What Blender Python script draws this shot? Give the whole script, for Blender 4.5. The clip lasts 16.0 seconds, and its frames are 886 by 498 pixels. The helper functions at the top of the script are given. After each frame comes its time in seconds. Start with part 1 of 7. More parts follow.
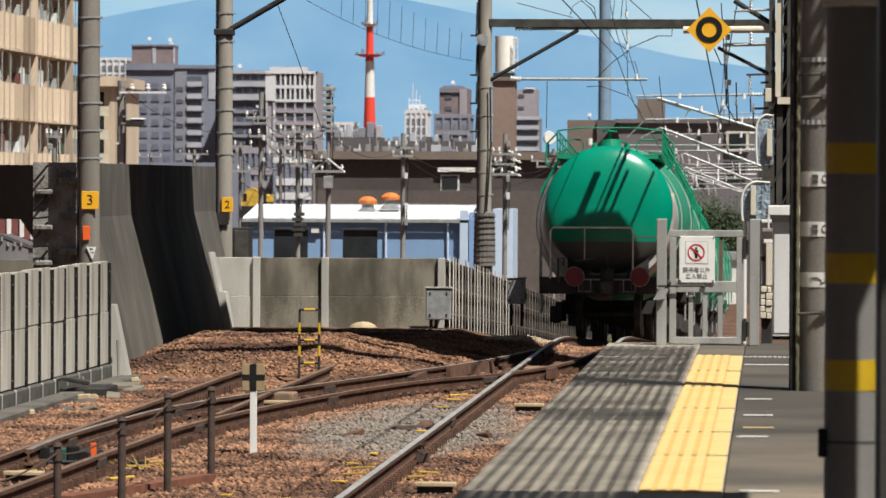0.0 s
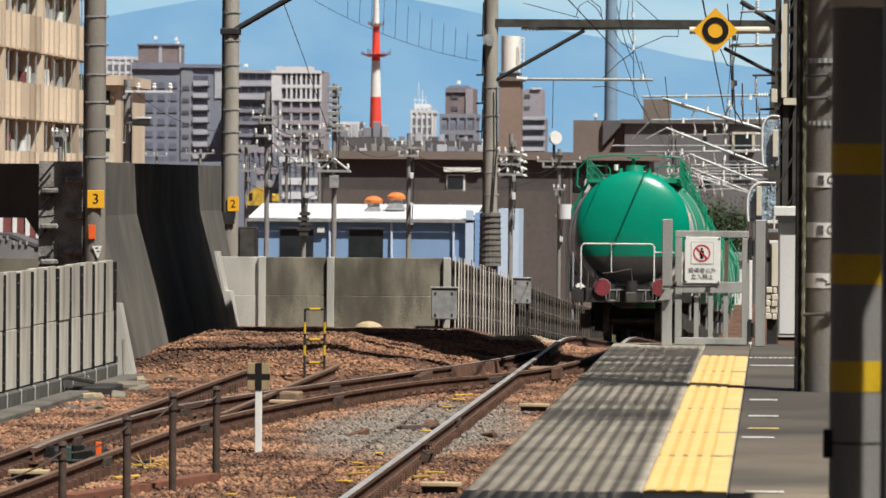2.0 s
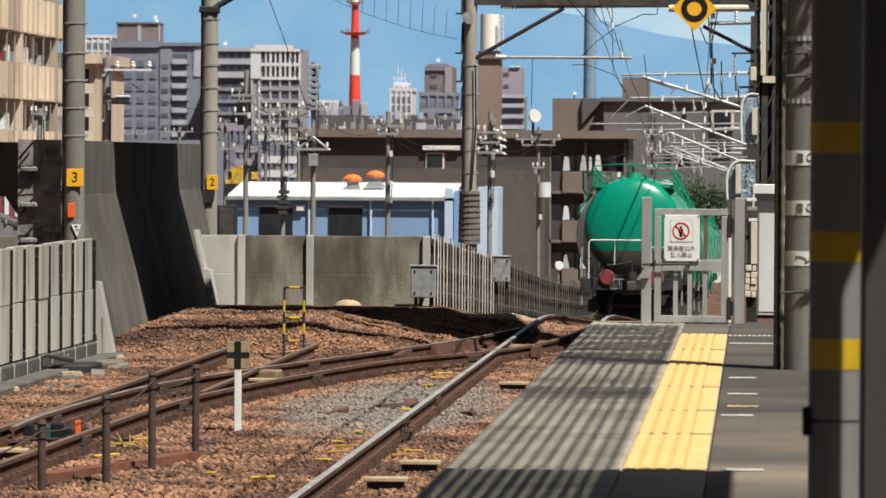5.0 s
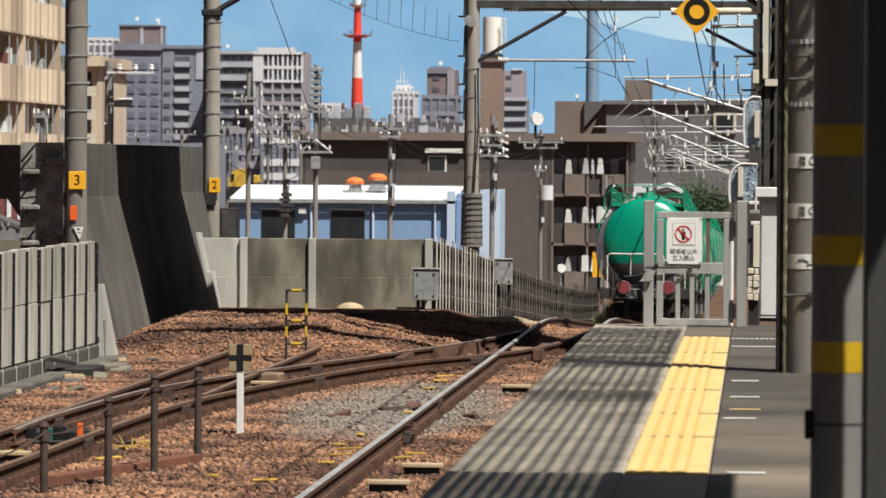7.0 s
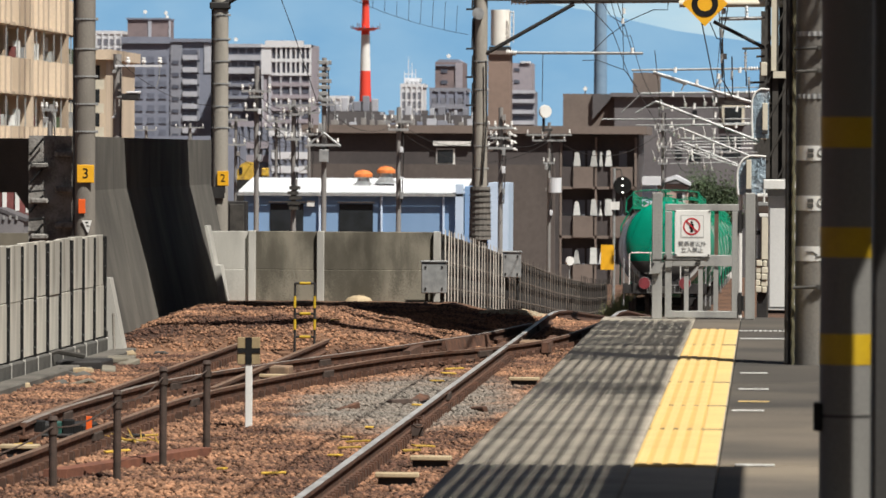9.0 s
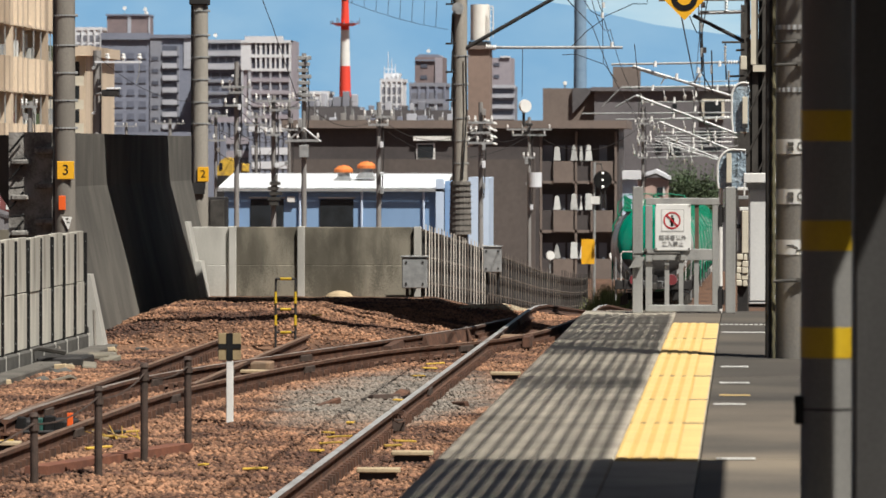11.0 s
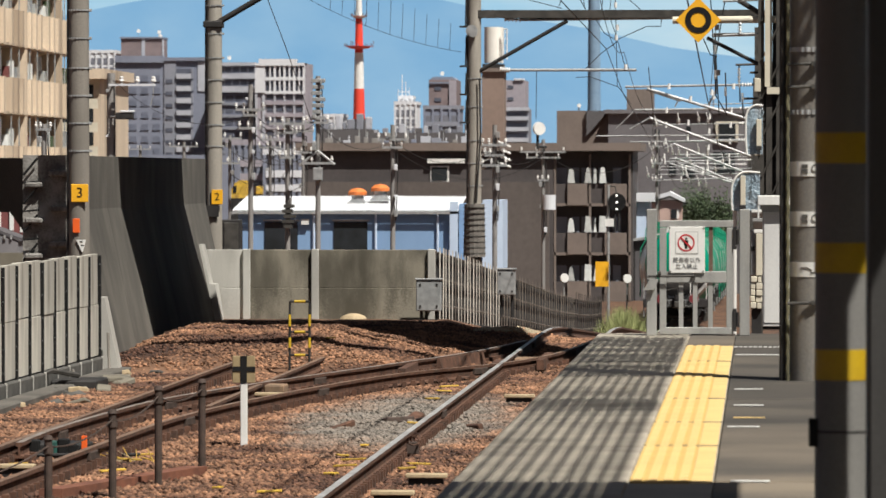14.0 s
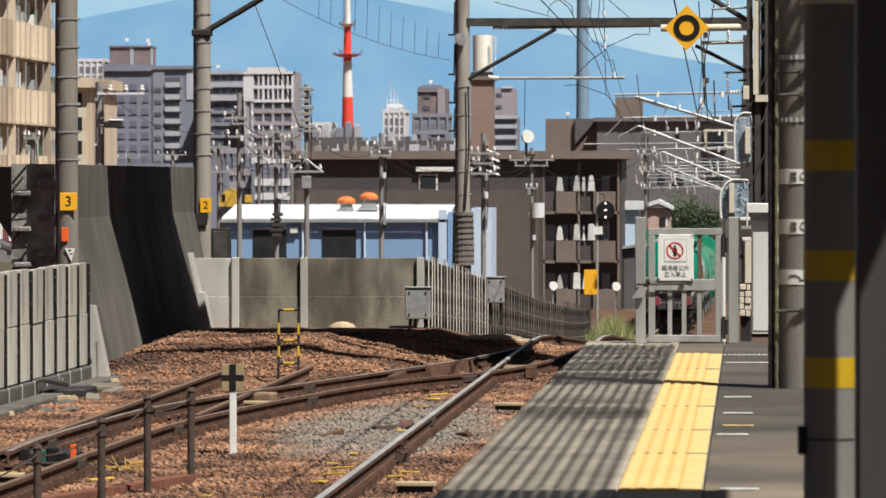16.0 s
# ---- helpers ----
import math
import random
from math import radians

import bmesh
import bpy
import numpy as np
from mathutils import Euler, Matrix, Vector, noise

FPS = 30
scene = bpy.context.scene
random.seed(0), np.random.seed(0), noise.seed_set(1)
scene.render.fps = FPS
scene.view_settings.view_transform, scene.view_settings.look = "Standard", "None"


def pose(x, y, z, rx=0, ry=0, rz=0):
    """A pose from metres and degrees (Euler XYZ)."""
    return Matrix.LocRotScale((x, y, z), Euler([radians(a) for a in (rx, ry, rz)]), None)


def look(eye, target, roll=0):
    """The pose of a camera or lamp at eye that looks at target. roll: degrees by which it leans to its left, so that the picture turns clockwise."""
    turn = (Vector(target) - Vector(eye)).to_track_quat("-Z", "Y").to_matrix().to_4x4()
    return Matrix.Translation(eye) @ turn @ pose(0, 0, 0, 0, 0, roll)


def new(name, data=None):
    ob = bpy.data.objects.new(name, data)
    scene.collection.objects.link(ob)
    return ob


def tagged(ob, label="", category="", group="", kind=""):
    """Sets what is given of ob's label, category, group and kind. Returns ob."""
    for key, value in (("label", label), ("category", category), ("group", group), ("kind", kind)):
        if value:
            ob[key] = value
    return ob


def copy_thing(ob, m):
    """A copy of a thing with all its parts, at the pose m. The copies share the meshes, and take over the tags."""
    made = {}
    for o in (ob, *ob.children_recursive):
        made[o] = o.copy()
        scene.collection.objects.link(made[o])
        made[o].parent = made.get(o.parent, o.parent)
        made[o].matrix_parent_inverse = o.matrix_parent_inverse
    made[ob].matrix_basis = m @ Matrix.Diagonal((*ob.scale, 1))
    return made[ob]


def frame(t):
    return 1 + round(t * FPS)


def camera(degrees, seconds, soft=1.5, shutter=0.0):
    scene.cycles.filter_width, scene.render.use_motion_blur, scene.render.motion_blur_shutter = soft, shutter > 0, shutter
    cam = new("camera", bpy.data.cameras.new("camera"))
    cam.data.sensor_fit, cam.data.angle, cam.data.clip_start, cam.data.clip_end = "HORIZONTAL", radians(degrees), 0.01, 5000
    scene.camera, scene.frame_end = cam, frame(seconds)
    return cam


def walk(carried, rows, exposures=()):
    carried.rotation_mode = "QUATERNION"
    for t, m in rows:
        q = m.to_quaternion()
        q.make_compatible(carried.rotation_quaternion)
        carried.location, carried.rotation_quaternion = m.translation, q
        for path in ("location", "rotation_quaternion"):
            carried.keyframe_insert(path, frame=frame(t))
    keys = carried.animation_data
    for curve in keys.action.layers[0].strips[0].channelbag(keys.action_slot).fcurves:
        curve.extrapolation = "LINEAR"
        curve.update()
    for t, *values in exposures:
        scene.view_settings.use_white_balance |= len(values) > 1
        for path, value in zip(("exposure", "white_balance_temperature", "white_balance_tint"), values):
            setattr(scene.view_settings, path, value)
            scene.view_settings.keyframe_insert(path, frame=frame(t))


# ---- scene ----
cam = camera(9.337, 16.0, soft=1.6)
EYE = 1.5
LOOKS = [  # seconds, pitch, roll, yaw of the hand-held long lens
    (0, -0.7187, -0.2363, 3.4517), (0.5, -0.7087, -0.3453, 3.5656), (1, -0.7222, -0.4425, 3.5232),
    (1.5, -0.7234, -0.4722, 3.5060), (2, -0.7204, -0.3935, 3.5131), (2.5, -0.7479, -0.3860, 3.4756),
    (3, -0.8755, -0.3871, 3.4463), (3.5, -0.9361, -0.3407, 3.3990), (4, -0.9021, -0.4065, 3.3879),
    (4.5, -0.9272, -0.3578, 3.3731), (4.7, -0.9380, -0.3578, 3.3170), (6.8, -0.9706, -0.3434, 3.2533), (7, -0.9190, -0.3801, 3.3184),
    (7.5, -0.8724, -0.3773, 3.3656), (8, -0.9430, -0.3308, 3.3626), (8.2, -0.9600, -0.3308, 3.3900),
    (10.3, -1.0345, -0.1800, 3.3190), (10.5, -1.0405, -0.1686, 3.2761),
    (11, -1.0488, -0.0484, 3.1956), (11.5, -1.0788, -0.0774, 3.1351), (12, -1.0624, -0.1068, 3.1926),
    (12.5, -0.9843, -0.0117, 3.3148), (13, -0.9221, -0.0315, 3.3518), (13.5, -0.8450, -0.1038, 3.3733),
    (14, -0.8103, -0.0080, 3.3431), (14.5, -0.7460, 0.0, 3.3147), (15, -0.7565, -0.0200, 3.3064),
    (15.5, -0.7369, -0.0026, 3.2961), (16, -0.7243, 0.0698, 3.2237),
]
walk(cam, [(t, pose(0, 0, EYE, 90 + p, r, w)) for t, p, r, w in LOOKS])
scene.view_settings.exposure = 0.4
cam.data.dof.use_dof, cam.data.dof.focus_distance, cam.data.dof.aperture_fstop = True, 68.0, 12.0

# ---- light ----
TO_SUN = Vector((0.37, -0.42, 0.9)).normalized()
world = bpy.data.worlds.new("sky")
scene.world = world
world.use_nodes = True
wn = world.node_tree
sky = wn.nodes.new("ShaderNodeTexSky")
sky.sky_type, sky.sun_disc = "NISHITA", False
sky.dust_density, sky.air_density = 3.0, 0.8
sky.sun_elevation = math.asin(TO_SUN.z)
sky.sun_rotation = math.atan2(TO_SUN.x, TO_SUN.y)
wn.links.new(sky.outputs[0], wn.nodes["Background"].inputs[0])
wn.nodes["Background"].inputs[1].default_value = 0.0245
sun = new("sun", bpy.data.lights.new("sun", "SUN"))
sun.data.energy, sun.data.angle, sun.data.color = 4.9, radians(0.53), (1, 0.955, 0.88)
sun.matrix_world = look(TO_SUN * 50, (0, 0, 0))


# ---- materials ----
def mat(name, a, b=None, rough=0.8, metal=0.0, scale=6.0, fine=60.0, bump=0.2, dist=0.01, streak=0.0, c=None, contrast=0.5, rand=0.0):
    """Two colours mixed by coarse and fine noise, with relief; streak: stretch of the coarse noise down the face; c: rare stains."""
    m = bpy.data.materials.new(name)
    m.use_nodes = True
    t, n = m.node_tree, m.node_tree.nodes
    p = n["Principled BSDF"]
    p.inputs["Roughness"].default_value, p.inputs["Metallic"].default_value = rough, metal
    b = b or tuple(v * 0.7 for v in a)
    tc = n.new("ShaderNodeTexCoord")
    mp = n.new("ShaderNodeMapping")
    mp.inputs["Scale"].default_value = (1, 1, 1 / (1 + streak))
    t.links.new(tc.outputs["Object"], mp.inputs[0])
    n1, n2 = n.new("ShaderNodeTexNoise"), n.new("ShaderNodeTexNoise")
    for q, s, d in ((n1, scale, 5), (n2, fine, 3)):
        q.inputs["Scale"].default_value, q.inputs["Detail"].default_value = s, d
    t.links.new(mp.outputs[0], n1.inputs["Vector"])
    t.links.new(tc.outputs["Object"], n2.inputs["Vector"])
    add = n.new("ShaderNodeMath")
    add.operation = "MULTIPLY_ADD"
    add.inputs[1].default_value = 0.45
    t.links.new(n2.outputs["Fac"], add.inputs[0])
    t.links.new(n1.outputs["Fac"], add.inputs[2])
    ramp = n.new("ShaderNodeValToRGB")
    mid = 0.72
    ramp.color_ramp.elements[0].position, ramp.color_ramp.elements[1].position = mid - 0.5 * (1 - contrast) * 0.6, mid + 0.5 * (1 - contrast) * 0.6
    ramp.color_ramp.elements[0].color, ramp.color_ramp.elements[1].color = (*b, 1), (*a, 1)
    t.links.new(add.outputs[0], ramp.inputs[0])
    out = ramp.outputs[0]
    if c:
        n3 = n.new("ShaderNodeTexNoise")
        n3.inputs["Scale"].default_value, n3.inputs["Detail"].default_value = scale * 0.6, 6
        t.links.new(mp.outputs[0], n3.inputs["Vector"])
        r3 = n.new("ShaderNodeValToRGB")
        r3.color_ramp.elements[0].position, r3.color_ramp.elements[1].position = 0.52, 0.68
        t.links.new(n3.outputs["Fac"], r3.inputs[0])
        mx = n.new("ShaderNodeMix")
        mx.data_type = "RGBA"
        t.links.new(r3.outputs[0], mx.inputs["Factor"])
        t.links.new(out, mx.inputs[6])
        mx.inputs[7].default_value = (*c, 1)
        out = mx.outputs[2]
    if rand:
        oi, hs = n.new("ShaderNodeObjectInfo"), n.new("ShaderNodeHueSaturation")
        mr = n.new("ShaderNodeMapRange")
        mr.inputs[3].default_value, mr.inputs[4].default_value = 1 - rand, 1 + rand
        t.links.new(oi.outputs["Random"], mr.inputs[0])
        t.links.new(mr.outputs[0], hs.inputs["Value"])
        t.links.new(out, hs.inputs["Color"])
        out = hs.outputs[0]
    t.links.new(out, p.inputs["Base Color"])
    if bump:
        bp = n.new("ShaderNodeBump")
        bp.inputs["Strength"].default_value, bp.inputs["Distance"].default_value = bump, dist
        t.links.new(add.outputs[0], bp.inputs["Height"])
        t.links.new(bp.outputs[0], p.inputs["Normal"])
    return m


def glow(name, col, power):
    m = bpy.data.materials.new(name)
    m.use_nodes = True
    p = m.node_tree.nodes["Principled BSDF"]
    p.inputs["Base Color"].default_value = (*col, 1)
    p.inputs["Emission Color"].default_value, p.inputs["Emission Strength"].default_value = (*col, 1), power
    return m


CONC = mat("weathered_concrete", (0.235, 0.215, 0.17), (0.145, 0.13, 0.10), 0.9, scale=1.3, streak=2, contrast=0.3, c=(0.095, 0.085, 0.065))
WALLSTAIN = mat("stained_panel_concrete", (0.255, 0.232, 0.182), (0.115, 0.104, 0.08), 0.9, scale=2.2, streak=2, contrast=0.72, c=(0.075, 0.067, 0.05))
CONC_PALE = mat("pale_concrete", (0.50, 0.49, 0.45), (0.36, 0.35, 0.32), 0.9, scale=2.5, streak=3)
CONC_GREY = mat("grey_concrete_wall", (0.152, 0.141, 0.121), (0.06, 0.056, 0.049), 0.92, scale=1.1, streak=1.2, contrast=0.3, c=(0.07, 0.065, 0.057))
PANEL = mat("panel_concrete", (0.60, 0.578, 0.505), (0.43, 0.413, 0.36), 0.9, scale=2.2, streak=4, c=(0.27, 0.255, 0.22), rand=0.08)
BLOCK = mat("dark_block", (0.10, 0.097, 0.088), (0.06, 0.058, 0.052), 0.9, scale=4)
POLE = mat("spun_concrete_pole", (0.25, 0.23, 0.20), (0.165, 0.152, 0.132), 0.85, scale=3, streak=6)
POLEPALE = mat("pale_spun_concrete", (0.36, 0.335, 0.29), (0.245, 0.228, 0.198), 0.85, scale=3, streak=6, c=(0.17, 0.155, 0.13))
TOWNPOLE = mat("grey_street_pole", (0.27, 0.26, 0.25), (0.175, 0.168, 0.16), 0.85, scale=3, streak=6)
STRIPYEL = mat("dirty_yellow_strip", (0.62, 0.40, 0.04), (0.40, 0.25, 0.04), 0.75, scale=6, c=(0.25, 0.16, 0.06), rand=0.3)
# Darkened copy of the asphalt: shade on the far slabs put into colour.
SHADEASPHALT = mat("shade_toned_asphalt", (0.078, 0.068, 0.056), (0.045, 0.040, 0.034), 0.88, scale=0.6, fine=70, c=(0.105, 0.09, 0.07), rand=0.12)
STEEL = mat("galvanised_steel", (0.42, 0.43, 0.43), (0.30, 0.31, 0.31), 0.5, 0.35, scale=8)
GATE = mat("gate_aluminium", (0.42, 0.42, 0.40), (0.31, 0.31, 0.295), 0.5, 0.3, scale=5, streak=4)
DARK = mat("dark_iron", (0.035, 0.033, 0.032), (0.018, 0.017, 0.017), 0.7, 0.2, scale=5)
# Steel for masts and fittings, darkened: shade put into the base colour.
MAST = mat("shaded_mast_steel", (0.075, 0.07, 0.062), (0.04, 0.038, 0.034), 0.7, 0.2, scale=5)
RUST = mat("rusty_rail", (0.145, 0.072, 0.045), (0.068, 0.034, 0.022), 0.85, 0.1, scale=7, c=(0.06, 0.036, 0.026))
POSTRUST = mat("dark_rusty_post", (0.075, 0.05, 0.04), (0.045, 0.032, 0.0245), 0.8, scale=9)
RUSTRED = mat("rust_red_channel", (0.22, 0.085, 0.048), (0.13, 0.052, 0.032), 0.85, scale=5)
RAILTOP = mat("worn_rail_head", (0.60, 0.59, 0.57), (0.42, 0.41, 0.39), 0.5, 0.5, scale=3, bump=0.05)
RAILDULL = mat("dull_rail_head", (0.30, 0.20, 0.14), (0.20, 0.125, 0.085), 0.55, 0.4, scale=5, bump=0.1)
ASPHALT = mat("platform_asphalt", (0.15, 0.125, 0.096), (0.075, 0.066, 0.055), 0.88, scale=0.6, fine=70, c=(0.20, 0.165, 0.12), rand=0.16)
COPING = mat("platform_coping", (0.42, 0.375, 0.30), (0.31, 0.278, 0.225), 0.9, scale=1.5, fine=90, c=(0.235, 0.21, 0.17), rand=0.08)
YELLOW = mat("tactile_yellow", (0.79, 0.57, 0.235), (0.69, 0.48, 0.19), 0.65, scale=3, fine=50, c=(0.60, 0.43, 0.18), rand=0.06)
SIGNYEL = mat("sign_yellow", (0.90, 0.47, 0.02), (0.82, 0.42, 0.02), 0.5, scale=3, bump=0)
BANDYEL = mat("band_yellow", (0.50, 0.33, 0.012), (0.43, 0.28, 0.012), 0.5, scale=6, bump=0)
ORANGE = mat("sign_orange", (0.85, 0.13, 0.02), (0.75, 0.12, 0.02), 0.5, scale=3, bump=0)
WHITE = mat("white_paint", (0.80, 0.80, 0.77), (0.68, 0.68, 0.65), 0.55, scale=4, streak=3, bump=0.05)
CREAM = mat("cream_paint", (0.66, 0.62, 0.50), (0.56, 0.52, 0.42), 0.6, scale=2)
BLACK = mat("black_paint", (0.02, 0.02, 0.02), (0.012, 0.012, 0.012), 0.6, bump=0)
BLACK.node_tree.nodes["Principled BSDF"].inputs["Specular IOR Level"].default_value = 0.12
RED = mat("red_paint", (0.55, 0.02, 0.03), (0.45, 0.02, 0.03), 0.5, bump=0)
DISC = mat("faded_red_disc", (0.22, 0.03, 0.04), (0.16, 0.026, 0.03), 0.6, scale=4)
GREEN = mat("tank_green", (0.0, 0.255, 0.158), (0.0, 0.22, 0.135), 0.25, scale=0.8, fine=12, bump=0.03, c=(0.004, 0.185, 0.112))
# Rough copy of the tank green, keeps sky sheen off the barrel flank.
BARRELGREEN = mat("rough_green_paint", (0.008, 0.25, 0.15), (0.02, 0.20, 0.125), 0.7, scale=3, streak=3, bump=0.03)
TANKGREY = mat("tank_grey", (0.47, 0.46, 0.44), (0.33, 0.32, 0.305), 0.4, scale=1, fine=15, bump=0.03, c=(0.30, 0.29, 0.27))
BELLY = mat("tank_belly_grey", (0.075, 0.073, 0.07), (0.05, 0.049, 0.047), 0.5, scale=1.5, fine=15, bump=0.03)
RAILGREEN = mat("railing_green", (0.0, 0.27, 0.15), (0.0, 0.20, 0.11), 0.5, scale=5, bump=0)
WOOD = mat("pale_plank", (0.48, 0.38, 0.24), (0.34, 0.26, 0.16), 0.85, scale=5)
PORC = mat("porcelain", (0.85, 0.85, 0.83), (0.75, 0.75, 0.73), 0.25, scale=5, bump=0)
BLUEWALL = mat("blue_siding", (0.225, 0.36, 0.57), (0.185, 0.31, 0.50), 0.7, scale=0.8, streak=3, bump=0.05)
PALEBLUE = mat("pale_blue_siding", (0.56, 0.67, 0.82), (0.48, 0.59, 0.75), 0.7, scale=1, bump=0.05)
ROOFWHITE = mat("white_metal_roof", (0.80, 0.82, 0.84), (0.70, 0.72, 0.74), 0.55, 0.0, scale=1, bump=0.05)
GLASS = mat("dark_window_glass", (0.03, 0.035, 0.04), (0.02, 0.023, 0.0245), 0.12, scale=2, bump=0)
# Far-town tones here are paled or blued: distance haze put into the colours.
FARGLASS = mat("hazed_window_glass", (0.20, 0.21, 0.245), (0.15, 0.16, 0.19), 0.3, scale=0.5, bump=0)
BROWN = mat("dark_brown_tiles", (0.075, 0.065, 0.064), (0.055, 0.048, 0.048), 0.7, scale=0.3, fine=4, bump=0.1)
BROWN2 = mat("brown_balcony_tiles", (0.195, 0.157, 0.135), (0.16, 0.13, 0.113), 0.75, scale=0.5, fine=5, bump=0.1)
GREYBLD = mat("grey_tiles", (0.112, 0.106, 0.110), (0.087, 0.083, 0.088), 0.75, scale=0.3, fine=4, bump=0.1)
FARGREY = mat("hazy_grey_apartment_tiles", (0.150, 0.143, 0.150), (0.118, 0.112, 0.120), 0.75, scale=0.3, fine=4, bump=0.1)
HIGHDARK = mat("hazed_slate_tiles", (0.218, 0.240, 0.305), (0.178, 0.198, 0.255), 0.8, scale=0.1, fine=1, bump=0.0)
HIGHPINK = mat("hazed_pinkish_tiles", (0.36, 0.335, 0.37), (0.30, 0.28, 0.315), 0.8, scale=0.1, fine=1, bump=0.0)
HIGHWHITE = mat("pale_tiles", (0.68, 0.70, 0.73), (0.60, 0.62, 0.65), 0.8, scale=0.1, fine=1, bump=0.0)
BEIGE = mat("beige_plaster", (0.66, 0.545, 0.41), (0.55, 0.45, 0.34), 0.85, scale=0.4, streak=4, fine=8, c=(0.33, 0.26, 0.19))
ROOFRED = mat("faded_red_tiles", (0.21, 0.065, 0.06), (0.15, 0.05, 0.048), 0.8)
PINK = mat("pink_plaster", (0.52, 0.37, 0.32), (0.46, 0.33, 0.285), 0.85, scale=1)
LEAF = mat("leaf_green", (0.085, 0.125, 0.06), (0.045, 0.07, 0.034), 0.7, scale=1.2, fine=20)
GRASS = mat("dry_grass", (0.36, 0.38, 0.16), (0.22, 0.26, 0.10), 0.85, scale=3)
CLOTH = mat("laundry_cloth", (0.66, 0.68, 0.66), (0.50, 0.53, 0.52), 0.9, scale=2, rand=0.4)
TOWERRED = mat("mast_red", (0.80, 0.07, 0.04), (0.72, 0.06, 0.035), 0.6, bump=0)
CABPAINT = mat("pale_grey_cabinet_paint", (0.70, 0.70, 0.68), (0.60, 0.60, 0.585), 0.55, scale=3, streak=3, bump=0.05)
# Near-black base colour holds the column's deep shade.
COLUMN = mat("shade_dark_steel", (0.050, 0.049, 0.047), (0.034, 0.033, 0.032), 0.65, scale=4, streak=4)
VINYL = mat("grey_blue_vinyl_sheet", (0.27, 0.35, 0.41), (0.20, 0.265, 0.32), 0.32, scale=7, fine=26, bump=0.9, dist=0.05, c=(0.50, 0.54, 0.57))
LAMP = glow("signal_lamp_white", (1.0, 0.97, 0.9), 1.5)


def ballast_material():
    """Brown ballast with a grey patch of fresh stone between the tracks."""
    m = mat("brown_ballast", (0.280, 0.147, 0.083), (0.075, 0.036, 0.023), 0.9, scale=0.7, fine=26, bump=0.9, dist=0.05, contrast=0.6)
    t, n = m.node_tree, m.node_tree.nodes
    p = n["Principled BSDF"]
    brown = p.inputs["Base Color"].links[0].from_socket
    geo, iso = n.new("ShaderNodeNewGeometry"), n.new("ShaderNodeMapRange")
    iso.inputs[3].default_value, iso.inputs[4].default_value = 0.4, 1.75
    t.links.new(geo.outputs["Random Per Island"], iso.inputs[0])
    hs = n.new("ShaderNodeHueSaturation")
    t.links.new(iso.outputs[0], hs.inputs["Value"])
    t.links.new(brown, hs.inputs["Color"])
    sep = n.new("ShaderNodeSeparateXYZ")
    t.links.new(geo.outputs["Position"], sep.inputs[0])
    nz = n.new("ShaderNodeTexNoise")
    nz.inputs["Scale"].default_value = 1.3
    t.links.new(geo.outputs["Position"], nz.inputs["Vector"])

    def calc(op, a, b):
        q = n.new("ShaderNodeMath")
        q.operation = op
        for i, v in enumerate((a, b)):
            if hasattr(v, "links"):
                t.links.new(v, q.inputs[i])
            else:
                q.inputs[i].default_value = v
        return q.outputs[0]
    dx = calc("DIVIDE", calc("ADD", sep.outputs[0], 4.0), 1.3)
    dy = calc("DIVIDE", calc("SUBTRACT", sep.outputs[1], 61.0), 7.5)
    r = calc("ADD", calc("MULTIPLY", dx, dx), calc("MULTIPLY", dy, dy))
    r = calc("ADD", r, calc("MULTIPLY", nz.outputs["Fac"], 1.2))
    mr = n.new("ShaderNodeMapRange")
    mr.inputs[1].default_value, mr.inputs[2].default_value = 1.75, 0.95
    t.links.new(r, mr.inputs[0])
    fade = calc("MULTIPLY", mr.outputs[0], 0.88)
    mx = n.new("ShaderNodeMix")
    mx.data_type = "RGBA"
    t.links.new(fade, mx.inputs["Factor"])
    t.links.new(hs.outputs[0], mx.inputs[6])
    gr = n.new("ShaderNodeHueSaturation")
    gr.inputs["Color"].default_value = (0.19, 0.172, 0.147, 1)
    soft = n.new("ShaderNodeMapRange")
    soft.inputs[3].default_value, soft.inputs[4].default_value = 0.68, 1.42
    t.links.new(geo.outputs["Random Per Island"], soft.inputs[0])
    t.links.new(soft.outputs[0], gr.inputs["Value"])
    t.links.new(gr.outputs[0], mx.inputs[7])
    t.links.new(mx.outputs[2], p.inputs["Base Color"])
    return m


BALLAST = ballast_material()


# ---- building helpers ----
def side(u, d):
    """Metres to the side of the platform's axis that fit view column u (1340 is the axis, focal length 9600) at
    distance d.
    """
    return (u - 1340) * d / 9600


def height(v, d):
    """Height in metres that fits view row v (counted down, 316 is level with the eye, focal length 9600) at distance d.
    """
    return 1.5 - (v - 316) * d / 9600

def box(bm, x0, y0, z0, x1, y1, z1, bevel=0.0):
    vs = [bm.verts.new((x, y, z)) for x in (x0, x1) for y in (y0, y1) for z in (z0, z1)]
    fs = [bm.faces.new([vs[i] for i in q]) for q in ((0, 1, 3, 2), (4, 6, 7, 5), (0, 4, 5, 1), (2, 3, 7, 6), (0, 2, 6, 4), (1, 5, 7, 3))]
    if bevel:
        es = {e for f in fs for e in f.edges}
        bmesh.ops.bevel(bm, geom=list(es), offset=bevel, segments=1, affect="EDGES")
    return bm


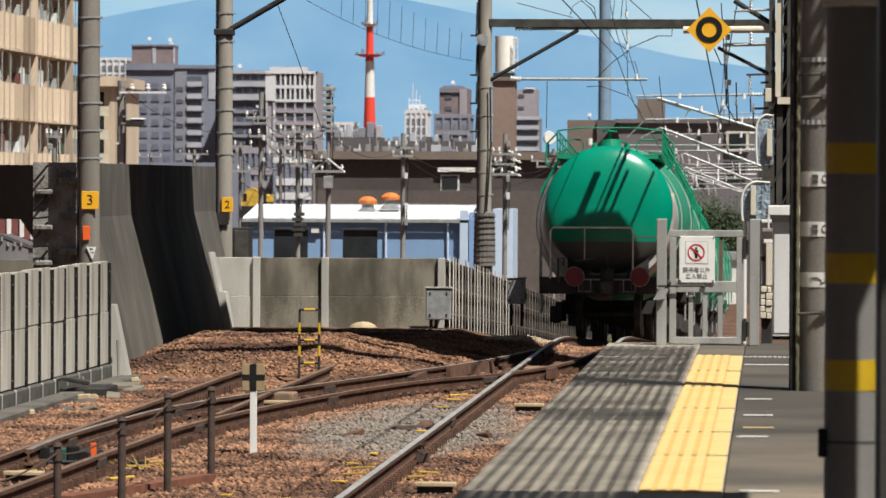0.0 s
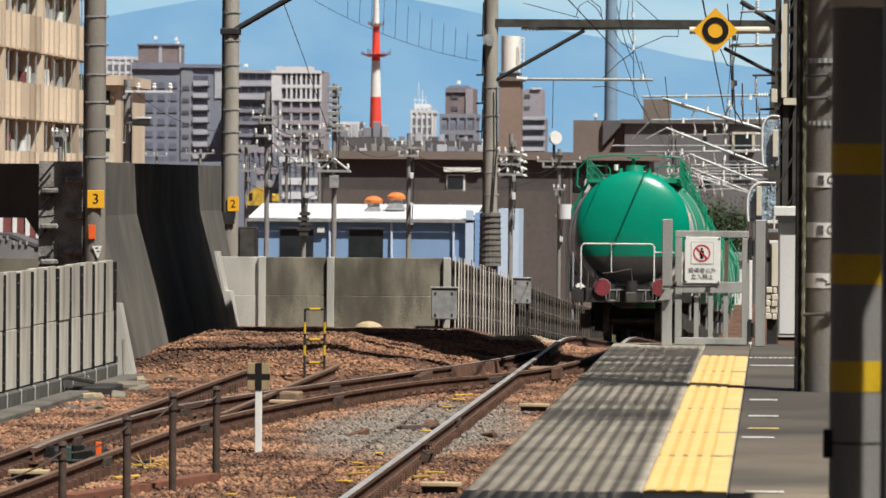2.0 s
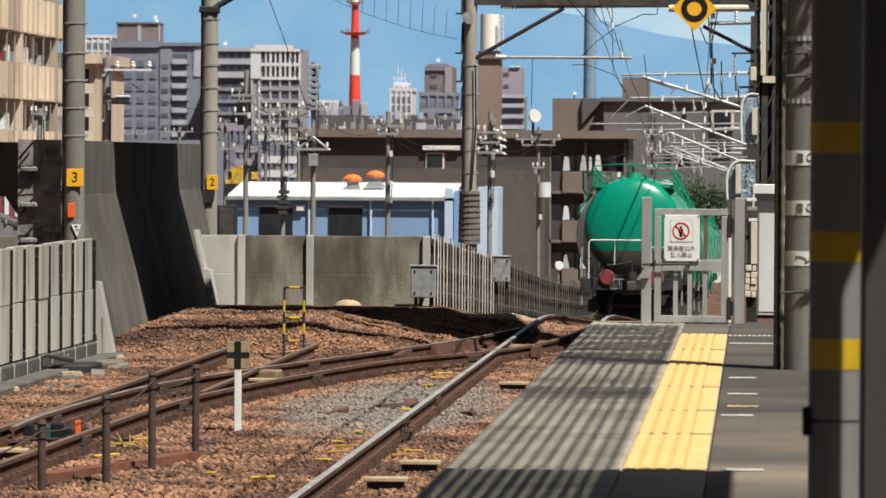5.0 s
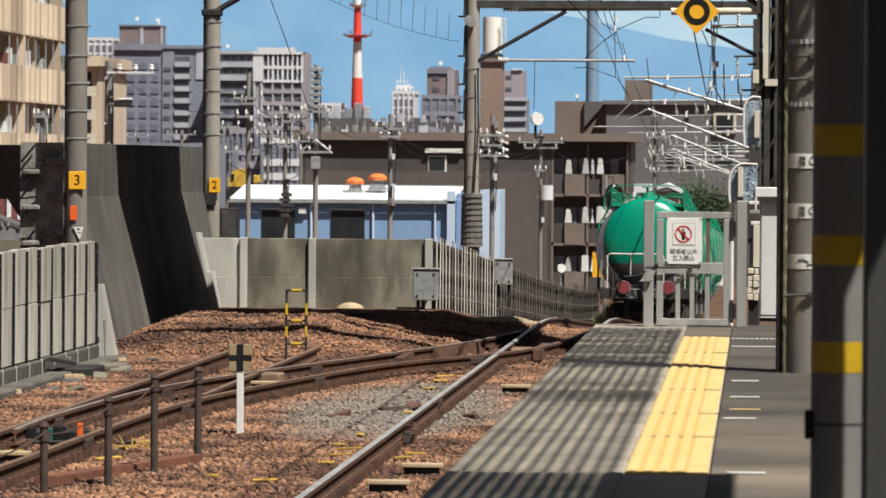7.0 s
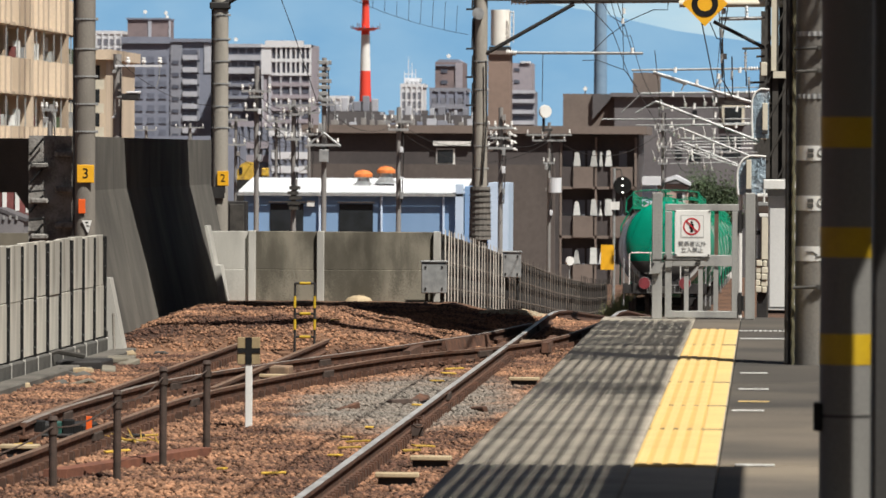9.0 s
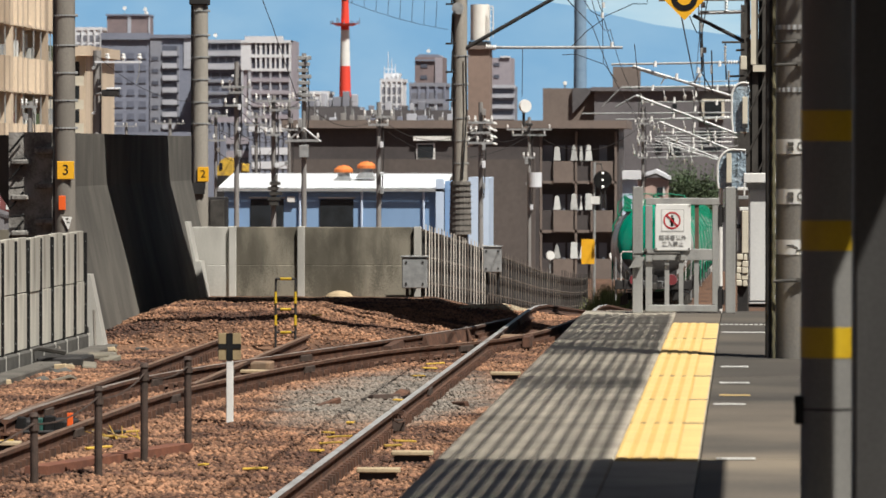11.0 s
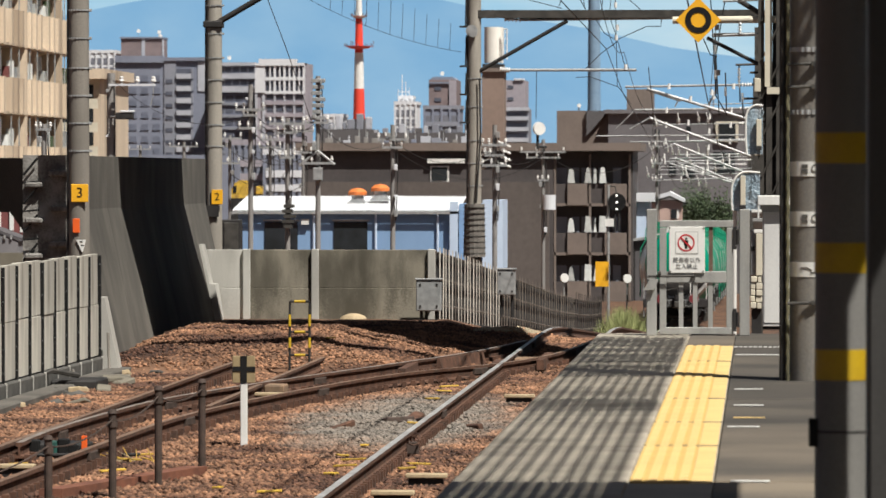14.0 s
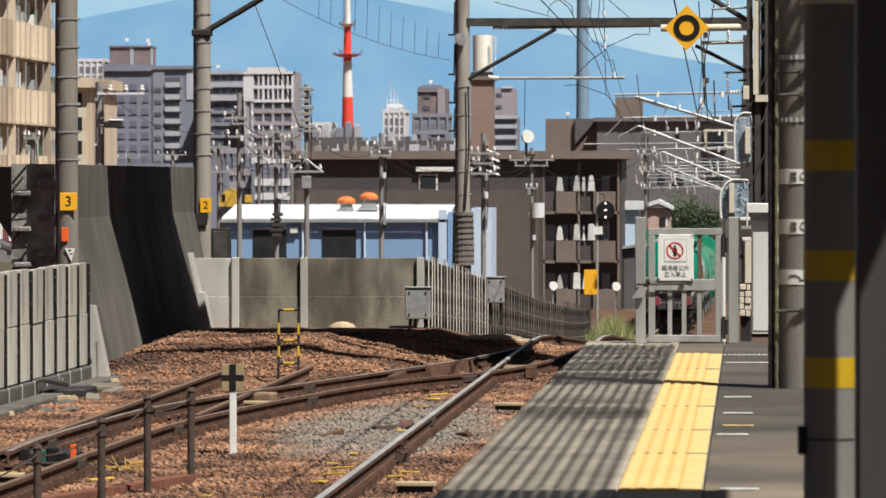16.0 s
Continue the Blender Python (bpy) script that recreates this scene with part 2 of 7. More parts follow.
def rod(bm, p, q, r, r2=None, seg=10):
    """A round bar from p to q."""
    p, q = Vector(p), Vector(q)
    m = Matrix.Translation((p + q) / 2) @ (q - p).to_track_quat("Z", "Y").to_matrix().to_4x4()
    bmesh.ops.create_cone(bm, cap_ends=True, segments=seg, radius1=r, radius2=r if r2 is None else r2, depth=(q - p).length, matrix=m)
    return bm


def line(bm, pts, r, seg=6):
    """One round bar bent along the points."""
    pts = [Vector(p) for p in pts]
    rings = []
    for k, p in enumerate(pts):
        d = (pts[min(k + 1, len(pts) - 1)] - pts[max(k - 1, 0)]).normalized()
        u = d.orthogonal() if k == 0 else (u - d * u.dot(d))
        u.normalize()
        v = d.cross(u)
        rings.append([bm.verts.new(p + r * (u * math.cos(2 * math.pi * i / seg) + v * math.sin(2 * math.pi * i / seg))) for i in range(seg)])
    for a, b in zip(rings, rings[1:]):
        for i in range(seg):
            bm.faces.new((a[i], a[(i + 1) % seg], b[(i + 1) % seg], b[i]))
    bm.faces.new(rings[0][::-1])
    bm.faces.new(rings[-1])
    return bm


def slab(bm, outline, z0, z1):
    """An outline in x and y, pushed from z0 up to z1."""
    a = [bm.verts.new((x, y, z0)) for x, y in outline]
    b = [bm.verts.new((x, y, z1)) for x, y in outline]
    bm.faces.new(a)
    bm.faces.new(b[::-1])
    for i in range(len(a)):
        j = (i + 1) % len(a)
        bm.faces.new((a[j], a[i], b[i], b[j]))
    bmesh.ops.recalc_face_normals(bm, faces=bm.faces)
    return bm


def prism(bm, outline, y0, y1):
    """An outline in x and z, pushed from y0 to y1."""
    a = [bm.verts.new((x, y0, z)) for x, z in outline]
    b = [bm.verts.new((x, y1, z)) for x, z in outline]
    bm.faces.new(a)
    bm.faces.new(b[::-1])
    for i in range(len(a)):
        j = (i + 1) % len(a)
        bm.faces.new((a[j], a[i], b[i], b[j]))
    bmesh.ops.recalc_face_normals(bm, faces=bm.faces)
    return bm


def lathe(bm, profile, seg=32, axis="Y"):
    """Turns (distance along axis, radius) round the axis."""
    rings = []
    for d, r in profile:
        ring = []
        for k in range(seg):
            a = 2 * math.pi * k / seg
            u, v = r * math.cos(a), r * math.sin(a)
            ring.append(bm.verts.new((u, d, v) if axis == "Y" else (u, v, d)))
        rings.append(ring)
    for a, b in zip(rings, rings[1:]):
        for k in range(seg):
            bm.faces.new((a[k], a[(k + 1) % seg], b[(k + 1) % seg], b[k]))
    bm.faces.new(rings[0])
    bm.faces.new(rings[-1][::-1])
    bmesh.ops.recalc_face_normals(bm, faces=bm.faces)
    return bm


def B():
    return bmesh.new()


def mesh_of(name, bm, material, smooth=False):
    me = bpy.data.meshes.new(name)
    bm.to_mesh(me)
    bm.free()
    for m in (material if isinstance(material, (list, tuple)) else [material]):
        me.materials.append(m)
    if smooth:
        for f in me.polygons:
            f.use_smooth = len(f.vertices) <= 4
        me.set_sharp_from_angle(angle=radians(42))
    return me


def part(name, bm, material, parent, label="", at=(0, 0, 0), smooth=False):
    ob = new(name, mesh_of(name, bm, material, smooth))
    ob.parent, ob.location = parent, at
    return tagged(ob, label)


def shared(name, me, parent, at, turn=0.0):
    ob = new(name, me)
    ob.parent, ob.location, ob.rotation_euler.z = parent, at, turn
    return ob


def thing(name, at, label, category, group="", kind=""):
    ob = new(name)
    ob.location = at
    return tagged(ob, label, category, group, kind)


def solid(name, bm, material, at, label, category, kind="", group="", smooth=False):
    ob = new(name, mesh_of(name, bm, material, smooth))
    ob.location = at
    return tagged(ob, label, category, group, kind)


def writing(name, text, size, parent, at, material, wide=1.0, turn=(90, 0, 0)):
    cu = bpy.data.curves.new(name, "FONT")
    cu.body, cu.size, cu.align_x, cu.align_y, cu.extrude = text, size, "CENTER", "CENTER", 0.002
    cu.materials.append(material)
    tmp = new("tmp", cu)
    me = bpy.data.meshes.new_from_object(tmp.evaluated_get(bpy.context.evaluated_depsgraph_get()))
    bpy.data.objects.remove(tmp)
    ob = new(name, me)
    ob.parent, ob.location = parent, at
    ob.rotation_euler = [radians(a) for a in turn]
    ob.scale.x = wide
    return ob


def rail_z(y):
    """Height of the running track's rail tops: level along the platform, then down a ramp."""
    if y < 87:
        return -1.1
    if y < 97:
        return -1.1 - 0.034 * (y - 87) ** 2 / 20
    if y < 150:
        return -1.27 - 0.034 * (y - 97)
    return float(np.interp(y, (150, 175, 190, 205, 230, 300, 345), (-3.072, -3.80, -4.14, -4.27, -4.48, -5.6, -6.3)))


# ---- ground ----
def ground_z(x, y):
    z = rail_z(y) - 0.2
    if y > 300:
        z = max(z, -6.4)
    if x < -4.2 and 80 < y < 95.6:  # level shelf up to the cross wall
        z = z + (-1.08 - z) * min(1, (-4.2 - x) / 1.2) * min(1, (y - 80) / 4)
    v = (y - 80.6) / 5.6
    if abs(v) < 1:  # heaped stop mound over the siding's end
        side_l, side_r = min(1, max(0, (x + 9.7) / 1.1)), min(1, max(0, (-3.9 - x) / 2.6))
        q = (1 - v * v) ** 0.65 * side_l * (side_r ** 1.2)
        z = max(z, -1.3 + 0.47 * q + 0.05 * noise.noise((x * 1.3, y * 0.8, 0)) + 0.03 * noise.noise((x * 3.3, y * 2.0, 5)))
    z += 0.2 * math.exp(-((x + 4.1) / 0.6) ** 2 - ((y - 91) / 2.2) ** 2)
    if x < -9.3 and y > 96:
        z = min(z, -3.0)
    if x > -1.6 and y < 51:
        z = -1.6
    return z + 0.025 * noise.noise((x * 2.3, y * 1.1, 3.0))


def ground_sheet():
    xs = [-4000, -1500, -600, -250, -120, -60, -40, -28, -20, -15, -12] + [-10.5 + 0.22 * i for i in range(42)] + [-1.0, 0, 1, 2, 4, 8, 14, 24, 40, 80, 200, 600, 1500, 4000]
    ys = [-200, -60, -10, 10, 25, 34] + [38 + 0.4 * i for i in range(150)] + [98 + 4 * i for i in range(35)] + [260, 300, 380, 500, 800, 1400, 2500, 4600]
    vs = [(x, y, ground_z(x, y)) for y in ys for x in xs]
    w = len(xs)
    fs = [(j * w + i, j * w + i + 1, (j + 1) * w + i + 1, (j + 1) * w + i) for j in range(len(ys) - 1) for i in range(w - 1)]
    me = bpy.data.meshes.new("ground")
    me.from_pydata(vs, [], fs)
    me.materials.append(BALLAST)
    tagged(new("ground", me), "brown stone ballast ground with a heaped stop mound", "ground", kind="structure")


ground_sheet()


def stones(name, count, x0, x1, y0, y1, size, seed, material=None, label="loose brown and grey ballast stones beside the rails"):
    """Loose angular stones lying on the ground sheet, one mesh."""
    rng = np.random.default_rng(seed)
    base = np.array([(1, 0, 0), (-1, 0, 0), (0, 1, 0), (0, -1, 0), (0, 0, 1), (0, 0, -1)], float)
    tri = np.array([(0, 2, 4), (2, 1, 4), (1, 3, 4), (3, 0, 4), (2, 0, 5), (1, 2, 5), (3, 1, 5), (0, 3, 5)])
    px, py = rng.uniform(x0, x1, count), rng.uniform(y0, y1, count)
    pz = np.array([ground_z(a, b) for a, b in zip(px, py)])
    s = size * rng.uniform(0.55, 1.35, (count, 1, 1)) * rng.uniform(0.6, 1.3, (count, 6, 1)) * np.array([1.15, 1.3, 0.75])
    ang = rng.uniform(0, 2 * np.pi, count)
    v = base[None] * s
    co, si = np.cos(ang)[:, None], np.sin(ang)[:, None]
    vx, vy = v[..., 0] * co - v[..., 1] * si, v[..., 0] * si + v[..., 1] * co
    vz = v[..., 2] + vx * rng.uniform(-0.6, 0.6, (count, 1))
    verts = np.stack([vx + px[:, None], vy + py[:, None], vz + pz[:, None] + size * 0.25], 2).reshape(-1, 3)
    faces = (tri[None] + (np.arange(count) * 6)[:, None, None]).reshape(-1, 3)
    me = bpy.data.meshes.new(name)
    me.vertices.add(len(verts))
    me.vertices.foreach_set("co", verts.ravel())
    me.loops.add(faces.size)
    me.loops.foreach_set("vertex_index", faces.ravel().astype(np.int32))
    me.polygons.add(len(faces))
    me.polygons.foreach_set("loop_start", np.arange(0, faces.size, 3, dtype=np.int32))
    me.update(calc_edges=True)
    me.validate()
    me.materials.append(material or BALLAST)
    return tagged(new(name, me), label, "ballast", kind="stuff")


stones("ballast_stones", 95000, -9.1, -1.7, 42, 93, 0.029, 5)
stones("pale_gravel", 1500, -4.75, -3.62, 89.9, 92.6, 0.033, 8, mat("pale_gravel_stone", (0.42, 0.36, 0.25), (0.24, 0.20, 0.14), 0.9, scale=3, fine=30), "heap of pale yellowish gravel beside the rail")


# ---- tracks ----
HEAD = [(-0.033, 0.0), (-0.033, -0.034), (-0.009, -0.046), (-0.009, -0.125), (-0.062, -0.143), (-0.062, -0.153),
        (0.062, -0.153), (0.062, -0.143), (0.009, -0.125), (0.009, -0.046), (0.033, -0.034), (0.033, 0.0)]


def smooth_path(pts, step=1.0):
    """Points (x, y) joined by a soft curve in y."""
    out = []
    for k in range(len(pts) - 1):
        p0, p1, p2, p3 = pts[max(k - 1, 0)], pts[k], pts[k + 1], pts[min(k + 2, len(pts) - 1)]
        n = max(1, int(abs(p2[1] - p1[1]) / step))
        for i in range(n):
            t = i / n
            out.append(tuple(0.5 * (2 * p1[c] + (p2[c] - p0[c]) * t + (2 * p0[c] - 5 * p1[c] + 4 * p2[c] - p3[c]) * t * t + (3 * p1[c] - p0[c] - 3 * p2[c] + p3[c]) * t ** 3) for c in (0, 1)))
    return out + [tuple(pts[-1])]


def rail(name, pts, parent, head, lift=0.0, label=""):
    """A flat-bottomed rail swept along (x, y) points on the track's height."""
    bm = B()
    rings = []
    for x, y in pts:
        rings.append([bm.verts.new((x + u, y, rail_z(y) + lift + w)) for u, w in HEAD])
    for a, b in zip(rings, rings[1:]):
        for k in range(12):
            f = bm.faces.new((a[k], a[(k + 1) % 12], b[(k + 1) % 12], b[k]))
            f.material_index = 1 if k == 11 else 0
    bm.faces.new(rings[0])
    bm.faces.new(rings[-1][::-1])
    bmesh.ops.recalc_face_normals(bm, faces=bm.faces)
    return part(name, bm, [RUST, head], parent, label)


def fastenings(pts, parent, gap=0.3):
    """Spring clips on both sides of a rail's foot."""
    bm = B()
    d = 0.0
    for (x0, y0), (x1, y1) in zip(pts, pts[1:]):
        n = max(1, int(abs(y1 - y0) / gap))
        for i in range(n):
            x, y = x0 + (x1 - x0) * i / n, y0 + (y1 - y0) * i / n
            z = rail_z(y)
            for s in (-1, 1):
                box(bm, x + s * 0.085 - 0.03, y - 0.05, z - 0.19, x + s * 0.085 + 0.03, y + 0.05, z - 0.105)
    ob = part("rail_clips", bm, RUST, parent, "rusty rail clips and sleeper ends")
    return tagged(ob, kind="stuff")


main_track = thing("main_track", (0, 0, 0), "running track with a shiny rail on brown ballast", "railway track", kind="structure")
MAIN_Y = [30, 40, 50, 60, 70, 78, 82, 84, 85, 86, 87, 88, 89, 90, 91, 92, 96, 104, 115, 130, 150, 180, 215, 250, 300, 336]
LEFT = [(-3.52, y) for y in MAIN_Y]
RIGHT = [(-2.453, y) for y in MAIN_Y]
rail("rail", LEFT, main_track, RAILTOP, 0.0, "rail with a shiny worn head")
rail("rail", RIGHT, main_track, RAILTOP)
fastenings([p for p in LEFT if p[1] <= 86], main_track, 0.33)

siding = thing("siding_track", (0, 0, 0), "rusty dead-end siding that runs into a ballast mound", "railway track", kind="structure")
S3 = [(-7.21, y) for y in range(38, 80, 2)]
S4 = [(-6.13, y) for y in range(60, 80, 2)]
rail("rail", S3, siding, RAILDULL)
rail("rail", S4, siding, RAILDULL)
fastenings(S3[2:], siding, 0.33)

branch = thing("branch_track", (0, 0, 0), "rusty turnout track between siding and running track", "railway track", kind="structure")
BR = smooth_path([(-6.50, 40), (-6.39, 45.6), (-6.30, 52), (-6.14, 58), (-5.60, 63.7), (-4.67, 69.9), (-3.52, 73.9), (-2.90, 78.2), (-2.53, 85)])
BL = smooth_path([(-7.08, 51.6), (-7.12, 54), (-7.02, 58), (-6.78, 62), (-6.0, 67.3), (-4.92, 73.4), (-4.1, 78.5), (-3.60, 83.5)])
rail("rail", BR, branch, RAILDULL)
rail("rail", BL, branch, mat("half_worn_rail_head", (0.44, 0.39, 0.35), (0.27, 0.215, 0.175), 0.5, 0.45, scale=2.5, bump=0.08), 0.012, "rail with a worn bright head")
fastenings(BR, branch, 0.33)
fastenings(BL, branch, 0.33)
bm = B()
for x, y, w in ((-3.62, 74.6, 1.1), (-3.05, 77.0, 1.6), (-4.75, 73.9, 2.0)):
    box(bm, x - 0.05, y - w, -1.25, x + 0.05, y + w, -1.11)
part("check_rail", bm, RUST, branch, "rusty check rails at the crossing")


TIMBER = mat("pale_worn_timber", (0.32, 0.21, 0.13), (0.18, 0.115, 0.075), 0.9, scale=6, streak=2, c=(0.13, 0.09, 0.06))
part("timber_block", box(B(), -3.44, 75.9, -1.34, -3.16, 76.7, -1.11, 0.015), TIMBER, branch, "pale worn timber block at the crossing")
part("timber_block", box(B(), -6.02, 65.7, -1.34, -5.77, 66.3, -1.09, 0.015), TIMBER, branch, "pale worn timber block between the rails")
part("timber_block", box(B(), -4.98, 71.0, -1.34, -4.80, 71.5, -1.2, 0.015), TIMBER, branch, "pale worn timber block")
seg = [(x, y) for x, y in BL if 75.4 < y < 79.3]
bm = B()
rows = [[bm.verts.new((x + ox, y, z)) for ox, z in ((0.06, -1.33), (0.16, -1.33), (0.10, -1.10), (0.06, -1.10))] for x, y in seg]
for a, b in zip(rows, rows[1:]):
    for i in range(4):
        bm.faces.new((a[i], b[i], b[(i + 1) % 4], a[(i + 1) % 4]))
bm.faces.new(rows[0])
bm.faces.new(rows[-1][::-1])
bmesh.ops.recalc_face_normals(bm, faces=bm.faces)
part("check_plate", bm, RUST, branch, "brown rusted plate along the rail")
PLATE = mesh_of("fishplate", box(B(), -0.045, -0.26, -0.12, 0.045, 0.26, -0.03, 0.012), POSTRUST)
for path, parent in ((BR, branch), (BL, branch), (LEFT, main_track)):
    for k in range(3 if path is not LEFT else 1, len(path) - 1, 7 if path is not LEFT else 2):
        x, y = path[k]
        if y < 86:
            o = shared("fishplate", PLATE, parent, (x, y, rail_z(y)))
            o.rotation_euler.z = math.atan2(path[k - 1][0] - path[k + 1][0], path[k + 1][1] - path[k - 1][1])

# ---- platform ----
platform = thing("platform", (0, 0, 0), "station platform of joined slabs with a yellow tactile strip", "platform", kind="structure")
bm = B()
box(bm, -1.47, -30, -1.7, 7.0, 50.6, -0.13)
part("platform_body", bm, CONC, platform)
JOINTS = [-30, -16, -6.9, -3.6, -0.3, 3, 6.3, 9.6, 12.9, 16.2, 19.6, 23, 26.35, 29.7, 32.5, 35.9, 39.8, 43.0, 46.8, 50.6]
for k, (a, b) in enumerate(zip(JOINTS, JOINTS[1:])):
    part("edge_slab", box(B(), -1.5, a + 0.012, -0.13, -0.64, b - 0.012, 0.0, 0.008), COPING, platform)
    part("inner_slab", box(B(), -0.22, a + 0.012, -0.13, 3.4, b - 0.012, -0.002 * (k % 3), 0.008), SHADEASPHALT if a > 31 else ASPHALT, platform)
    if b < 50:
        part("strip_bed", box(B(), -0.635, a + 0.006, -0.13, -0.225, b - 0.006, -0.004), COPING, platform)
    else:
        part("strip_bed", box(B(), -0.635, a + 0.006, -0.13, -0.225, b - 0.006, -0.001), ASPHALT, platform)
for b in (29.7, 32.5, 35.9, 39.8, 43.0):
    part("joint_filler", box(B(), -0.632, b - 0.003, -0.004, -0.228, b + 0.003, 0.008), CONC, platform)
bm = B()
box(bm, 3.4, -30, -0.13, 7.0, 50.6, -0.003)
part("paving", bm, ASPHALT, platform)
# tactile tiles, bars along the platform
bm = box(B(), -0.149, 0.003, 0.0, 0.149, 0.297, 0.006)
for k in range(4):
    box(bm, -0.135 + 0.075 * k, 0.008, 0.006, -0.09 + 0.075 * k, 0.292, 0.011)
for f in bm.faces:
    f.material_index = 1 if max(v.co.z for v in f.verts) > 0.008 else 0
# Grooves get a darker yellow so the bars stand out.
TILE = mesh_of("tactile_tile", bm, [mat("tactile_groove", (0.70, 0.46, 0.15), (0.55, 0.36, 0.12), 0.8, scale=3, fine=50, rand=0.08), YELLOW])
LINE = mesh_of("line_tile", box(B(), -0.05, 0.002, 0.0, 0.05, 0.298, 0.005), YELLOW)
for k in range(69):
    y = 26.2 + 0.3 * k
    shared("tactile_tile", TILE, platform, (-0.482, y, -0.003))
    shared("line_tile", LINE, platform, (-0.281, y, -0.003))
DASH = mesh_of("paint_dash", box(B(), 0, 0, 0, 0.19, 0.075, 0.004), WHITE)
for px, y in ((-0.17, 37.5), (-0.165, 34.9), (-0.19, 31.95), (-0.14, 26.3)):
    shared("paint_dash", DASH, platform, (px, y, 0.001))
part("end_line", box(B(), -0.20, 44.6, 0.0, 0.30, 44.66, 0.005), WHITE, platform, "thin worn white line")
part("worn_dash", box(B(), -0.16, 33.15, 0.0, 0.03, 33.21, 0.0045), YELLOW, platform, "worn yellowish paint dash")
DOT = mesh_of("paint_dot", box(B(), -0.014, -0.035, 0, 0.014, 0.035, 0.006), WHITE)
for k in range(14):
    shared("paint_dot", DOT, platform, (-0.205 + 0.042 * k, 46.58, 0.0005))

# ---- walls beside the line ----
panel_wall = thing("panel_wall", (-9.12, -0.45, -1.35), "pale precast panels between dark steel posts", "wall", kind="structure")
PANELM = mesh_of("panel", box(B(), -0.06, 0.032, 0.32, 0.0, 1.168, 1.026, 0.004), PANEL)
PANELU = mesh_of("panel", box(B(), -0.06, 0.032, 1.028, 0.0, 1.168, 1.72, 0.004), PANEL)
bm = box(B(), -0.1, -0.03, 0.0, 0.033, 0.03, 1.70)
for f in bm.faces:
    f.material_index = 0
for k in range(5):
    old = set(bm.faces)
    rod(bm, (0.02, -0.043, 0.42 + 0.29 * k), (0.02, -0.028, 0.42 + 0.29 * k), 0.006, seg=6)
    for f in bm.faces:
        if f not in old:
            f.material_index = 1
POSTM = mesh_of("post", bm, [BLACK, STEEL])
BASEM = mesh_of("base_block", box(B(), -0.1, 0.02, 0.0, 0.06, 1.18, 0.30, 0.02), BLOCK)
for k in range(14):
    y = 58.2 + 1.2 * k
    shared("panel", PANELM, panel_wall, (0, y, 0))
    o = shared("panel", PANELU, panel_wall, (0.006 * math.sin(k * 2.3), y, 0.008 + 0.008 * math.sin(k * 1.9)))
    o.rotation_euler.y = 0.006 * math.sin(k * 3.7)
    shared("post", POSTM, panel_wall, (0, y, 0))
    shared("base_block", BASEM, panel_wall, (0, y, 0))
shared("post", POSTM, panel_wall, (0, 75.0, 0))
MORTAR = mesh_of("mortar_joint", box(B(), -0.09, -0.022, 0.0, 0.064, 0.022, 0.305, 0.004), CONC_PALE)
for k in range(15):
    shared("mortar_joint", MORTAR, panel_wall, (0, 58.2 + 1.2 * k, 0.001))
bm = prism(B(), [(-0.30, 0.0), (0.28, 0.0), (0.05, 1.12), (-0.10, 1.12)], 75.2, 75.6)
part("end_buttress", bm, CONC_PALE, panel_wall, "pale slanting end buttress")

# tall battered retaining wall
wall_profile = [(-10.42, -1.6), (-9.38, -1.6), (-9.92, 0.95), (-9.92, 1.74), (-10.42, 1.74)]
retaining = thing("retaining_wall", (0, 0, 0), "tall battered grey concrete retaining wall, water-stained", "wall", kind="structure")
for a, b in ((77.4, 82.2), (82.215, 87.0), (87.015, 91.8), (91.815, 96.8)):
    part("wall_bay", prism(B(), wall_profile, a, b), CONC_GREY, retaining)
bm = prism(B(), [(-9.86, 0.24), (-9.72, 0.24), (-9.58, -0.45), (-9.49, -0.45), (-9.33, -1.4), (-9.72, -1.4)], 94.2, 94.8)
part("stepped_kerb", bm, CONC_PALE, retaining, "pale stepped concrete edge")
bm = B()
box(bm, -10.36, 75.9, -1.6, -9.70, 77.35, 1.74)
ROUGH = mat("rough_blotched_concrete", (0.27, 0.26, 0.24), (0.11, 0.105, 0.097), 0.95, scale=4.5, fine=30, bump=0.8, dist=0.04, contrast=0.55, c=(0.26, 0.25, 0.235))
part("stepped_end", bm, ROUGH, retaining, "rough wall end of the passage")
for k in range(6):
    z = 1.44 - 0.5 * k
    part("stone_block", box(B(), -9.98, 75.76, z, -9.70, 75.9, z + 0.09, 0.02), ROUGH, retaining)
    part("stone_block", box(B(), -10.32, 75.78, z - 0.16, -10.07, 75.9, z - 0.08, 0.02), ROUGH, retaining)
for k in range(4):
    z = 1.70 - 0.40 * k
    part("brace", rod(B(), (-10.14, 75.82, z), (-10.34, 75.82, z - 0.24), 0.016, seg=6), BLACK, retaining, "thin black brace")
    part("brace", rod(B(), (-10.34, 75.81, z - 0.35), (-10.12, 75.81, z - 0.33), 0.014, seg=6), BLACK, retaining, "thin black brace")
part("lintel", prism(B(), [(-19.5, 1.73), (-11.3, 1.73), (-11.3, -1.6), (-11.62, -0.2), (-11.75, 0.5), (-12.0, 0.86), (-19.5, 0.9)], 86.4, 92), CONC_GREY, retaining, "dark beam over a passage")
part("passage_wall", box(B(), -19.0, 97, -3.0, -11.9, 97.3, 0.05), CONC, retaining, "low grey wall beyond the passage")

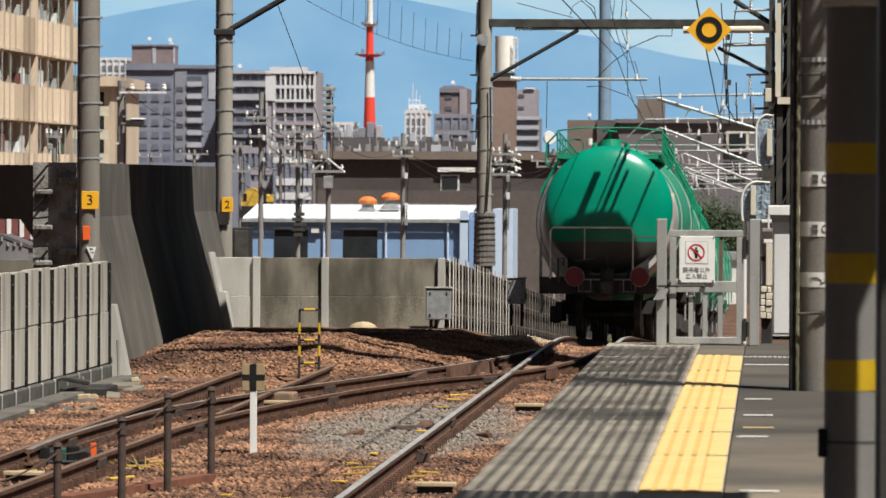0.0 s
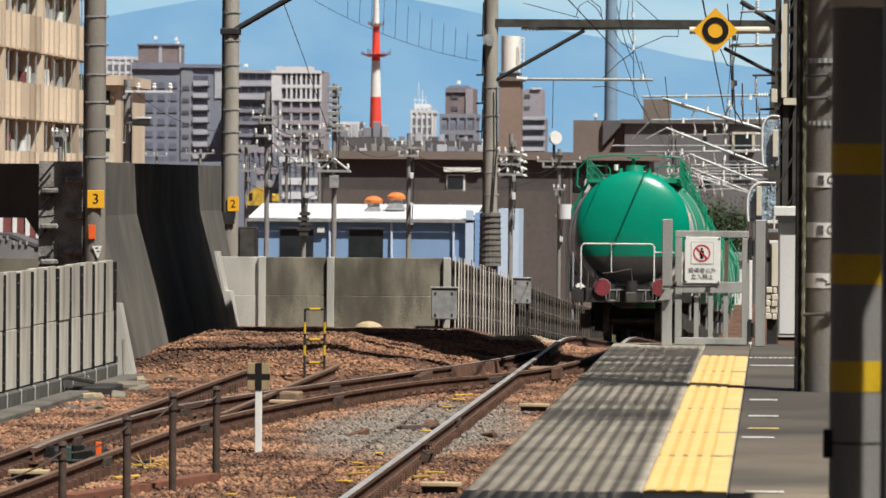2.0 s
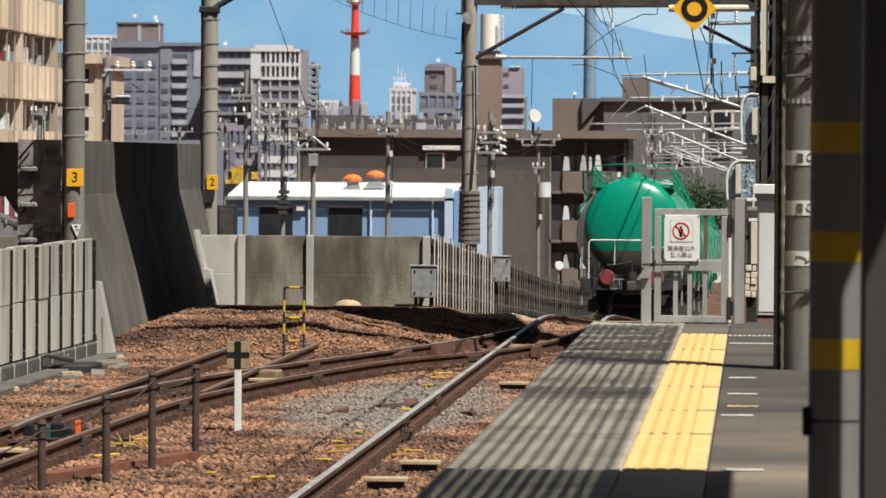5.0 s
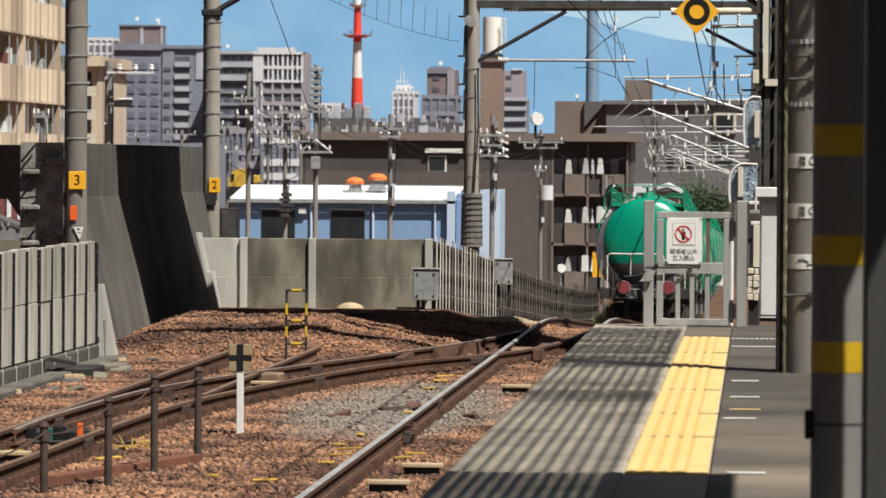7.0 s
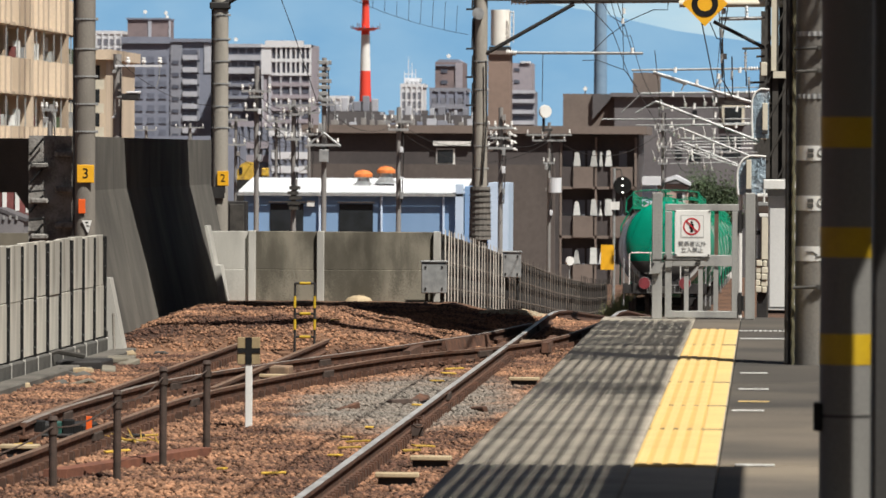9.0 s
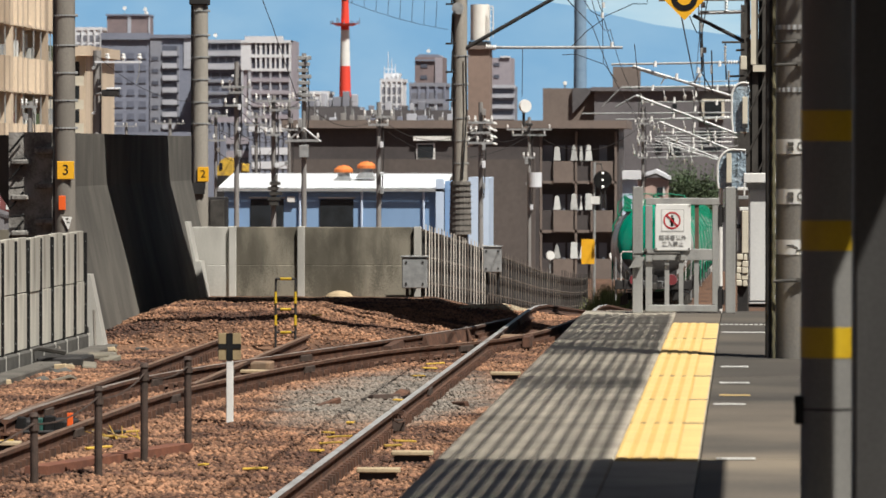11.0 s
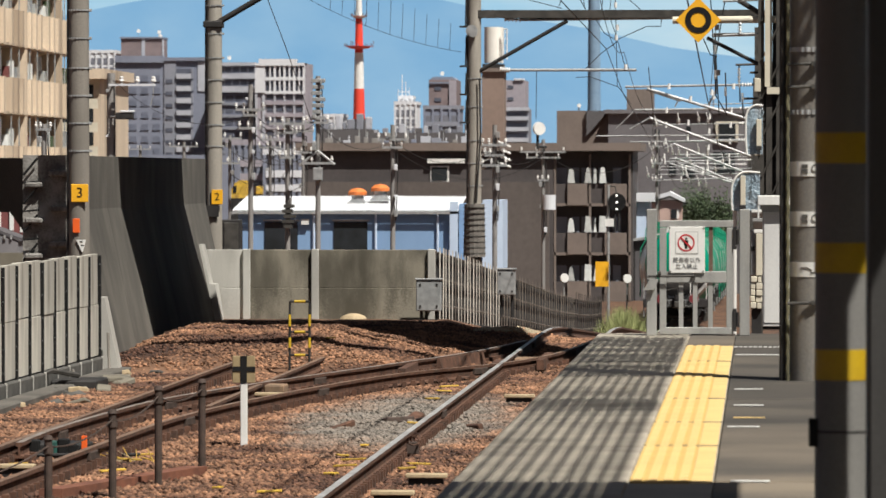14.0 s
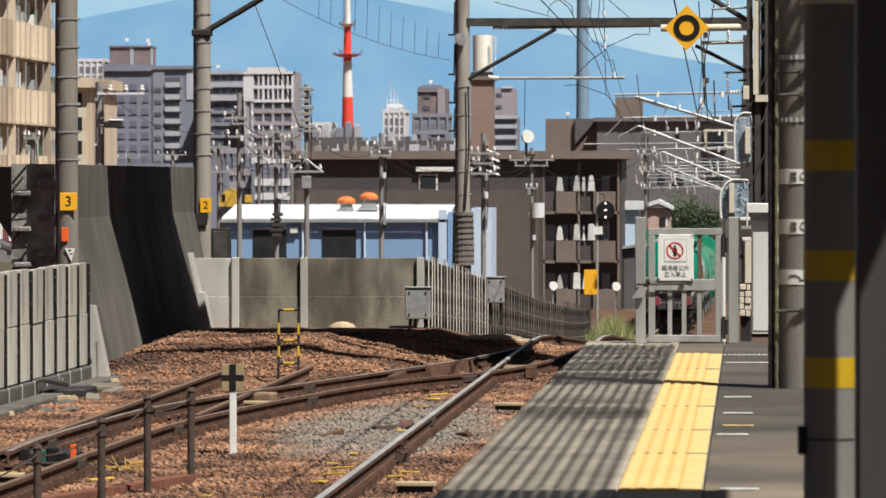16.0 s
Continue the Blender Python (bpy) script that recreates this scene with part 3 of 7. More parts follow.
# concrete panel wall and iron fence at the line's bend
cross_wall = thing("cross_wall", (0, 95, -1.4), "weathered concrete panel wall with pale posts", "wall", kind="structure")
for a, b in ((330, 424), (436, 546), (558, 753.5)):
    x0, x1 = (a - 1340) * 95 / 9600, (b - 1340) * 95 / 9600
    for lo, hi in ((0.0, 0.868), (0.868, 1.54)):
        part("wall_panel", box(B(), x0, 0 if lo else -0.008, lo, x1, 0.1, hi, 0.008), WALLSTAIN if a > 400 else CONC_PALE, cross_wall)
for c in (430, 552, 759):
    x = (c - 1340) * 95 / 9600
    part("wall_post", box(B(), x - 0.065, -0.08, 0, x + 0.065, 0.12, 1.55, 0.01), CONC_PALE, cross_wall, "pale concrete post")

fence = thing("iron_fence", (-5.62, 0, 0), "rusty iron bar fence following the ramp downhill", "fence", kind="structure")
SLAT = mat("weathered_slat", (0.66, 0.62, 0.55), (0.45, 0.41, 0.36), 0.85, scale=5, rand=0.3)
SLATM = mesh_of("fence_post", box(B(), -0.009, -0.016, 0.0, 0.009, 0.016, 1.30), SLAT)
# Posts step from pale to brown to dark brown down the ramp.
BROWNSLAT = mat("brown_slat", (0.20, 0.168, 0.14), (0.11, 0.092, 0.078), 0.9, scale=5, rand=0.45)
MIDM = mesh_of("fence_post", box(B(), -0.009, -0.03, 0.0, 0.009, 0.03, 1.31), BROWNSLAT)
DULL = mesh_of("fence_post", box(B(), -0.012, -0.05, 0.0, 0.012, 0.05, 1.40), mat("dark_brown_post", (0.085, 0.067, 0.056), (0.05, 0.04, 0.034), 0.9, scale=5, rand=0.4))


def fence_z(y):
    """Foot of the fence: on the ramp's edge, sinking a little below it farther down."""
    return rail_z(y) + 0.10 - 0.0025 * max(0, y - 112)


y = 95.3
k = 0
while y < 199:
    o = shared("fence_post", SLATM if y < 117 and k % 9 != 5 else MIDM if y < 165 else DULL, fence, (0.003 * math.sin(k * 2.4), y, fence_z(y) + 0.006 * math.sin(k * 5.1)))
    o.rotation_euler.y = 0.007 * math.sin(k * 1.7)
    y += 0.98 * (y / 97) ** 1.25
    k += 1
for h in (0.28, 0.74, 1.20):
    bm = line(B(), [(-0.055, yy, fence_z(yy) + h) for yy in range(95, 200, 5)], 0.028)
    part("fence_rail", bm, BROWNSLAT, fence)
# Sheet added behind the bars so the gaps come out dark.
bm = B()
low = [[bm.verts.new((x, yy, fence_z(yy) - 0.1 + h)) for x, h in ((-0.15, -0.3), (-0.12, -0.3), (-0.12, 1.34), (-0.15, 1.34))] for yy in range(95, 200, 3)]
for a, b in zip(low, low[1:]):
    for i in range(4):
        bm.faces.new((a[i], a[(i + 1) % 4], b[(i + 1) % 4], b[i]))
bm.faces.new(low[0])
bm.faces.new(low[-1][::-1])
bmesh.ops.recalc_face_normals(bm, faces=bm.faces)
part("gap_sheet", bm, mat("dark_backing", (0.016, 0.013, 0.011), (0.009, 0.008, 0.007), 0.9, scale=1, streak=4), fence, "dark sheet added to darken the gaps between bars")


def trackside_box(x, y, z0, w, h, d, label, tilt=0):
    t = thing("equipment_box", (x, y, z0), label, "equipment box", "trackside boxes")
    part("case", box(B(), -w / 2, -d / 2, 0, w / 2, d / 2, h, 0.015), STEEL, t)
    part("lid", box(B(), -w / 2 - 0.02, -d / 2 - 0.02, h, w / 2 + 0.02, d / 2 + 0.02, h + 0.03, 0.008), STEEL, t)
    for sx in (-1, 1):
        for sz in (0.15, 0.85):
            part("latch", box(B(), sx * w * 0.33 - 0.015, -d / 2 - 0.012, h * sz - 0.02, sx * w * 0.33 + 0.015, -d / 2, h * sz + 0.02), DARK, t)
        part("support", rod(B(), (sx * w * 0.3, 0, -0.45), (sx * w * 0.3, 0, 0), 0.03), DARK, t)
    return t


trackside_box(-5.77, 94.55, -0.92, 0.44, 0.54, 0.2, "grey steel equipment box standing at the wall")
trackside_box((-5.040), 108, (-0.941), 0.36, 0.5, 0.3, "pale steel equipment box fixed to the iron fence")


# ---- poles ----
def bead_ring(r, z, tall, beads):
    """A closed band with a row of raised beads."""
    bm = B()
    n = beads * 4
    rings = []
    for dz, grow in ((-tall / 2, 0.0), (-tall / 2, 1.0), (tall / 2, 1.0), (tall / 2, 0.0)):
        rings.append([bm.verts.new(((r + grow * (0.009 if k % 4 < 2 else 0.002)) * math.cos(2 * math.pi * k / n), (r + grow * (0.009 if k % 4 < 2 else 0.002)) * math.sin(2 * math.pi * k / n), z + dz)) for k in range(n)])
    for a, b in zip(rings, rings[1:]):
        for k in range(n):
            bm.faces.new((a[k], a[(k + 1) % n], b[(k + 1) % n], b[k]))
    return bm


def concrete_pole(x, y, z0, z1, r, bands, label, material=None):
    t = thing("concrete_pole", (x, y, z0), label, "utility pole", "catenary poles")
    part("shaft", rod(B(), (0, 0, 0), (0, 0, z1 - z0), r, r * 0.9, 24), material or POLE, t, smooth=True)
    # Black strip stands in for the pole's shaded left edge.
    part("dark_down_line", rod(B(), (-r * 0.93, -0.03, 0.3), (-r * 0.84, -0.03, z1 - z0), 0.034, seg=8), DARK, t, "black strip put down the pole's shaded side")
    for z in bands:
        part("steel_band", bead_ring(r, z - z0, 0.022, 22), STEEL, t)
        part("band_bolt", box(B(), r * 0.93, -0.045, z - z0 - 0.02, r + 0.035, -0.015, z - z0 + 0.02, 0.005), STEEL, t)
    return t


def plate(parent, x, y, z, w, h, material, text="", ink=None, size=0.0, name="number_plate", label=""):
    p = part(name, box(B(), x - w / 2, y - 0.015, z - h / 2, x + w / 2, y, z + h / 2, 0.006), material, parent, label)
    if text:
        writing("numeral", text, size, p, (x, y - 0.017, z), ink or BLACK)
    return p


p3 = concrete_pole(-9.5, 75.4, -1.4, 9.0, 0.15, [height(v, 75.4) for v in (28, 78, 131, 180, 229, 278)], "grey concrete pole with steel bands and a yellow number plate")
plate(p3, 0.03, -0.16, 1.209 + 1.4, 0.24, 0.25, SIGNYEL, "3", BLACK, 0.2, label="yellow plate with the number 3")
plate(p3, -0.02, -0.16, 0.754 + 1.4, 0.10, 0.20, ORANGE, name="orange_tag")
tag = part("white_tag", prism(B(), [(-0.02, 1.96), (0.12, 1.96), (0.075, 1.79), (0.06, 1.79)], -0.172, -0.16), WHITE, p3, "white three-cornered tag")
part("tag_mark", box(B(), 0.03, -0.175, 1.92, 0.07, -0.1725, 1.94), BLACK, tag)
part("tag_mark", box(B(), 0.045, -0.175, 1.875, 0.09, -0.1725, 1.888), BLACK, tag)
p2 = concrete_pole((-10.083), 100, -3.2, 9.0, 0.155, [height(v, 100) for v in (20, 70, 113, 152, 192, 232, 270)], "grey concrete pole with a yellow number plate and a bracket", POLEPALE)
plate(p2, 0.07, -0.165, 1.042 + 3.2, 0.21, 0.27, SIGNYEL, "2", BLACK, 0.2, label="yellow plate with the number 2")
bm = rod(B(), (0, -0.1, 4.219 + 3.2), ((-8.958) - (-10.083), -0.1, 4.875 + 3.2), 0.055)
part("strut", bm, DARK, p2, "dark slanting bracket strut")
part("clamp", box(B(), -0.19, -0.18, 4.17 + 3.2, 0.17, 0.18, 4.30 + 3.2, 0.02), DARK, p2)
bm = B()
box(bm, -0.2, -0.2, 0.677 + 3.2, 0.1, -0.16, 0.885 + 3.2)
part("junction_plate", bm, DARK, p2)

p1 = concrete_pole((-6.207), 118, -3.4, 9.0, 0.155, [height(v, 118) for v in (150, 200, 260, 300, 340)], "pale concrete pole carrying an overhead line beam", POLEPALE)
part("collar", rod(B(), (0, 0, (-0.344) + 3.4), (0, 0, 0.812 + 3.4), 0.24, 0.22, 16), mat("grey_sleeve_block", (0.20, 0.185, 0.165), (0.12, 0.11, 0.10), 0.9, scale=6), p1, "grey banded concrete sleeve")
bm = B()
for k in range(9):
    z = (-0.270) + 3.4 + 0.125 * k
    rod(bm, (0.0, 0.0, z), (0.0, 0.0, z + 0.016), 0.246, seg=16)
part("rib", bm, BLOCK, p1)
bm = B()
box(bm, 0.0, -0.12, 4.856 + 3.4, 0.147 - (-6.207), 0.12, 5.028 + 3.4)
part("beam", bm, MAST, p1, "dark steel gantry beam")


def insulator(bm, a, b, r=0.06, n=5):
    a, b = Vector(a), Vector(b)
    for k in range(n):
        c, d = a.lerp(b, (k + 0.1) / n), a.lerp(b, (k + 0.6) / n)
        rod(bm, c, d, r, r * 0.6, 10)
    rod(bm, a, b, r * 0.4, seg=6)


def bracket(parent, ox, oy, oz, tubes, struts, insul, r=0.03, tube_mat=None):
    """Cantilever pipes, struts and insulators, given as (x, z) pairs in the plane across the track."""
    for a, b in tubes:
        part("tube", rod(B(), (a[0] - ox, 0, a[1] - oz), (b[0] - ox, 0, b[1] - oz), r), tube_mat or STEEL, parent)
    for a, b in struts:
        part("strut", rod(B(), (a[0] - ox, -0.05, a[1] - oz), (b[0] - ox, -0.05, b[1] - oz), r * 1.35), DARK, parent)
    for a, b in insul:
        bm = B()
        insulator(bm, (a[0] - ox, 0, a[1] - oz), (b[0] - ox, 0, b[1] - oz))
        part("insulator", bm, PORC, parent)


PX1 = (-6.207)
bracket(p1, PX1, 118, -3.4,
        [(((-5.187), 4.819), ((-1.782), 4.856)), (((-5.433), 3.725), ((-2.680), 3.725))],
        [(((-6.170), 3.663), ((-4.179), 4.794))],
        [(((-5.556), 4.831), ((-5.162), 4.819)), (((-5.654), 3.749), ((-5.408), 3.725))], 0.032)
bm = B()
for k, (dx, pz, rr) in enumerate(((-0.05, 66, 0.13), (-0.02, 70, 0.09))):
    rod(bm, (dx, -0.2 - 0.03 * k, height(pz, 118) + 3.4), (dx, -0.26 - 0.03 * k, height(pz, 118) + 3.4), rr, seg=16)
part("pulley", bm, STEEL, p1, "grey balance pulley")
bm = B()
for a, b in ((0, 60), (75, 130), (140, 180), (188, 230)):
    rod(bm, (-0.17, -0.1, height(a, 118) + 3.4), (-0.19, -0.1, height(b, 118) + 3.4), 0.018)
    box(bm, -0.32, -0.12, height(b, 118) + 3.4, -0.1, -0.06, height(b, 118) + 3.44)
line(bm, [(0.12, -0.2, 3.540 + 3.4), (0.14, -0.2, 2.311 + 3.4), (0.05, -0.2, 0.836 + 3.4)], 0.02)
part("cable", bm, DARK, p1)


# ---- overhead line: droppers, feeder wires ----
def wires(name, runs, r, at, label, material=None):
    t = thing(name, at, label, "overhead wire")
    for pts in runs:
        part("wire", line(B(), pts, r, 4), material or DARK, t)
    return t


def sag(a, b, drop, n=10):
    a, b = Vector(a), Vector(b)
    return [a.lerp(b, k / n) - Vector((0, 0, 4 * drop * (k / n) * (1 - k / n))) for k in range(n + 1)]


D = 118
tangle = [
    [((-3.159), D, 5.630), ((-3.134), D, 5.138), ((-3.122), D, 4.401), ((-3.098), D, 3.356)],
    [((-3.220), D, 5.507), ((-3.270), D, 4.893), ((-3.122), D, 4.462), ((-2.913), D, 3.749)],
    [((-3.565), D, 4.831), ((-3.380), D, 4.524), ((-3.122), D, 4.376), ((-2.458), D, 4.671), ((-2.151), D, 4.671), ((-2.139), D, 4.831)],
    [((-3.995), D, 3.565), ((-3.688), D, 3.577), ((-3.417), D, 3.479), ((-3.073), D, 3.356), ((-2.803), D, 2.987)],
    [((-3.798), D, 3.737), ((-3.442), D, 4.094), ((-3.098), D, 4.339)],
    [((-4.364), D, 5.114), ((-4.302), D, 5.323), ((-4.118), D, 5.433), ((-3.909), D, 5.261), ((-3.786), D, 5.040)],
    [((-4.056), D, 5.458), ((-3.835), D, 5.286), ((-3.810), D, 5.077)],
    [((-3.393), D, 5.458), ((-3.442), D, 5.015), ((-3.565), D, 4.794)],
    [((-3.073), D, 5.458), ((-2.458), D, 4.917)],
    [((-5.531), D, 5.384), ((-4.917), D, 5.224), ((-4.302), D, 5.065)],
    [((-4.855), D, 3.712), ((-4.867), D, 2.655)],
    [((-0.500), 80, 4.133), ((-0.650), 80, 3.217), ((-0.600), 80, 2.342)],
    [((-0.733), 80, 4.133), ((-0.700), 80, 3.633), ((-0.650), 80, 2.633), ((-0.483), 80, 2.342)],
    [((-0.833), 80, 3.467), ((-0.733), 80, 3.233), ((-0.633), 80, 3.200)],
]
wires("overhead_wires", tangle, 0.011, (0, 0, 0), "dark sagging overhead contact and feeder wires")
clamp = thing("wire_clamps", (0, 0, 0), "small pale insulators strung on the wires", "insulator")
for px, py in ((1086, 78), (1103, 130), (1085, 20), (1074, 40), (1088, 60), (1264, 60), (1266, 140)):
    d = 118 if px < 1200 else 80
    part("insulator", rod(B(), (side(px, d), d - 0.02, height(py - 5, d)), (side(px, d), d - 0.02, height(py + 5, d)), 0.035), PORC, clamp)

span = [40, 60, 80, 100, 118, 150, 190, 232, 275, 330]
wires("contact_wire", [[(-2.95 + 0.12 * (k % 2), y, rail_z(y) + 5.15) for k, y in enumerate(span)]], 0.008, (0, 0, 0), "copper contact wire above the running track")
runs = []
for a, b in zip(span[3:], span[4:]):
    runs.append(sag((-2.95, a, rail_z(a) + 6.1), (-2.95, b, rail_z(b) + 6.1), 0.35))
wires("messenger_wire", runs, 0.008, (0, 0, 0), "sagging messenger wire above the running track")
wires("feeder_cable", [[(-1.45, y, rail_z(y) + 6.6) for y in span]], 0.019, (0, 0, 0), "thick feeder cable beside the track")

# far feeder with droppers over the town
far = [sag(((-17.188), 200, 8.188), ((-11.000), 200, 5.938), 0.32, 14)]
for k in range(3, 14):
    p = far[0][k]
    far.append([p, (p[0] + 0.05, p[1], p[2] + 0.9 + 0.25 * (14 - k) * 0.3)])
far.append([((-10.975), 120, 5.513), ((-10.500), 120, 4.263), ((-9.938), 120, 2.638)])
wires("feeder_wires", far, 0.012, (0, 0, 0), "thin dark feeder wires with droppers")

# ---- right hand masts with brackets ----
def ramp_mast(d, px, tops, arms, label):
    """A line mast on the right of the ramp with its cantilever arms; arms are (x0, y0, x1, y1) from tip to mast."""
    t = thing("catenary_mast", (side(px, d), d, rail_z(d) - 0.3), label, "catenary mast", "ramp masts")
    oz = rail_z(d) - 0.3
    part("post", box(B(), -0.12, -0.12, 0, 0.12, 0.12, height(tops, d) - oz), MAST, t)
    for x0, y0, x1, y1, r in arms:
        part("arm", rod(B(), (side(x0, d) - side(px, d), 0, height(y0, d) - oz), (side(x1, d) - side(px, d), 0, height(y1, d) - oz), r), STEEL, t)
    bm = B()
    y = arms[0][3]
    insulator(bm, (side(px - 30, d) - side(px, d), 0, height(y, d) - oz), (side(px - 6, d) - side(px, d), 0, height(y, d) - oz), 0.07)
    part("insulator", bm, PORC, t)
    for k in range(4):
        x, y = px - 45 - 38 * k, arms[0][3] + 8 + 11 * (k % 3)
        part("wire_insulator", rod(B(), (side(x, d) - side(px, d), -0.1, height(y, d) - oz), (side(x, d) - side(px, d) + 0.02, -0.1, height(y - 10, d) - oz), 0.05, 0.035, 8), PORC, t)
    return t


L = "steel line mast with pale cantilever arms beside the ramp"
ramp_mast(150, 1338, 60, [(1102, 165, 1330, 161, 0.032), (1140, 168, 1318, 222, 0.042), (1255, 74, 1338, 72, 0.05), (1200, 190, 1140, 170, 0.03), (1250, 196, 1265, 165, 0.025), (1196, 188, 1190, 200, 0.02)], L)
ramp_mast(190, 1334, 150, [(1120, 206, 1330, 203, 0.04), (1145, 220, 1330, 290, 0.045), (1110, 240, 1145, 220, 0.03), (1050, 252, 1330, 250, 0.025), (1120, 205, 1085, 240, 0.02)], L)
ramp_mast(232, 1332, 190, [(1180, 262, 1310, 258, 0.04), (1188, 266, 1310, 315, 0.045), (1180, 292, 1330, 288, 0.025), (1170, 275, 1188, 266, 0.03)], L)
ramp_mast(275, 1330, 220, [(1190, 285, 1310, 284, 0.04), (1190, 290, 1300, 335, 0.045), (1150, 320, 1330, 318, 0.025), (1170, 330, 1290, 326, 0.03)], L)
ramp_mast(302, 1331, 232, [(1172, 297, 1318, 294, 0.035), (1180, 300, 1310, 340, 0.04), (1160, 312, 1330, 309, 0.028), (1150, 300, 1172, 288, 0.025)], L)
ramp_mast(210, 1333, 170, [(1150, 232, 1326, 229, 0.022), (1110, 262, 1325, 260, 0.022), (1240, 196, 1333, 194, 0.022)], L)
ramp_mast(330, 1322, 240, [(1200, 300, 1300, 302, 0.05), (1195, 300, 1290, 330, 0.045), (1165, 306, 1300, 308, 0.03)], L)


def vinyl_cover(u0, v0, v1, curve, wide, d, y1, base, label, box_u, box_v0, box_v1):
    """A hood of vinyl sheet with a rounded shoulder, a pale hem along its front edge and a cream box before it."""
    x0 = side(u0, d)
    t = thing("vinyl_cover", (x0, d, base), label, "cover", "vinyl covers")
    zt, zb = height(v0, d) - base, height(v1, d) - base
    w, rc = wide * d / 9600, curve * d / 9600
    arc = [(rc * (1 - math.cos(radians(a))), zt - 1.25 * rc * (1 - math.sin(radians(a)))) for a in range(0, 91, 9)]
    outer = [(0.012, zb), (0.0, zb + 0.4 * (zt - 1.25 * rc - zb))] + arc + [(w, zt - 0.01)]
    bm = prism(B(), outer + [(w, zb)], 0.0, y1)
    part("sheet", bm, VINYL, t, smooth=True)
    part("hem", line(B(), [(x, -0.006, z) for x, z in outer], 0.012, 8), WHITE, t, "pale welded hem", smooth=True)
    rng = random.Random(u0)
    for k in range(6):
        a, z = rng.uniform(0.55, 0.9) * w, zb + (0.1 + 0.13 * k) * (zt - zb)
        part("fold", line(B(), [(a, -0.008, z), (a + 0.03, -0.014, z + 0.04), (a + 0.02, -0.008, z + 0.1)], 0.007, 6), VINYL, t)
    bx = side(box_u, d) - x0
    part("cream_box", box(B(), bx - 0.03, -0.09, height(box_v1, d) - base, bx + 0.03, -0.02, height(box_v0, d) - base, 0.006), CREAM, t, "narrow cream switch box")
    part("box_cap", box(B(), bx - 0.035, -0.095, height(box_v1 + 7, d) - base, bx + 0.035, -0.02, height(box_v1, d) - base, 0.004), DARK, t)
    return t, zb


VL = "grey-blue vinyl sheet cover with a pale hem beside the dark mast"
cover, zb = vinyl_cover(1290, 315, 384, 27, 50, 61.6, 0.3, -1.4, VL, 1310, 322, 374)
part("pipe", rod(B(), (0.035, 0.05, 0), (0.035, 0.05, zb + 0.02), 0.024, seg=12), WHITE, cover, "white painted pipe", smooth=True)
upper, zb = vinyl_cover(1315, 197, 284, 20, 30, 61.8, 0.2, height(284, 61.8), VL, 1338, 222, 270)
for z in (0.12, 0.4):
    part("bracket", rod(B(), (0.16, 0.15, z), (0.20, 1.2, z), 0.02, seg=8), MAST, upper)

# insulators hung under the arms along the ramp, on two thin wires
strung = thing("strung_insulators", (0, 0, 0), "pale insulators strung on thin wires over the ramp", "insulator")
rows = [(1152, 274, 200), (1151, 289, 204), (1151, 305, 208), (1143, 322, 212), (1178, 277, 225), (1186, 282, 228), (1197, 281, 231), (1232, 279, 236), (1248, 283, 239), (1232, 337, 262), (1245, 339, 266), (1197, 226, 170), (1232, 224, 172), (1248, 226, 174), (1157, 232, 176), (1205, 318, 250), (1218, 300, 246), (1262, 312, 256), (1275, 296, 252), (1214, 330, 270)]
for u, v, d in rows:
    bm = B()
    insulator(bm, (side(u, d), d, height(v - 4, d)), (side(u, d), d, height(v + 4, d)), 0.075, 3)
    rod(bm, (side(u, d), d, height(v - 4, d)), (side(u - 3, d), d, height(v - 16, d)), 0.012, seg=5)
    part("insulator", bm, PORC, strung)
part("wire", line(B(), [(side(u, d), d, height(v, d)) for u, v, d in ((1143, 130, 118), (1152, 216, 176), (1150, 270, 200), (1150, 318, 230))], 0.012, 4), DARK, strung)
part("wire", line(B(), [(side(u, d), d, height(v, d)) for u, v, d in ((1262, 60, 118), (1250, 210, 174), (1246, 270, 236), (1243, 322, 266))], 0.012, 4), DARK, strung)

# chains of small insulators beside the mast
chain = thing("insulator_chain", (side(1303, 63), 63, height(190, 63)), "hanging chains of small white insulators on short arms", "insulator")
for u, v0, v1, va in ((1303, 132, 166, 126), (1261, 92, 108, 72), (1261, 136, 152, 110), (1279, 166, 182, 140), (1309, 176, 192, 186)):
    bm = B()
    insulator(bm, (side(u, 63) - chain.location.x, 0, height(v0, 63) - chain.location.z), (side(u, 63) - chain.location.x, 0, height(v1, 63) - chain.location.z), 0.022, 5)
    part("insulator", bm, PORC, chain)
    part("hanger", rod(B(), (side(u, 63) - chain.location.x, 0.01, height(va, 63) - chain.location.z), (side(u + 2, 63) - chain.location.x, 0.01, height(v1 + 26, 63) - chain.location.z), 0.008, seg=6), DARK, chain)
for v, u0 in ((126, 1297), (140, 1322), (186, 1308), (72, 1258)):
    part("arm", rod(B(), (side(u0, 63) - chain.location.x, 0.02, height(v, 63) - chain.location.z), (side(1344, 63) - chain.location.x, 0.02, height(v - 1, 63) - chain.location.z), 0.013, seg=8), MAST, chain)

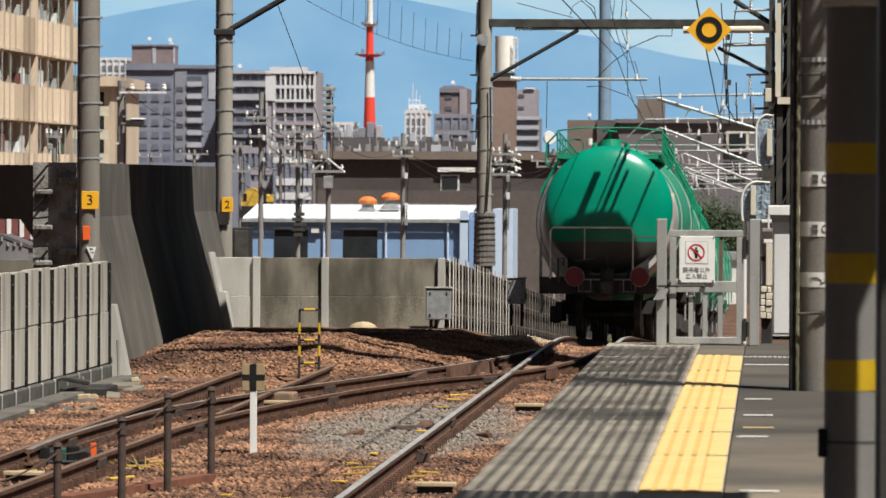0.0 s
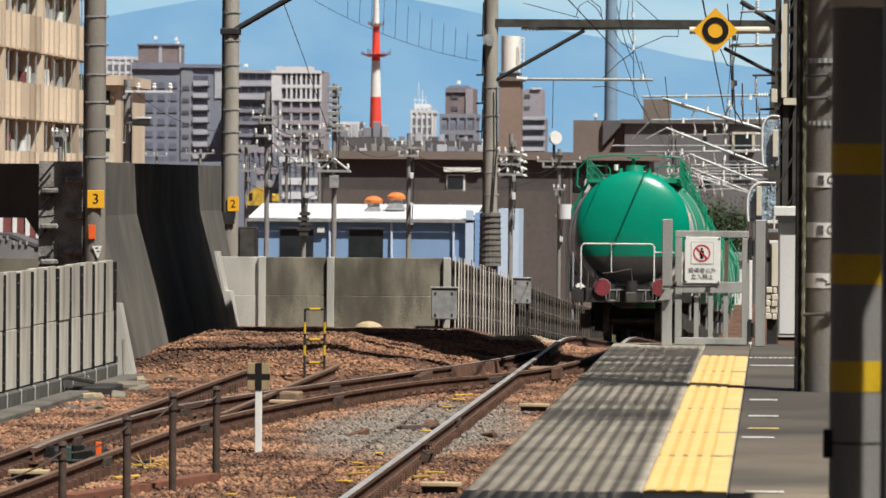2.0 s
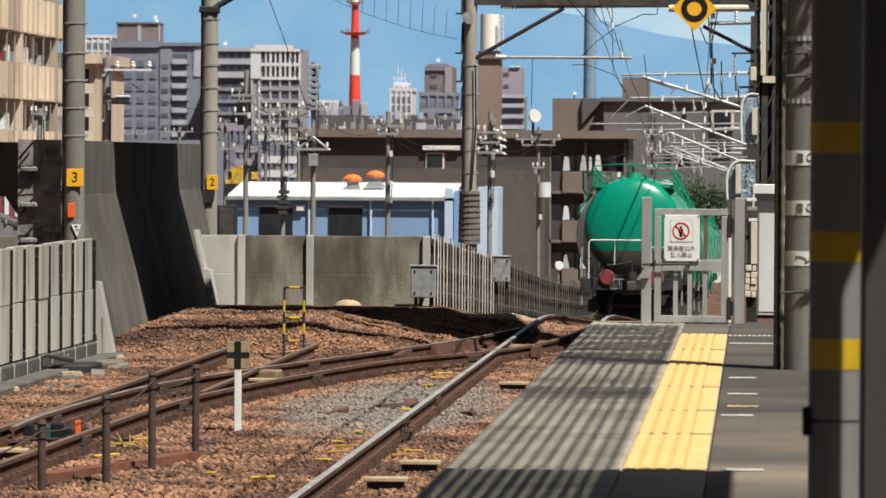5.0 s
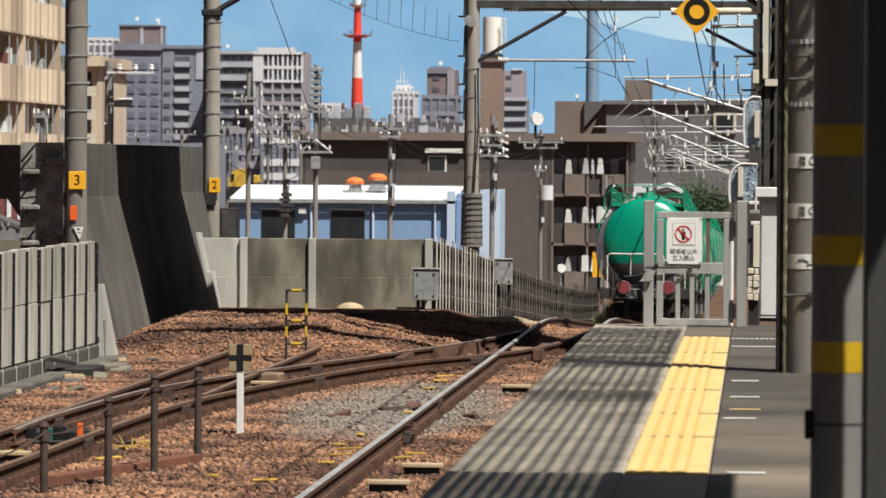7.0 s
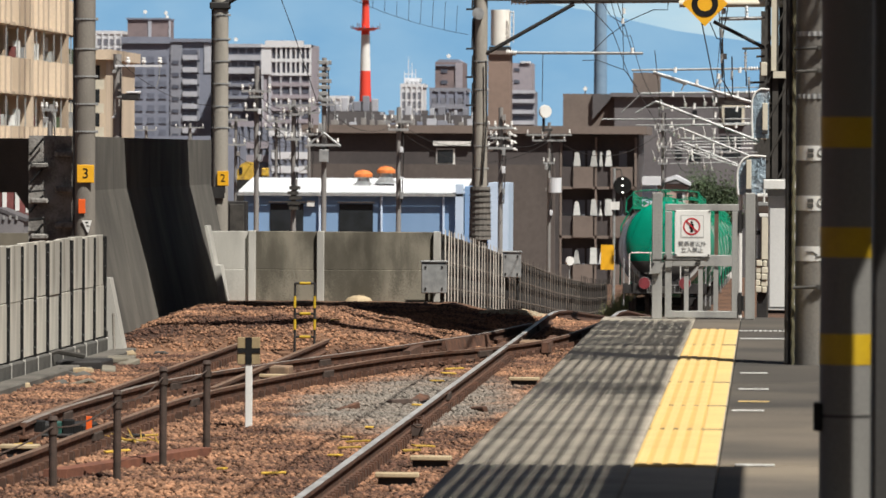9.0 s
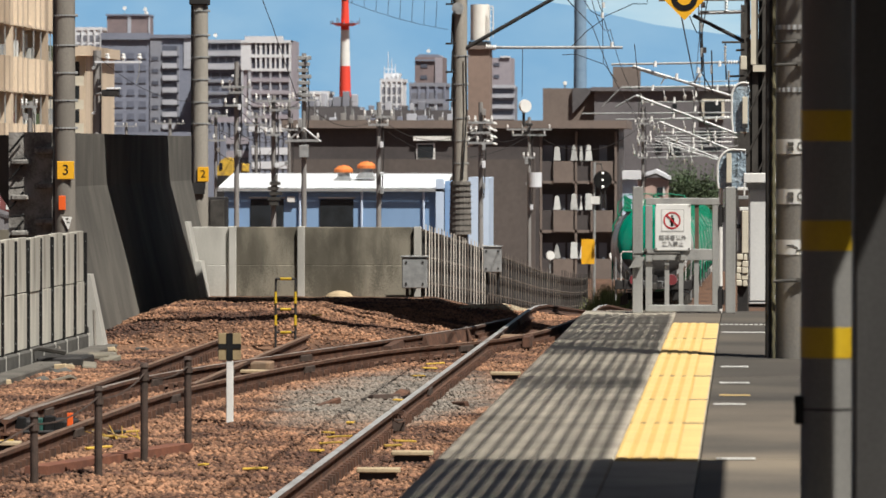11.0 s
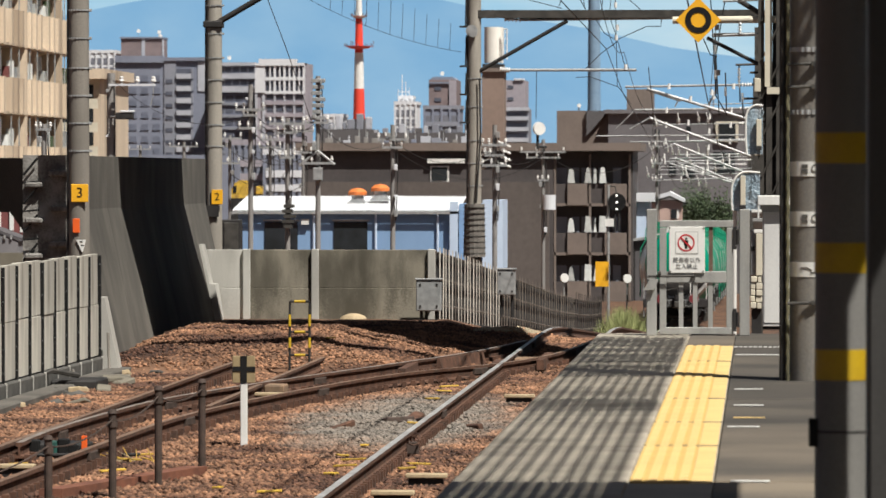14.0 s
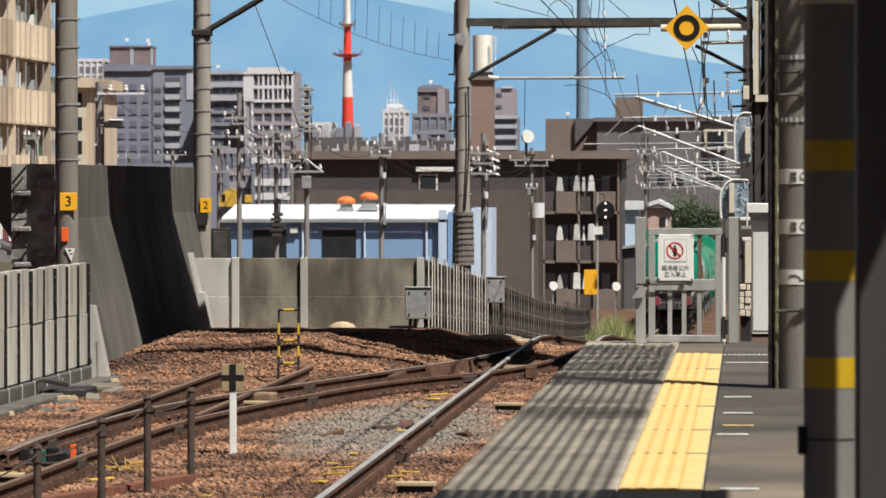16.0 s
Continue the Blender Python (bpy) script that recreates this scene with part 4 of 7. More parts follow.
# stop marker on its arm, dark lattice mast
D = 63
diamond = thing("stop_marker", ((-0.715), D, 3.265), "yellow diamond marker with a black ring on a steel arm", "railway sign")
s = 40 * D / 9600
part("board", prism(B(), [(-s, 0), (0, -s), (s, 0), (0, s)], -0.02, 0.0), SIGNYEL, diamond)
bm = B()
n = 32
for r0, r1 in ((0.58 * s, 0.33 * s),):
    a = [bm.verts.new((r0 * math.cos(2 * math.pi * k / n), -0.026, r0 * math.sin(2 * math.pi * k / n))) for k in range(n)]
    b = [bm.verts.new((r1 * math.cos(2 * math.pi * k / n), -0.026, r1 * math.sin(2 * math.pi * k / n))) for k in range(n)]
    for k in range(n):
        bm.faces.new((a[k], a[(k + 1) % n], b[(k + 1) % n], b[k]))
part("ring", bm, BLACK, diamond)
part("arm", rod(B(), (-0.3, 0.06, 0.0), (0.249 - (-0.715), 0.06, 0.01), 0.042, seg=14), CREAM, diamond, "cream painted pipe arm")
part("strut", rod(B(), (0.1, 0.1, 3.062 - 3.265), (0.000 - (-0.715), 0.1, 2.747 - 3.265), 0.022), DARK, diamond)
part("upper_strut", rod(B(), ((-0.427) - (-0.715), 0.1, 3.607 - 3.265), (0.033 - (-0.715), 0.1, 3.324 - 3.265), 0.03), DARK, diamond)

D = 63
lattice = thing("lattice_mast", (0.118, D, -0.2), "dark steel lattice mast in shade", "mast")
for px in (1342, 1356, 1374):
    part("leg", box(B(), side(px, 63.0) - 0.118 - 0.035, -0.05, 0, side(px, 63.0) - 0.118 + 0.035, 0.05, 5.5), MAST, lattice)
# Plates added behind the legs so the lattice looks closed and dark.
part("web", box(B(), 0.000 - 0.118, 0.06, 1.224 + 0.2, 0.407 - 0.118, 0.10, 2.786 + 0.2), DARK, lattice, "black plate added to fill the lattice")
part("web", box(B(), 0.144 - 0.118, 0.06, 2.786 + 0.2, 0.407 - 0.118, 0.10, 3.967 + 0.2), DARK, lattice, "black plate added to fill the lattice")
for k in range(8):
    z = 1.2 + 0.45 * k
    part("bracing", rod(B(), (-0.1, -0.06, z), (0.1, -0.06, z + 0.4), 0.012), MAST, lattice)
bm = B()
box(bm, 0.085 - 0.118 - 0.03, -0.1, 2.491 + 0.2, 0.085 - 0.118 + 0.03, -0.06, 3.574 + 0.2)
box(bm, 0.079 - 0.118, -0.12, 2.406 + 0.2, 0.230 - 0.118, -0.06, 2.484 + 0.2)
part("channel", bm, CREAM, lattice, "pale steel channel")
for py in (232, 262, 150):
    part("switch_box", box(B(), (-0.066) - 0.118, -0.1, height(py + 24, 63.0) + 0.2, 0.007 - 0.118, 0.0, height(py, 63.0) + 0.2, 0.006), CREAM, lattice, "small cream switch box")
bm = B()
for k in range(2):
    z = height(14 + 60 * k, 63.0) + 0.2
    rod(bm, (-0.55, 0, z), (-0.1, 0, z + 0.02), 0.014)
    insulator(bm, (-0.35, 0, z + 0.02), (-0.35, 0, z + 0.16), 0.03, 4)
part("insulator_arm", bm, STEEL, lattice)

# ---- platform end: gate, cabinet, pole, pillar ----
D = 49.9
GX = (-0.988)
gate = thing("platform_gate", (GX, D, 0.0), "grey metal platform-end gate with a no-entry notice", "gate")
def gx(px): return side(px, 49.9) - GX
part("gate_post", box(B(), gx(1140), -0.05, 0, gx(1158), 0.05, 1.162, 0.006), GATE, gate)
part("gate_post", box(B(), gx(1304), -0.05, 0, gx(1322), 0.05, 1.162, 0.006), GATE, gate)
gf = part("gate_frame", box(B(), gx(1163), -0.03, 0.996, gx(1293), 0.03, 1.058, 0.004), GATE, gate)
for a, b, c, d in ((1163, 414, 1175, 590), (1281, 414, 1293, 590), (1163, 602, 1293, 590), (1175, 511, 1281, 491)):
    part("frame_bar", box(B(), gx(min(a, c)), -0.03, min(height(b, 49.9), height(d, 49.9)), gx(max(a, c)), 0.03, max(height(b, 49.9), height(d, 49.9)), 0.004), GATE, gf)
for px in (1201, 1226, 1253):
    part("gate_bar", box(B(), gx(px - 4), -0.015, 0.076, gx(px + 4), 0.015, 0.486), GATE, gf)
part("gate_bar", box(B(), gx(1250), -0.015, 0.590, gx(1257), 0.015, 0.996), mat("brown_strip", (0.16, 0.10, 0.07), rough=0.8), gf)
sg = part("notice", box(B(), gx(1180), -0.05, 0.575, gx(1243), -0.035, 1.001, 0.004), WHITE, gate, "white no-entry notice with black writing")
part("symbol_border", box(B(), gx(1190.5), -0.0525, 0.749, gx(1231.5), -0.0505, 0.957), mat("notice_grey", (0.5, 0.5, 0.48), (0.46, 0.46, 0.44), bump=0), sg)
part("symbol_field", box(B(), gx(1192), -0.054, 0.757, gx(1230), -0.0525, 0.949), WHITE, sg)
cx, cz, n = gx(1210), 0.853, 40
bm = B()
a = [bm.verts.new((cx + 0.079 * math.cos(2 * math.pi * k / n), -0.057, cz + 0.079 * math.sin(2 * math.pi * k / n))) for k in range(n)]
b = [bm.verts.new((cx + 0.066 * math.cos(2 * math.pi * k / n), -0.057, cz + 0.066 * math.sin(2 * math.pi * k / n))) for k in range(n)]
for k in range(n):
    bm.faces.new((a[k], a[(k + 1) % n], b[(k + 1) % n], b[k]))
part("red_ring", bm, RED, sg)
bm = box(B(), -0.07, -0.001, -0.0065, 0.07, 0.001, 0.0065)
o = part("red_bar", bm, RED, sg, at=(cx, -0.0585, cz))
o.rotation_euler.y = radians(45)
bm = box(B(), -0.012, -0.001, -0.052, 0.012, 0.001, 0.022)
box(bm, -0.02, -0.001, -0.018, 0.02, 0.001, 0.022)
bmesh.ops.create_circle(bm, cap_ends=True, segments=12, radius=0.011, matrix=pose(0, -0.001, 0.038, 90))
part("symbol", bm, BLACK, sg, "plain black pictogram bars", at=(cx, -0.0562, cz))
INK = mat("printed_ink", (0.27, 0.27, 0.27), (0.23, 0.23, 0.23), bump=0)
writing("notice_text", "関係者以外", 0.051, sg, (gx(1211), -0.0525, 0.692), INK)
writing("notice_text", "立入禁止", 0.051, sg, (gx(1211), -0.0525, 0.635), INK)
for px, py in ((1181, 414), (1241, 414), (1182, 491), (1240, 491)):
    part("screw", rod(B(), (gx(px), -0.056, height(py, 49.9)), (gx(px), -0.05, height(py, 49.9)), 0.008), DARK, sg)
bm = rod(B(), (gx(1142), -0.075, 0.544), (gx(1225), -0.075, 0.549), 0.011)
rod(bm, (gx(1160), -0.08, 0.575), (gx(1166), -0.08, 0.575), 0.02)
box(bm, gx(1220), -0.08, 0.512, gx(1226), -0.03, 0.564)
part("bolt", bm, MAST, gate, "sliding latch bolt")
bm = prism(B(), [(gx(1134), 0.414), (gx(1154), 0.424), (gx(1162), 0.518), (gx(1146), 0.518)], -0.10, -0.052)
part("latch_cover", bm, GATE, gate)
for py in (430, 575):
    bm = box(B(), gx(1293), -0.045, height(py + 22, 49.9), gx(1299), 0.03, height(py - 18, 49.9))
    rod(bm, (gx(1301), -0.04, height(py + 14, 49.9)), (gx(1301), -0.04, height(py - 12, 49.9)), 0.014)
    part("hinge", bm, DARK, gate)

D = 52
cab = thing("equipment_cabinet", (0.108, D, 0.0), "pale grey steel cabinet with an overhanging top", "cabinet")
part("body", box(B(), 0.027 - 0.108, -0.15, 0.027, 0.25, 0.3, 1.121, 0.008), CABPAINT, cab)
part("top", box(B(), (-0.022) - 0.108, -0.245, 1.186, 0.3, 0.35, 1.278, 0.006), WHITE, cab)
part("neck", box(B(), 0.016 - 0.108, -0.15, 1.121, 0.28, 0.3, 1.186), STEEL, cab)
part("roof_lip", box(B(), (-0.022) - 0.108, -0.243, 1.06, (-0.005) - 0.108, 0.35, 1.186, 0.003), WHITE, cab)
part("door", box(B(), 0.040 - 0.108, -0.158, 0.06, 0.235, -0.149, 1.09, 0.004), CABPAINT, cab)
part("plinth", box(B(), 0.027 - 0.108, -0.13, 0.0, 0.24, 0.28, 0.027), DARK, cab)
stack = thing("stacked_boards", ((-0.034), 55, -1.3), "stack of cream blocks and brown boards behind the gate", "building blocks")
rng = random.Random(13)
for k in range(5):
    a = 556 - 11.5 * k
    w0, w1 = -0.065 + rng.uniform(0, 0.012), 0.06 - rng.uniform(0, 0.012)
    m = w0 + (w1 - w0) * rng.uniform(0.35, 0.65)
    part("block", box(B(), w0, -0.05 - rng.uniform(0, 0.02), height(a, 55) + 1.3, m - 0.004, 0.25, height(a - 10.4, 55) + 1.3, 0.006), CREAM, stack)
    part("block", box(B(), m + 0.004, -0.05 - rng.uniform(0, 0.02), height(a + 1, 55) + 1.3, w1, 0.25, height(a - 9.6, 55) + 1.3, 0.006), CREAM, stack)
part("backing", box(B(), -0.055, -0.03, height(557, 55) + 1.3, 0.055, 0.24, height(498, 55) + 1.3), POSTRUST, stack)
part("board", box(B(), -0.004, -0.05, height(498, 55) + 1.3, 0.06, 0.25, height(424, 55) + 1.3, 0.004), CREAM, stack)
part("board", box(B(), -0.014, -0.04, height(498, 55) + 1.3, -0.006, 0.25, height(426, 55) + 1.3, 0.002), POSTRUST, stack)
part("board", box(B(), -0.055, 0.0, height(497, 55) + 1.3, -0.016, 0.25, height(418, 55) + 1.3, 0.004), STEEL, stack)
part("strap", box(B(), -0.058, -0.012, height(455, 55) + 1.3, -0.02, 0.0, height(447, 55) + 1.3, 0.002), BLACK, stack)
for a, b, m in ((423, 417, WHITE), (416, 404, POSTRUST), (403, 397, STEEL), (396, 388, POSTRUST), (387, 382, WHITE)):
    part("board", box(B(), -0.055 + 0.0006 * (a - 380), -0.05, height(a, 55) + 1.3, 0.06, 0.25, height(b, 55) + 1.3, 0.003), m, stack)
part("stand", box(B(), -0.05, 0, 0.0, 0.05, 0.2, 0.125 + 1.3), DARK, stack)

D = 39.2
PPX = 0.397
ppole = thing("platform_pole", (PPX, D, 0.0), "dark grey concrete pole with white bands on the platform", "pole")
part("shaft", rod(B(), (0, 0, 0), (0, 0, 4.8), 0.185, 0.17, 28), mat("dark_pole", (0.24, 0.225, 0.20), (0.16, 0.15, 0.135), 0.8, scale=3, streak=5), ppole, smooth=True)
for py in (310, 398, 487):
    w = part("white_band", rod(B(), (0, 0, height(py + 13, 39.2)), (0, 0, height(py - 13, 39.2)), 0.187, seg=28), WHITE, ppole, smooth=True)
    if py < 450:
        for ang, glyph in ((246, ""), (268, "C")):
            a = radians(ang)
            z = height(py, 39.2)
            if glyph:
                o = writing("band_letter", glyph, 0.085, w, (0.1885 * math.cos(a), 0.1885 * math.sin(a), z), BLOCK, 0.8, (90, 0, ang + 90))
            else:
                bm = B()
                for dz in (-0.018, 0.018):
                    bmesh.ops.create_cube(bm, size=1, matrix=pose(0.187 * math.cos(a), 0.187 * math.sin(a), z + dz, 0, 0, ang) @ Matrix.Diagonal((0.006, 0.045, 0.028, 1)))
                part("marking_bar", bm, BLOCK, w)
    else:
        bm = B()
        for ang, dz, tilt, wd in ((244, 0.012, 0, 0.05), (256, 0.004, -30, 0.05), (268, -0.02, 12, 0.06), (278, -0.016, -8, 0.04)):
            a = radians(ang)
            bmesh.ops.create_cube(bm, size=1, matrix=pose(0.187 * math.cos(a), 0.187 * math.sin(a), height(py, 39.2) + dz, 0, 0, ang) @ pose(0, 0, 0, tilt) @ Matrix.Diagonal((0.006, wd, 0.010, 1)))
        part("marking_bar", bm, BLOCK, w)
for py in (100, 210):
    part("steel_band", bead_ring(0.180, height(py, 39.2), 0.034, 26), STEEL, ppole)
for py in (125, 165, 545):
    bm = rod(B(), (-0.2, -0.2, height(py + 2, 39.2)), (0.0, -0.2, height(py, 39.2)), 0.012)
    box(bm, -0.03, -0.22, height(py + 4, 39.2), 0.02, -0.16, height(py - 4, 39.2))
    part("clamp", bm, MAST, ppole)
part("conduit", rod(B(), (0.167 - PPX, -0.05, 0), (0.167 - PPX, -0.05, 4.8), 0.028), DARK, ppole, "dark cable conduit")
bm = B()
for k in range(120):
    a = 0.04 * k
    rod(bm, (0.200 - PPX + 0.004 * math.sin(k * 2.1), -0.1, a), (0.200 - PPX + 0.004 * math.sin(k * 2.1 + 2.1), -0.1, a + 0.043), 0.013, seg=6)
part("rope", bm, mat("old_rope", (0.16, 0.15, 0.09), (0.09, 0.085, 0.05), 0.9, fine=200), ppole, "yellowish twisted rope")

D = 20
pil = thing("roof_pillar", (0.300, D, 0.0), "dark grey round pillar with yellow warning bands, in roof shade", "pillar")
part("shaft", rod(B(), (0, 0, 0), (0, 0, 3.7), 0.098, 0.098, 28), mat("pillar_grey", (0.19, 0.187, 0.175), (0.15, 0.147, 0.14), 0.7, scale=3, streak=3), pil, smooth=True)
for a, b in ((682, 628), (493, 440), (300, 246)):
    part("yellow_band", rod(B(), (0, 0, height(a, 20.0)), (0, 0, height(b, 20.0)), 0.1, seg=28), BANDYEL, pil, smooth=True)
part("joint", rod(B(), (0, 0, 0.544), (0, 0, 0.552), 0.0995, seg=28), DARK, pil)
part("box", box(B(), -0.12, -0.05, 0.492, -0.088, 0.03, 0.596, 0.004), BLACK, pil, "small black box")
part("bracket", box(B(), -0.11, -0.1, 2.146, 0.2, 0.1, 2.183, 0.004), CREAM, pil)
col = thing("steel_column", (0.581, 18, 0.0), "dark steel column, deep shade in its colour", "column")
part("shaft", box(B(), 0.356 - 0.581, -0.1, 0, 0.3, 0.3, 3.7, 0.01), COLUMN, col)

# ---- small things on the ballast ----
def ladder_frame(x, y):
    t = thing("step_frame", (x, y, ground_z(x, y)), "yellow and black banded steel step frame on the ballast", "frame")
    w, h = 0.137, 1.0
    for s in (-1, 1):
        part("upright", rod(B(), (s * w, 0, 0), (s * w, 0.05, h), 0.017), DARK, t)
        for a, b in ((0.36, 0.5), (0.66, 0.82)):
            part("yellow_band", rod(B(), (s * w, 0, a), (s * w, 0.02, b), 0.02), BANDYEL, t)
    for z in (0.26, 0.58, 1.0):
        part("rung", rod(B(), (-w, 0.03, z), (w, 0.03, z), 0.016), DARK, t)
        part("yellow_band", rod(B(), (-0.07, 0.02, z), (0.08, 0.02, z), 0.02), BANDYEL, t)


ladder_frame((-6.341), 74.6)
D = 55
marker = thing("clearance_post", ((-5.242), D, -1.32), "white post with a tan board and black cross", "railway sign")
part("post", box(B(), -0.035, -0.03, 0, 0.035, 0.03, (-0.643) + 1.32, 0.005), WHITE, marker)
part("board", box(B(), -0.115, -0.03, (-0.643) + 1.32, 0.115, 0.0, (-0.368) + 1.32, 0.004), mat("tan_board", (0.36, 0.28, 0.15), (0.28, 0.21, 0.115), 0.8), marker)
bm = box(B(), -0.033, -0.037, (-0.643) + 1.32, 0.033, -0.031, (-0.368) + 1.32)
box(bm, -0.117, -0.0365, (-0.528) + 1.32, 0.117, -0.0315, (-0.477) + 1.32)
part("cross", bm, BLACK, marker)
for px, d, top in ((75, 45.0, 792), (190, 46.3, 745), (272, 47.9, 703), (350, 50.3, 690)):
    x, z = (px - 1340) * d / 9600, 1.5 - (top - 316) * d / 9600
    t = thing("rail_post", (x, d, -1.34), "short rusty iron fence post in the ballast", "post", "rusty posts")
    part("shaft", rod(B(), (0, 0, 0), (0, 0, z + 1.34), 0.034, seg=12), POSTRUST, t)
    part("cap", rod(B(), (0, 0, z + 1.34), (0, 0, z + 1.375), 0.045, 0.03, 12), POSTRUST, t)
    part("ring", rod(B(), (0, 0, z + 1.22), (0, 0, z + 1.27), 0.044, seg=12), POSTRUST, t)
tops = [(side(px, d), d, height(top + 12, d)) for px, d, top in ((75, 45.0, 792), (190, 46.3, 745), (272, 47.9, 703), (350, 50.3, 690))]
ropes = thing("post_rope", tops[0], "thin dark rope slung from post to post", "rope")
tops = [(-6.55, 43.6, -1.0)] + tops
for a, b in zip(tops, tops[1:]):
    part("rope", line(B(), [p - ropes.location for p in sag((a[0], a[1] - 0.04, a[2]), (b[0], b[1] - 0.04, b[2]), 0.07, 8)], 0.008, 5), POSTRUST, ropes)
chan = thing("steel_channel", (-5.75, 0, -1.375), "rust red steel channel lying on the ballast", "channel")
bm = B()
for y0, y1, x0, x1 in ((46.2, 49.9, -0.42, 0.45),):
    a = [bm.verts.new(p) for p in ((x0, y0, 0.0), (x0 + 0.2, y0, 0.0), (x0 + 0.2, y0, 0.16), (x0, y0, 0.16))]
    b = [bm.verts.new(p) for p in ((x1, y1, 0.0), (x1 + 0.2, y1, 0.0), (x1 + 0.2, y1, 0.16), (x1, y1, 0.16))]
    bm.faces.new(a)
    bm.faces.new(b[::-1])
    for k in range(4):
        bm.faces.new((a[k], b[k], b[(k + 1) % 4], a[(k + 1) % 4]))
bmesh.ops.recalc_face_normals(bm, faces=bm.faces)
part("web", bm, RUSTRED, chan)
machine = thing("point_machine", (-7.0, 52.8, -1.3), "dark point machine with an orange marker between rusty rails", "point machine")
part("case", box(B(), -0.25, -0.3, 0.0, 0.45, 0.3, 0.16, 0.02), DARK, machine)
part("motor", box(B(), 0.08, -0.42, 0.02, 0.18, -0.31, 0.19, 0.015), mat("teal_paint", (0.02, 0.085, 0.07), rough=0.6), machine, "small teal painted motor box")
for x, w, h in ((-0.16, 0.09, 0.15), (-0.04, 0.05, 0.20), (0.24, 0.06, 0.21), (0.33, 0.05, 0.16)):
    part("fitting", box(B(), x - w, -0.40, 0.0, x + w, -0.31, h, 0.015), BLACK, machine)
part("rod", rod(B(), (-0.3, -0.44, 0.05), (1.0, -0.46, 0.06), 0.018), DARK, machine)
part("marker", box(B(), 0.42, -0.42, 0.03, 0.475, -0.38, 0.24, 0.004), ORANGE, machine, "bright orange marker")
STRIP = mesh_of("yellow_strip", box(B(), -0.1, -0.045, 0, 0.1, 0.045, 0.018, 0.004), STRIPYEL)
rng = random.Random(4)
for px, py, w in ((620, 820, 1.0), (605, 832, 0.9), (580, 845, 0.5), (736, 828, 0.9), (715, 838, 0.7), (470, 878, 0.9), (378, 872, 0.3), (728, 755, 0.6), (780, 700, 0.8), (790, 690, 1.0), (640, 795, 0.3),
                  (220, 822, 1.0), (190, 842, 1.0), (40, 866, 0.7), (20, 830, 0.8), (250, 812, 0.6), (380, 700, 0.8), (580, 652, 0.6), (760, 712, 0.7), (600, 813, 0.5)):
    d = 9600 * 2.73 / (py - 316)
    x = (px - 1340) * d / 9600
    o = new("yellow_strip", STRIP)
    o.location, o.scale, o.rotation_euler.z = (x, d, ground_z(x, d) + 0.035), (w * 1.2, 1, 1), rng.uniform(-0.5, 0.5)
    o.rotation_euler.y = rng.uniform(-0.08, 0.08)
    tagged(o, "yellow painted marker strip on the ballast", "marker strip", "yellow strips")
PLANK = mesh_of("plank", box(B(), -0.185, -0.09, 0.05, 0.185, 0.09, 0.09, 0.008), WOOD)
FOOT = mesh_of("block", box(B(), -0.16, -0.06, -0.04, 0.15, 0.06, 0.05), DARK)
for px, py in ((750, 850), (915, 707), (690, 880), (15, 836), (470, 706)):
    d = 9600 * 2.72 / (py + 8 - 316)
    x = (px - 1340) * d / 9600
    t = thing("cable_cover", (x, d, ground_z(x, d) + 0.03), "pale plank lid on a dark cable block in the ballast", "cable cover", "cable covers")
    shared("plank", PLANK, t, (0, 0, 0), rng.uniform(-0.1, 0.1))
    shared("block", FOOT, t, (0, 0, 0))
jbox = thing("cable_duct_heap", (-8.7, 69.5, -1.3), "dark cable trough with bent pipes at the panel wall", "cable trough")
part("trough", box(B(), -0.35, -0.6, 0, 0.25, 0.6, 0.14, 0.02), DARK, jbox)
part("lid", box(B(), 0.05, 1.4, 0.03, 0.35, 2.3, 0.11, 0.02), CONC, jbox, "worn slab lid")
bm = line(B(), [(-0.45, -0.9, 0.0), (-0.45, -0.9, 0.22), (-0.3, -0.8, 0.27), (0.0, -0.5, 0.2)], 0.035)
part("pipe", bm, MAST, jbox)
rng = random.Random(21)
for k in range(16):
    x, y = rng.uniform(-8.9, -8.2), rng.uniform(63, 75)
    o = solid("rubble_piece", box(B(), -0.09, -0.14, 0, 0.09, 0.14, rng.uniform(0.03, 0.08), 0.015), rng.choice((CONC, BLOCK, CONC_GREY, WOOD)), (x, y, ground_z(x, y) - 0.01), "broken concrete piece at the panel wall", "rubble", group="rubble pieces")
    o.rotation_euler = (rng.uniform(-0.3, 0.3), rng.uniform(-0.3, 0.3), rng.uniform(0, 3))
for x, y, h in ((-8.98, 70.6, 0.26), (-9.0, 74.6, 0.62)):
    t = thing("cable_pipe", (x, y, -1.34), "grey bent cable pipe rising at the panel wall", "pipe", "cable pipes")
    part("pipe", line(B(), [(0.25, -0.3, 0.04), (0.06, -0.06, 0.06), (0.02, 0, 0.14), (0.0, 0.02, h)], 0.02, 8), POLE, t, smooth=True)
kerb = thing("wall_footing", (-8.95, 0, -1.36), "pale concrete footing along the panel wall", "footing", kind="structure")
part("footing", box(B(), -0.08, 56, 0, 0.22, 75.2, 0.15, 0.02), CONC_GREY, kerb)


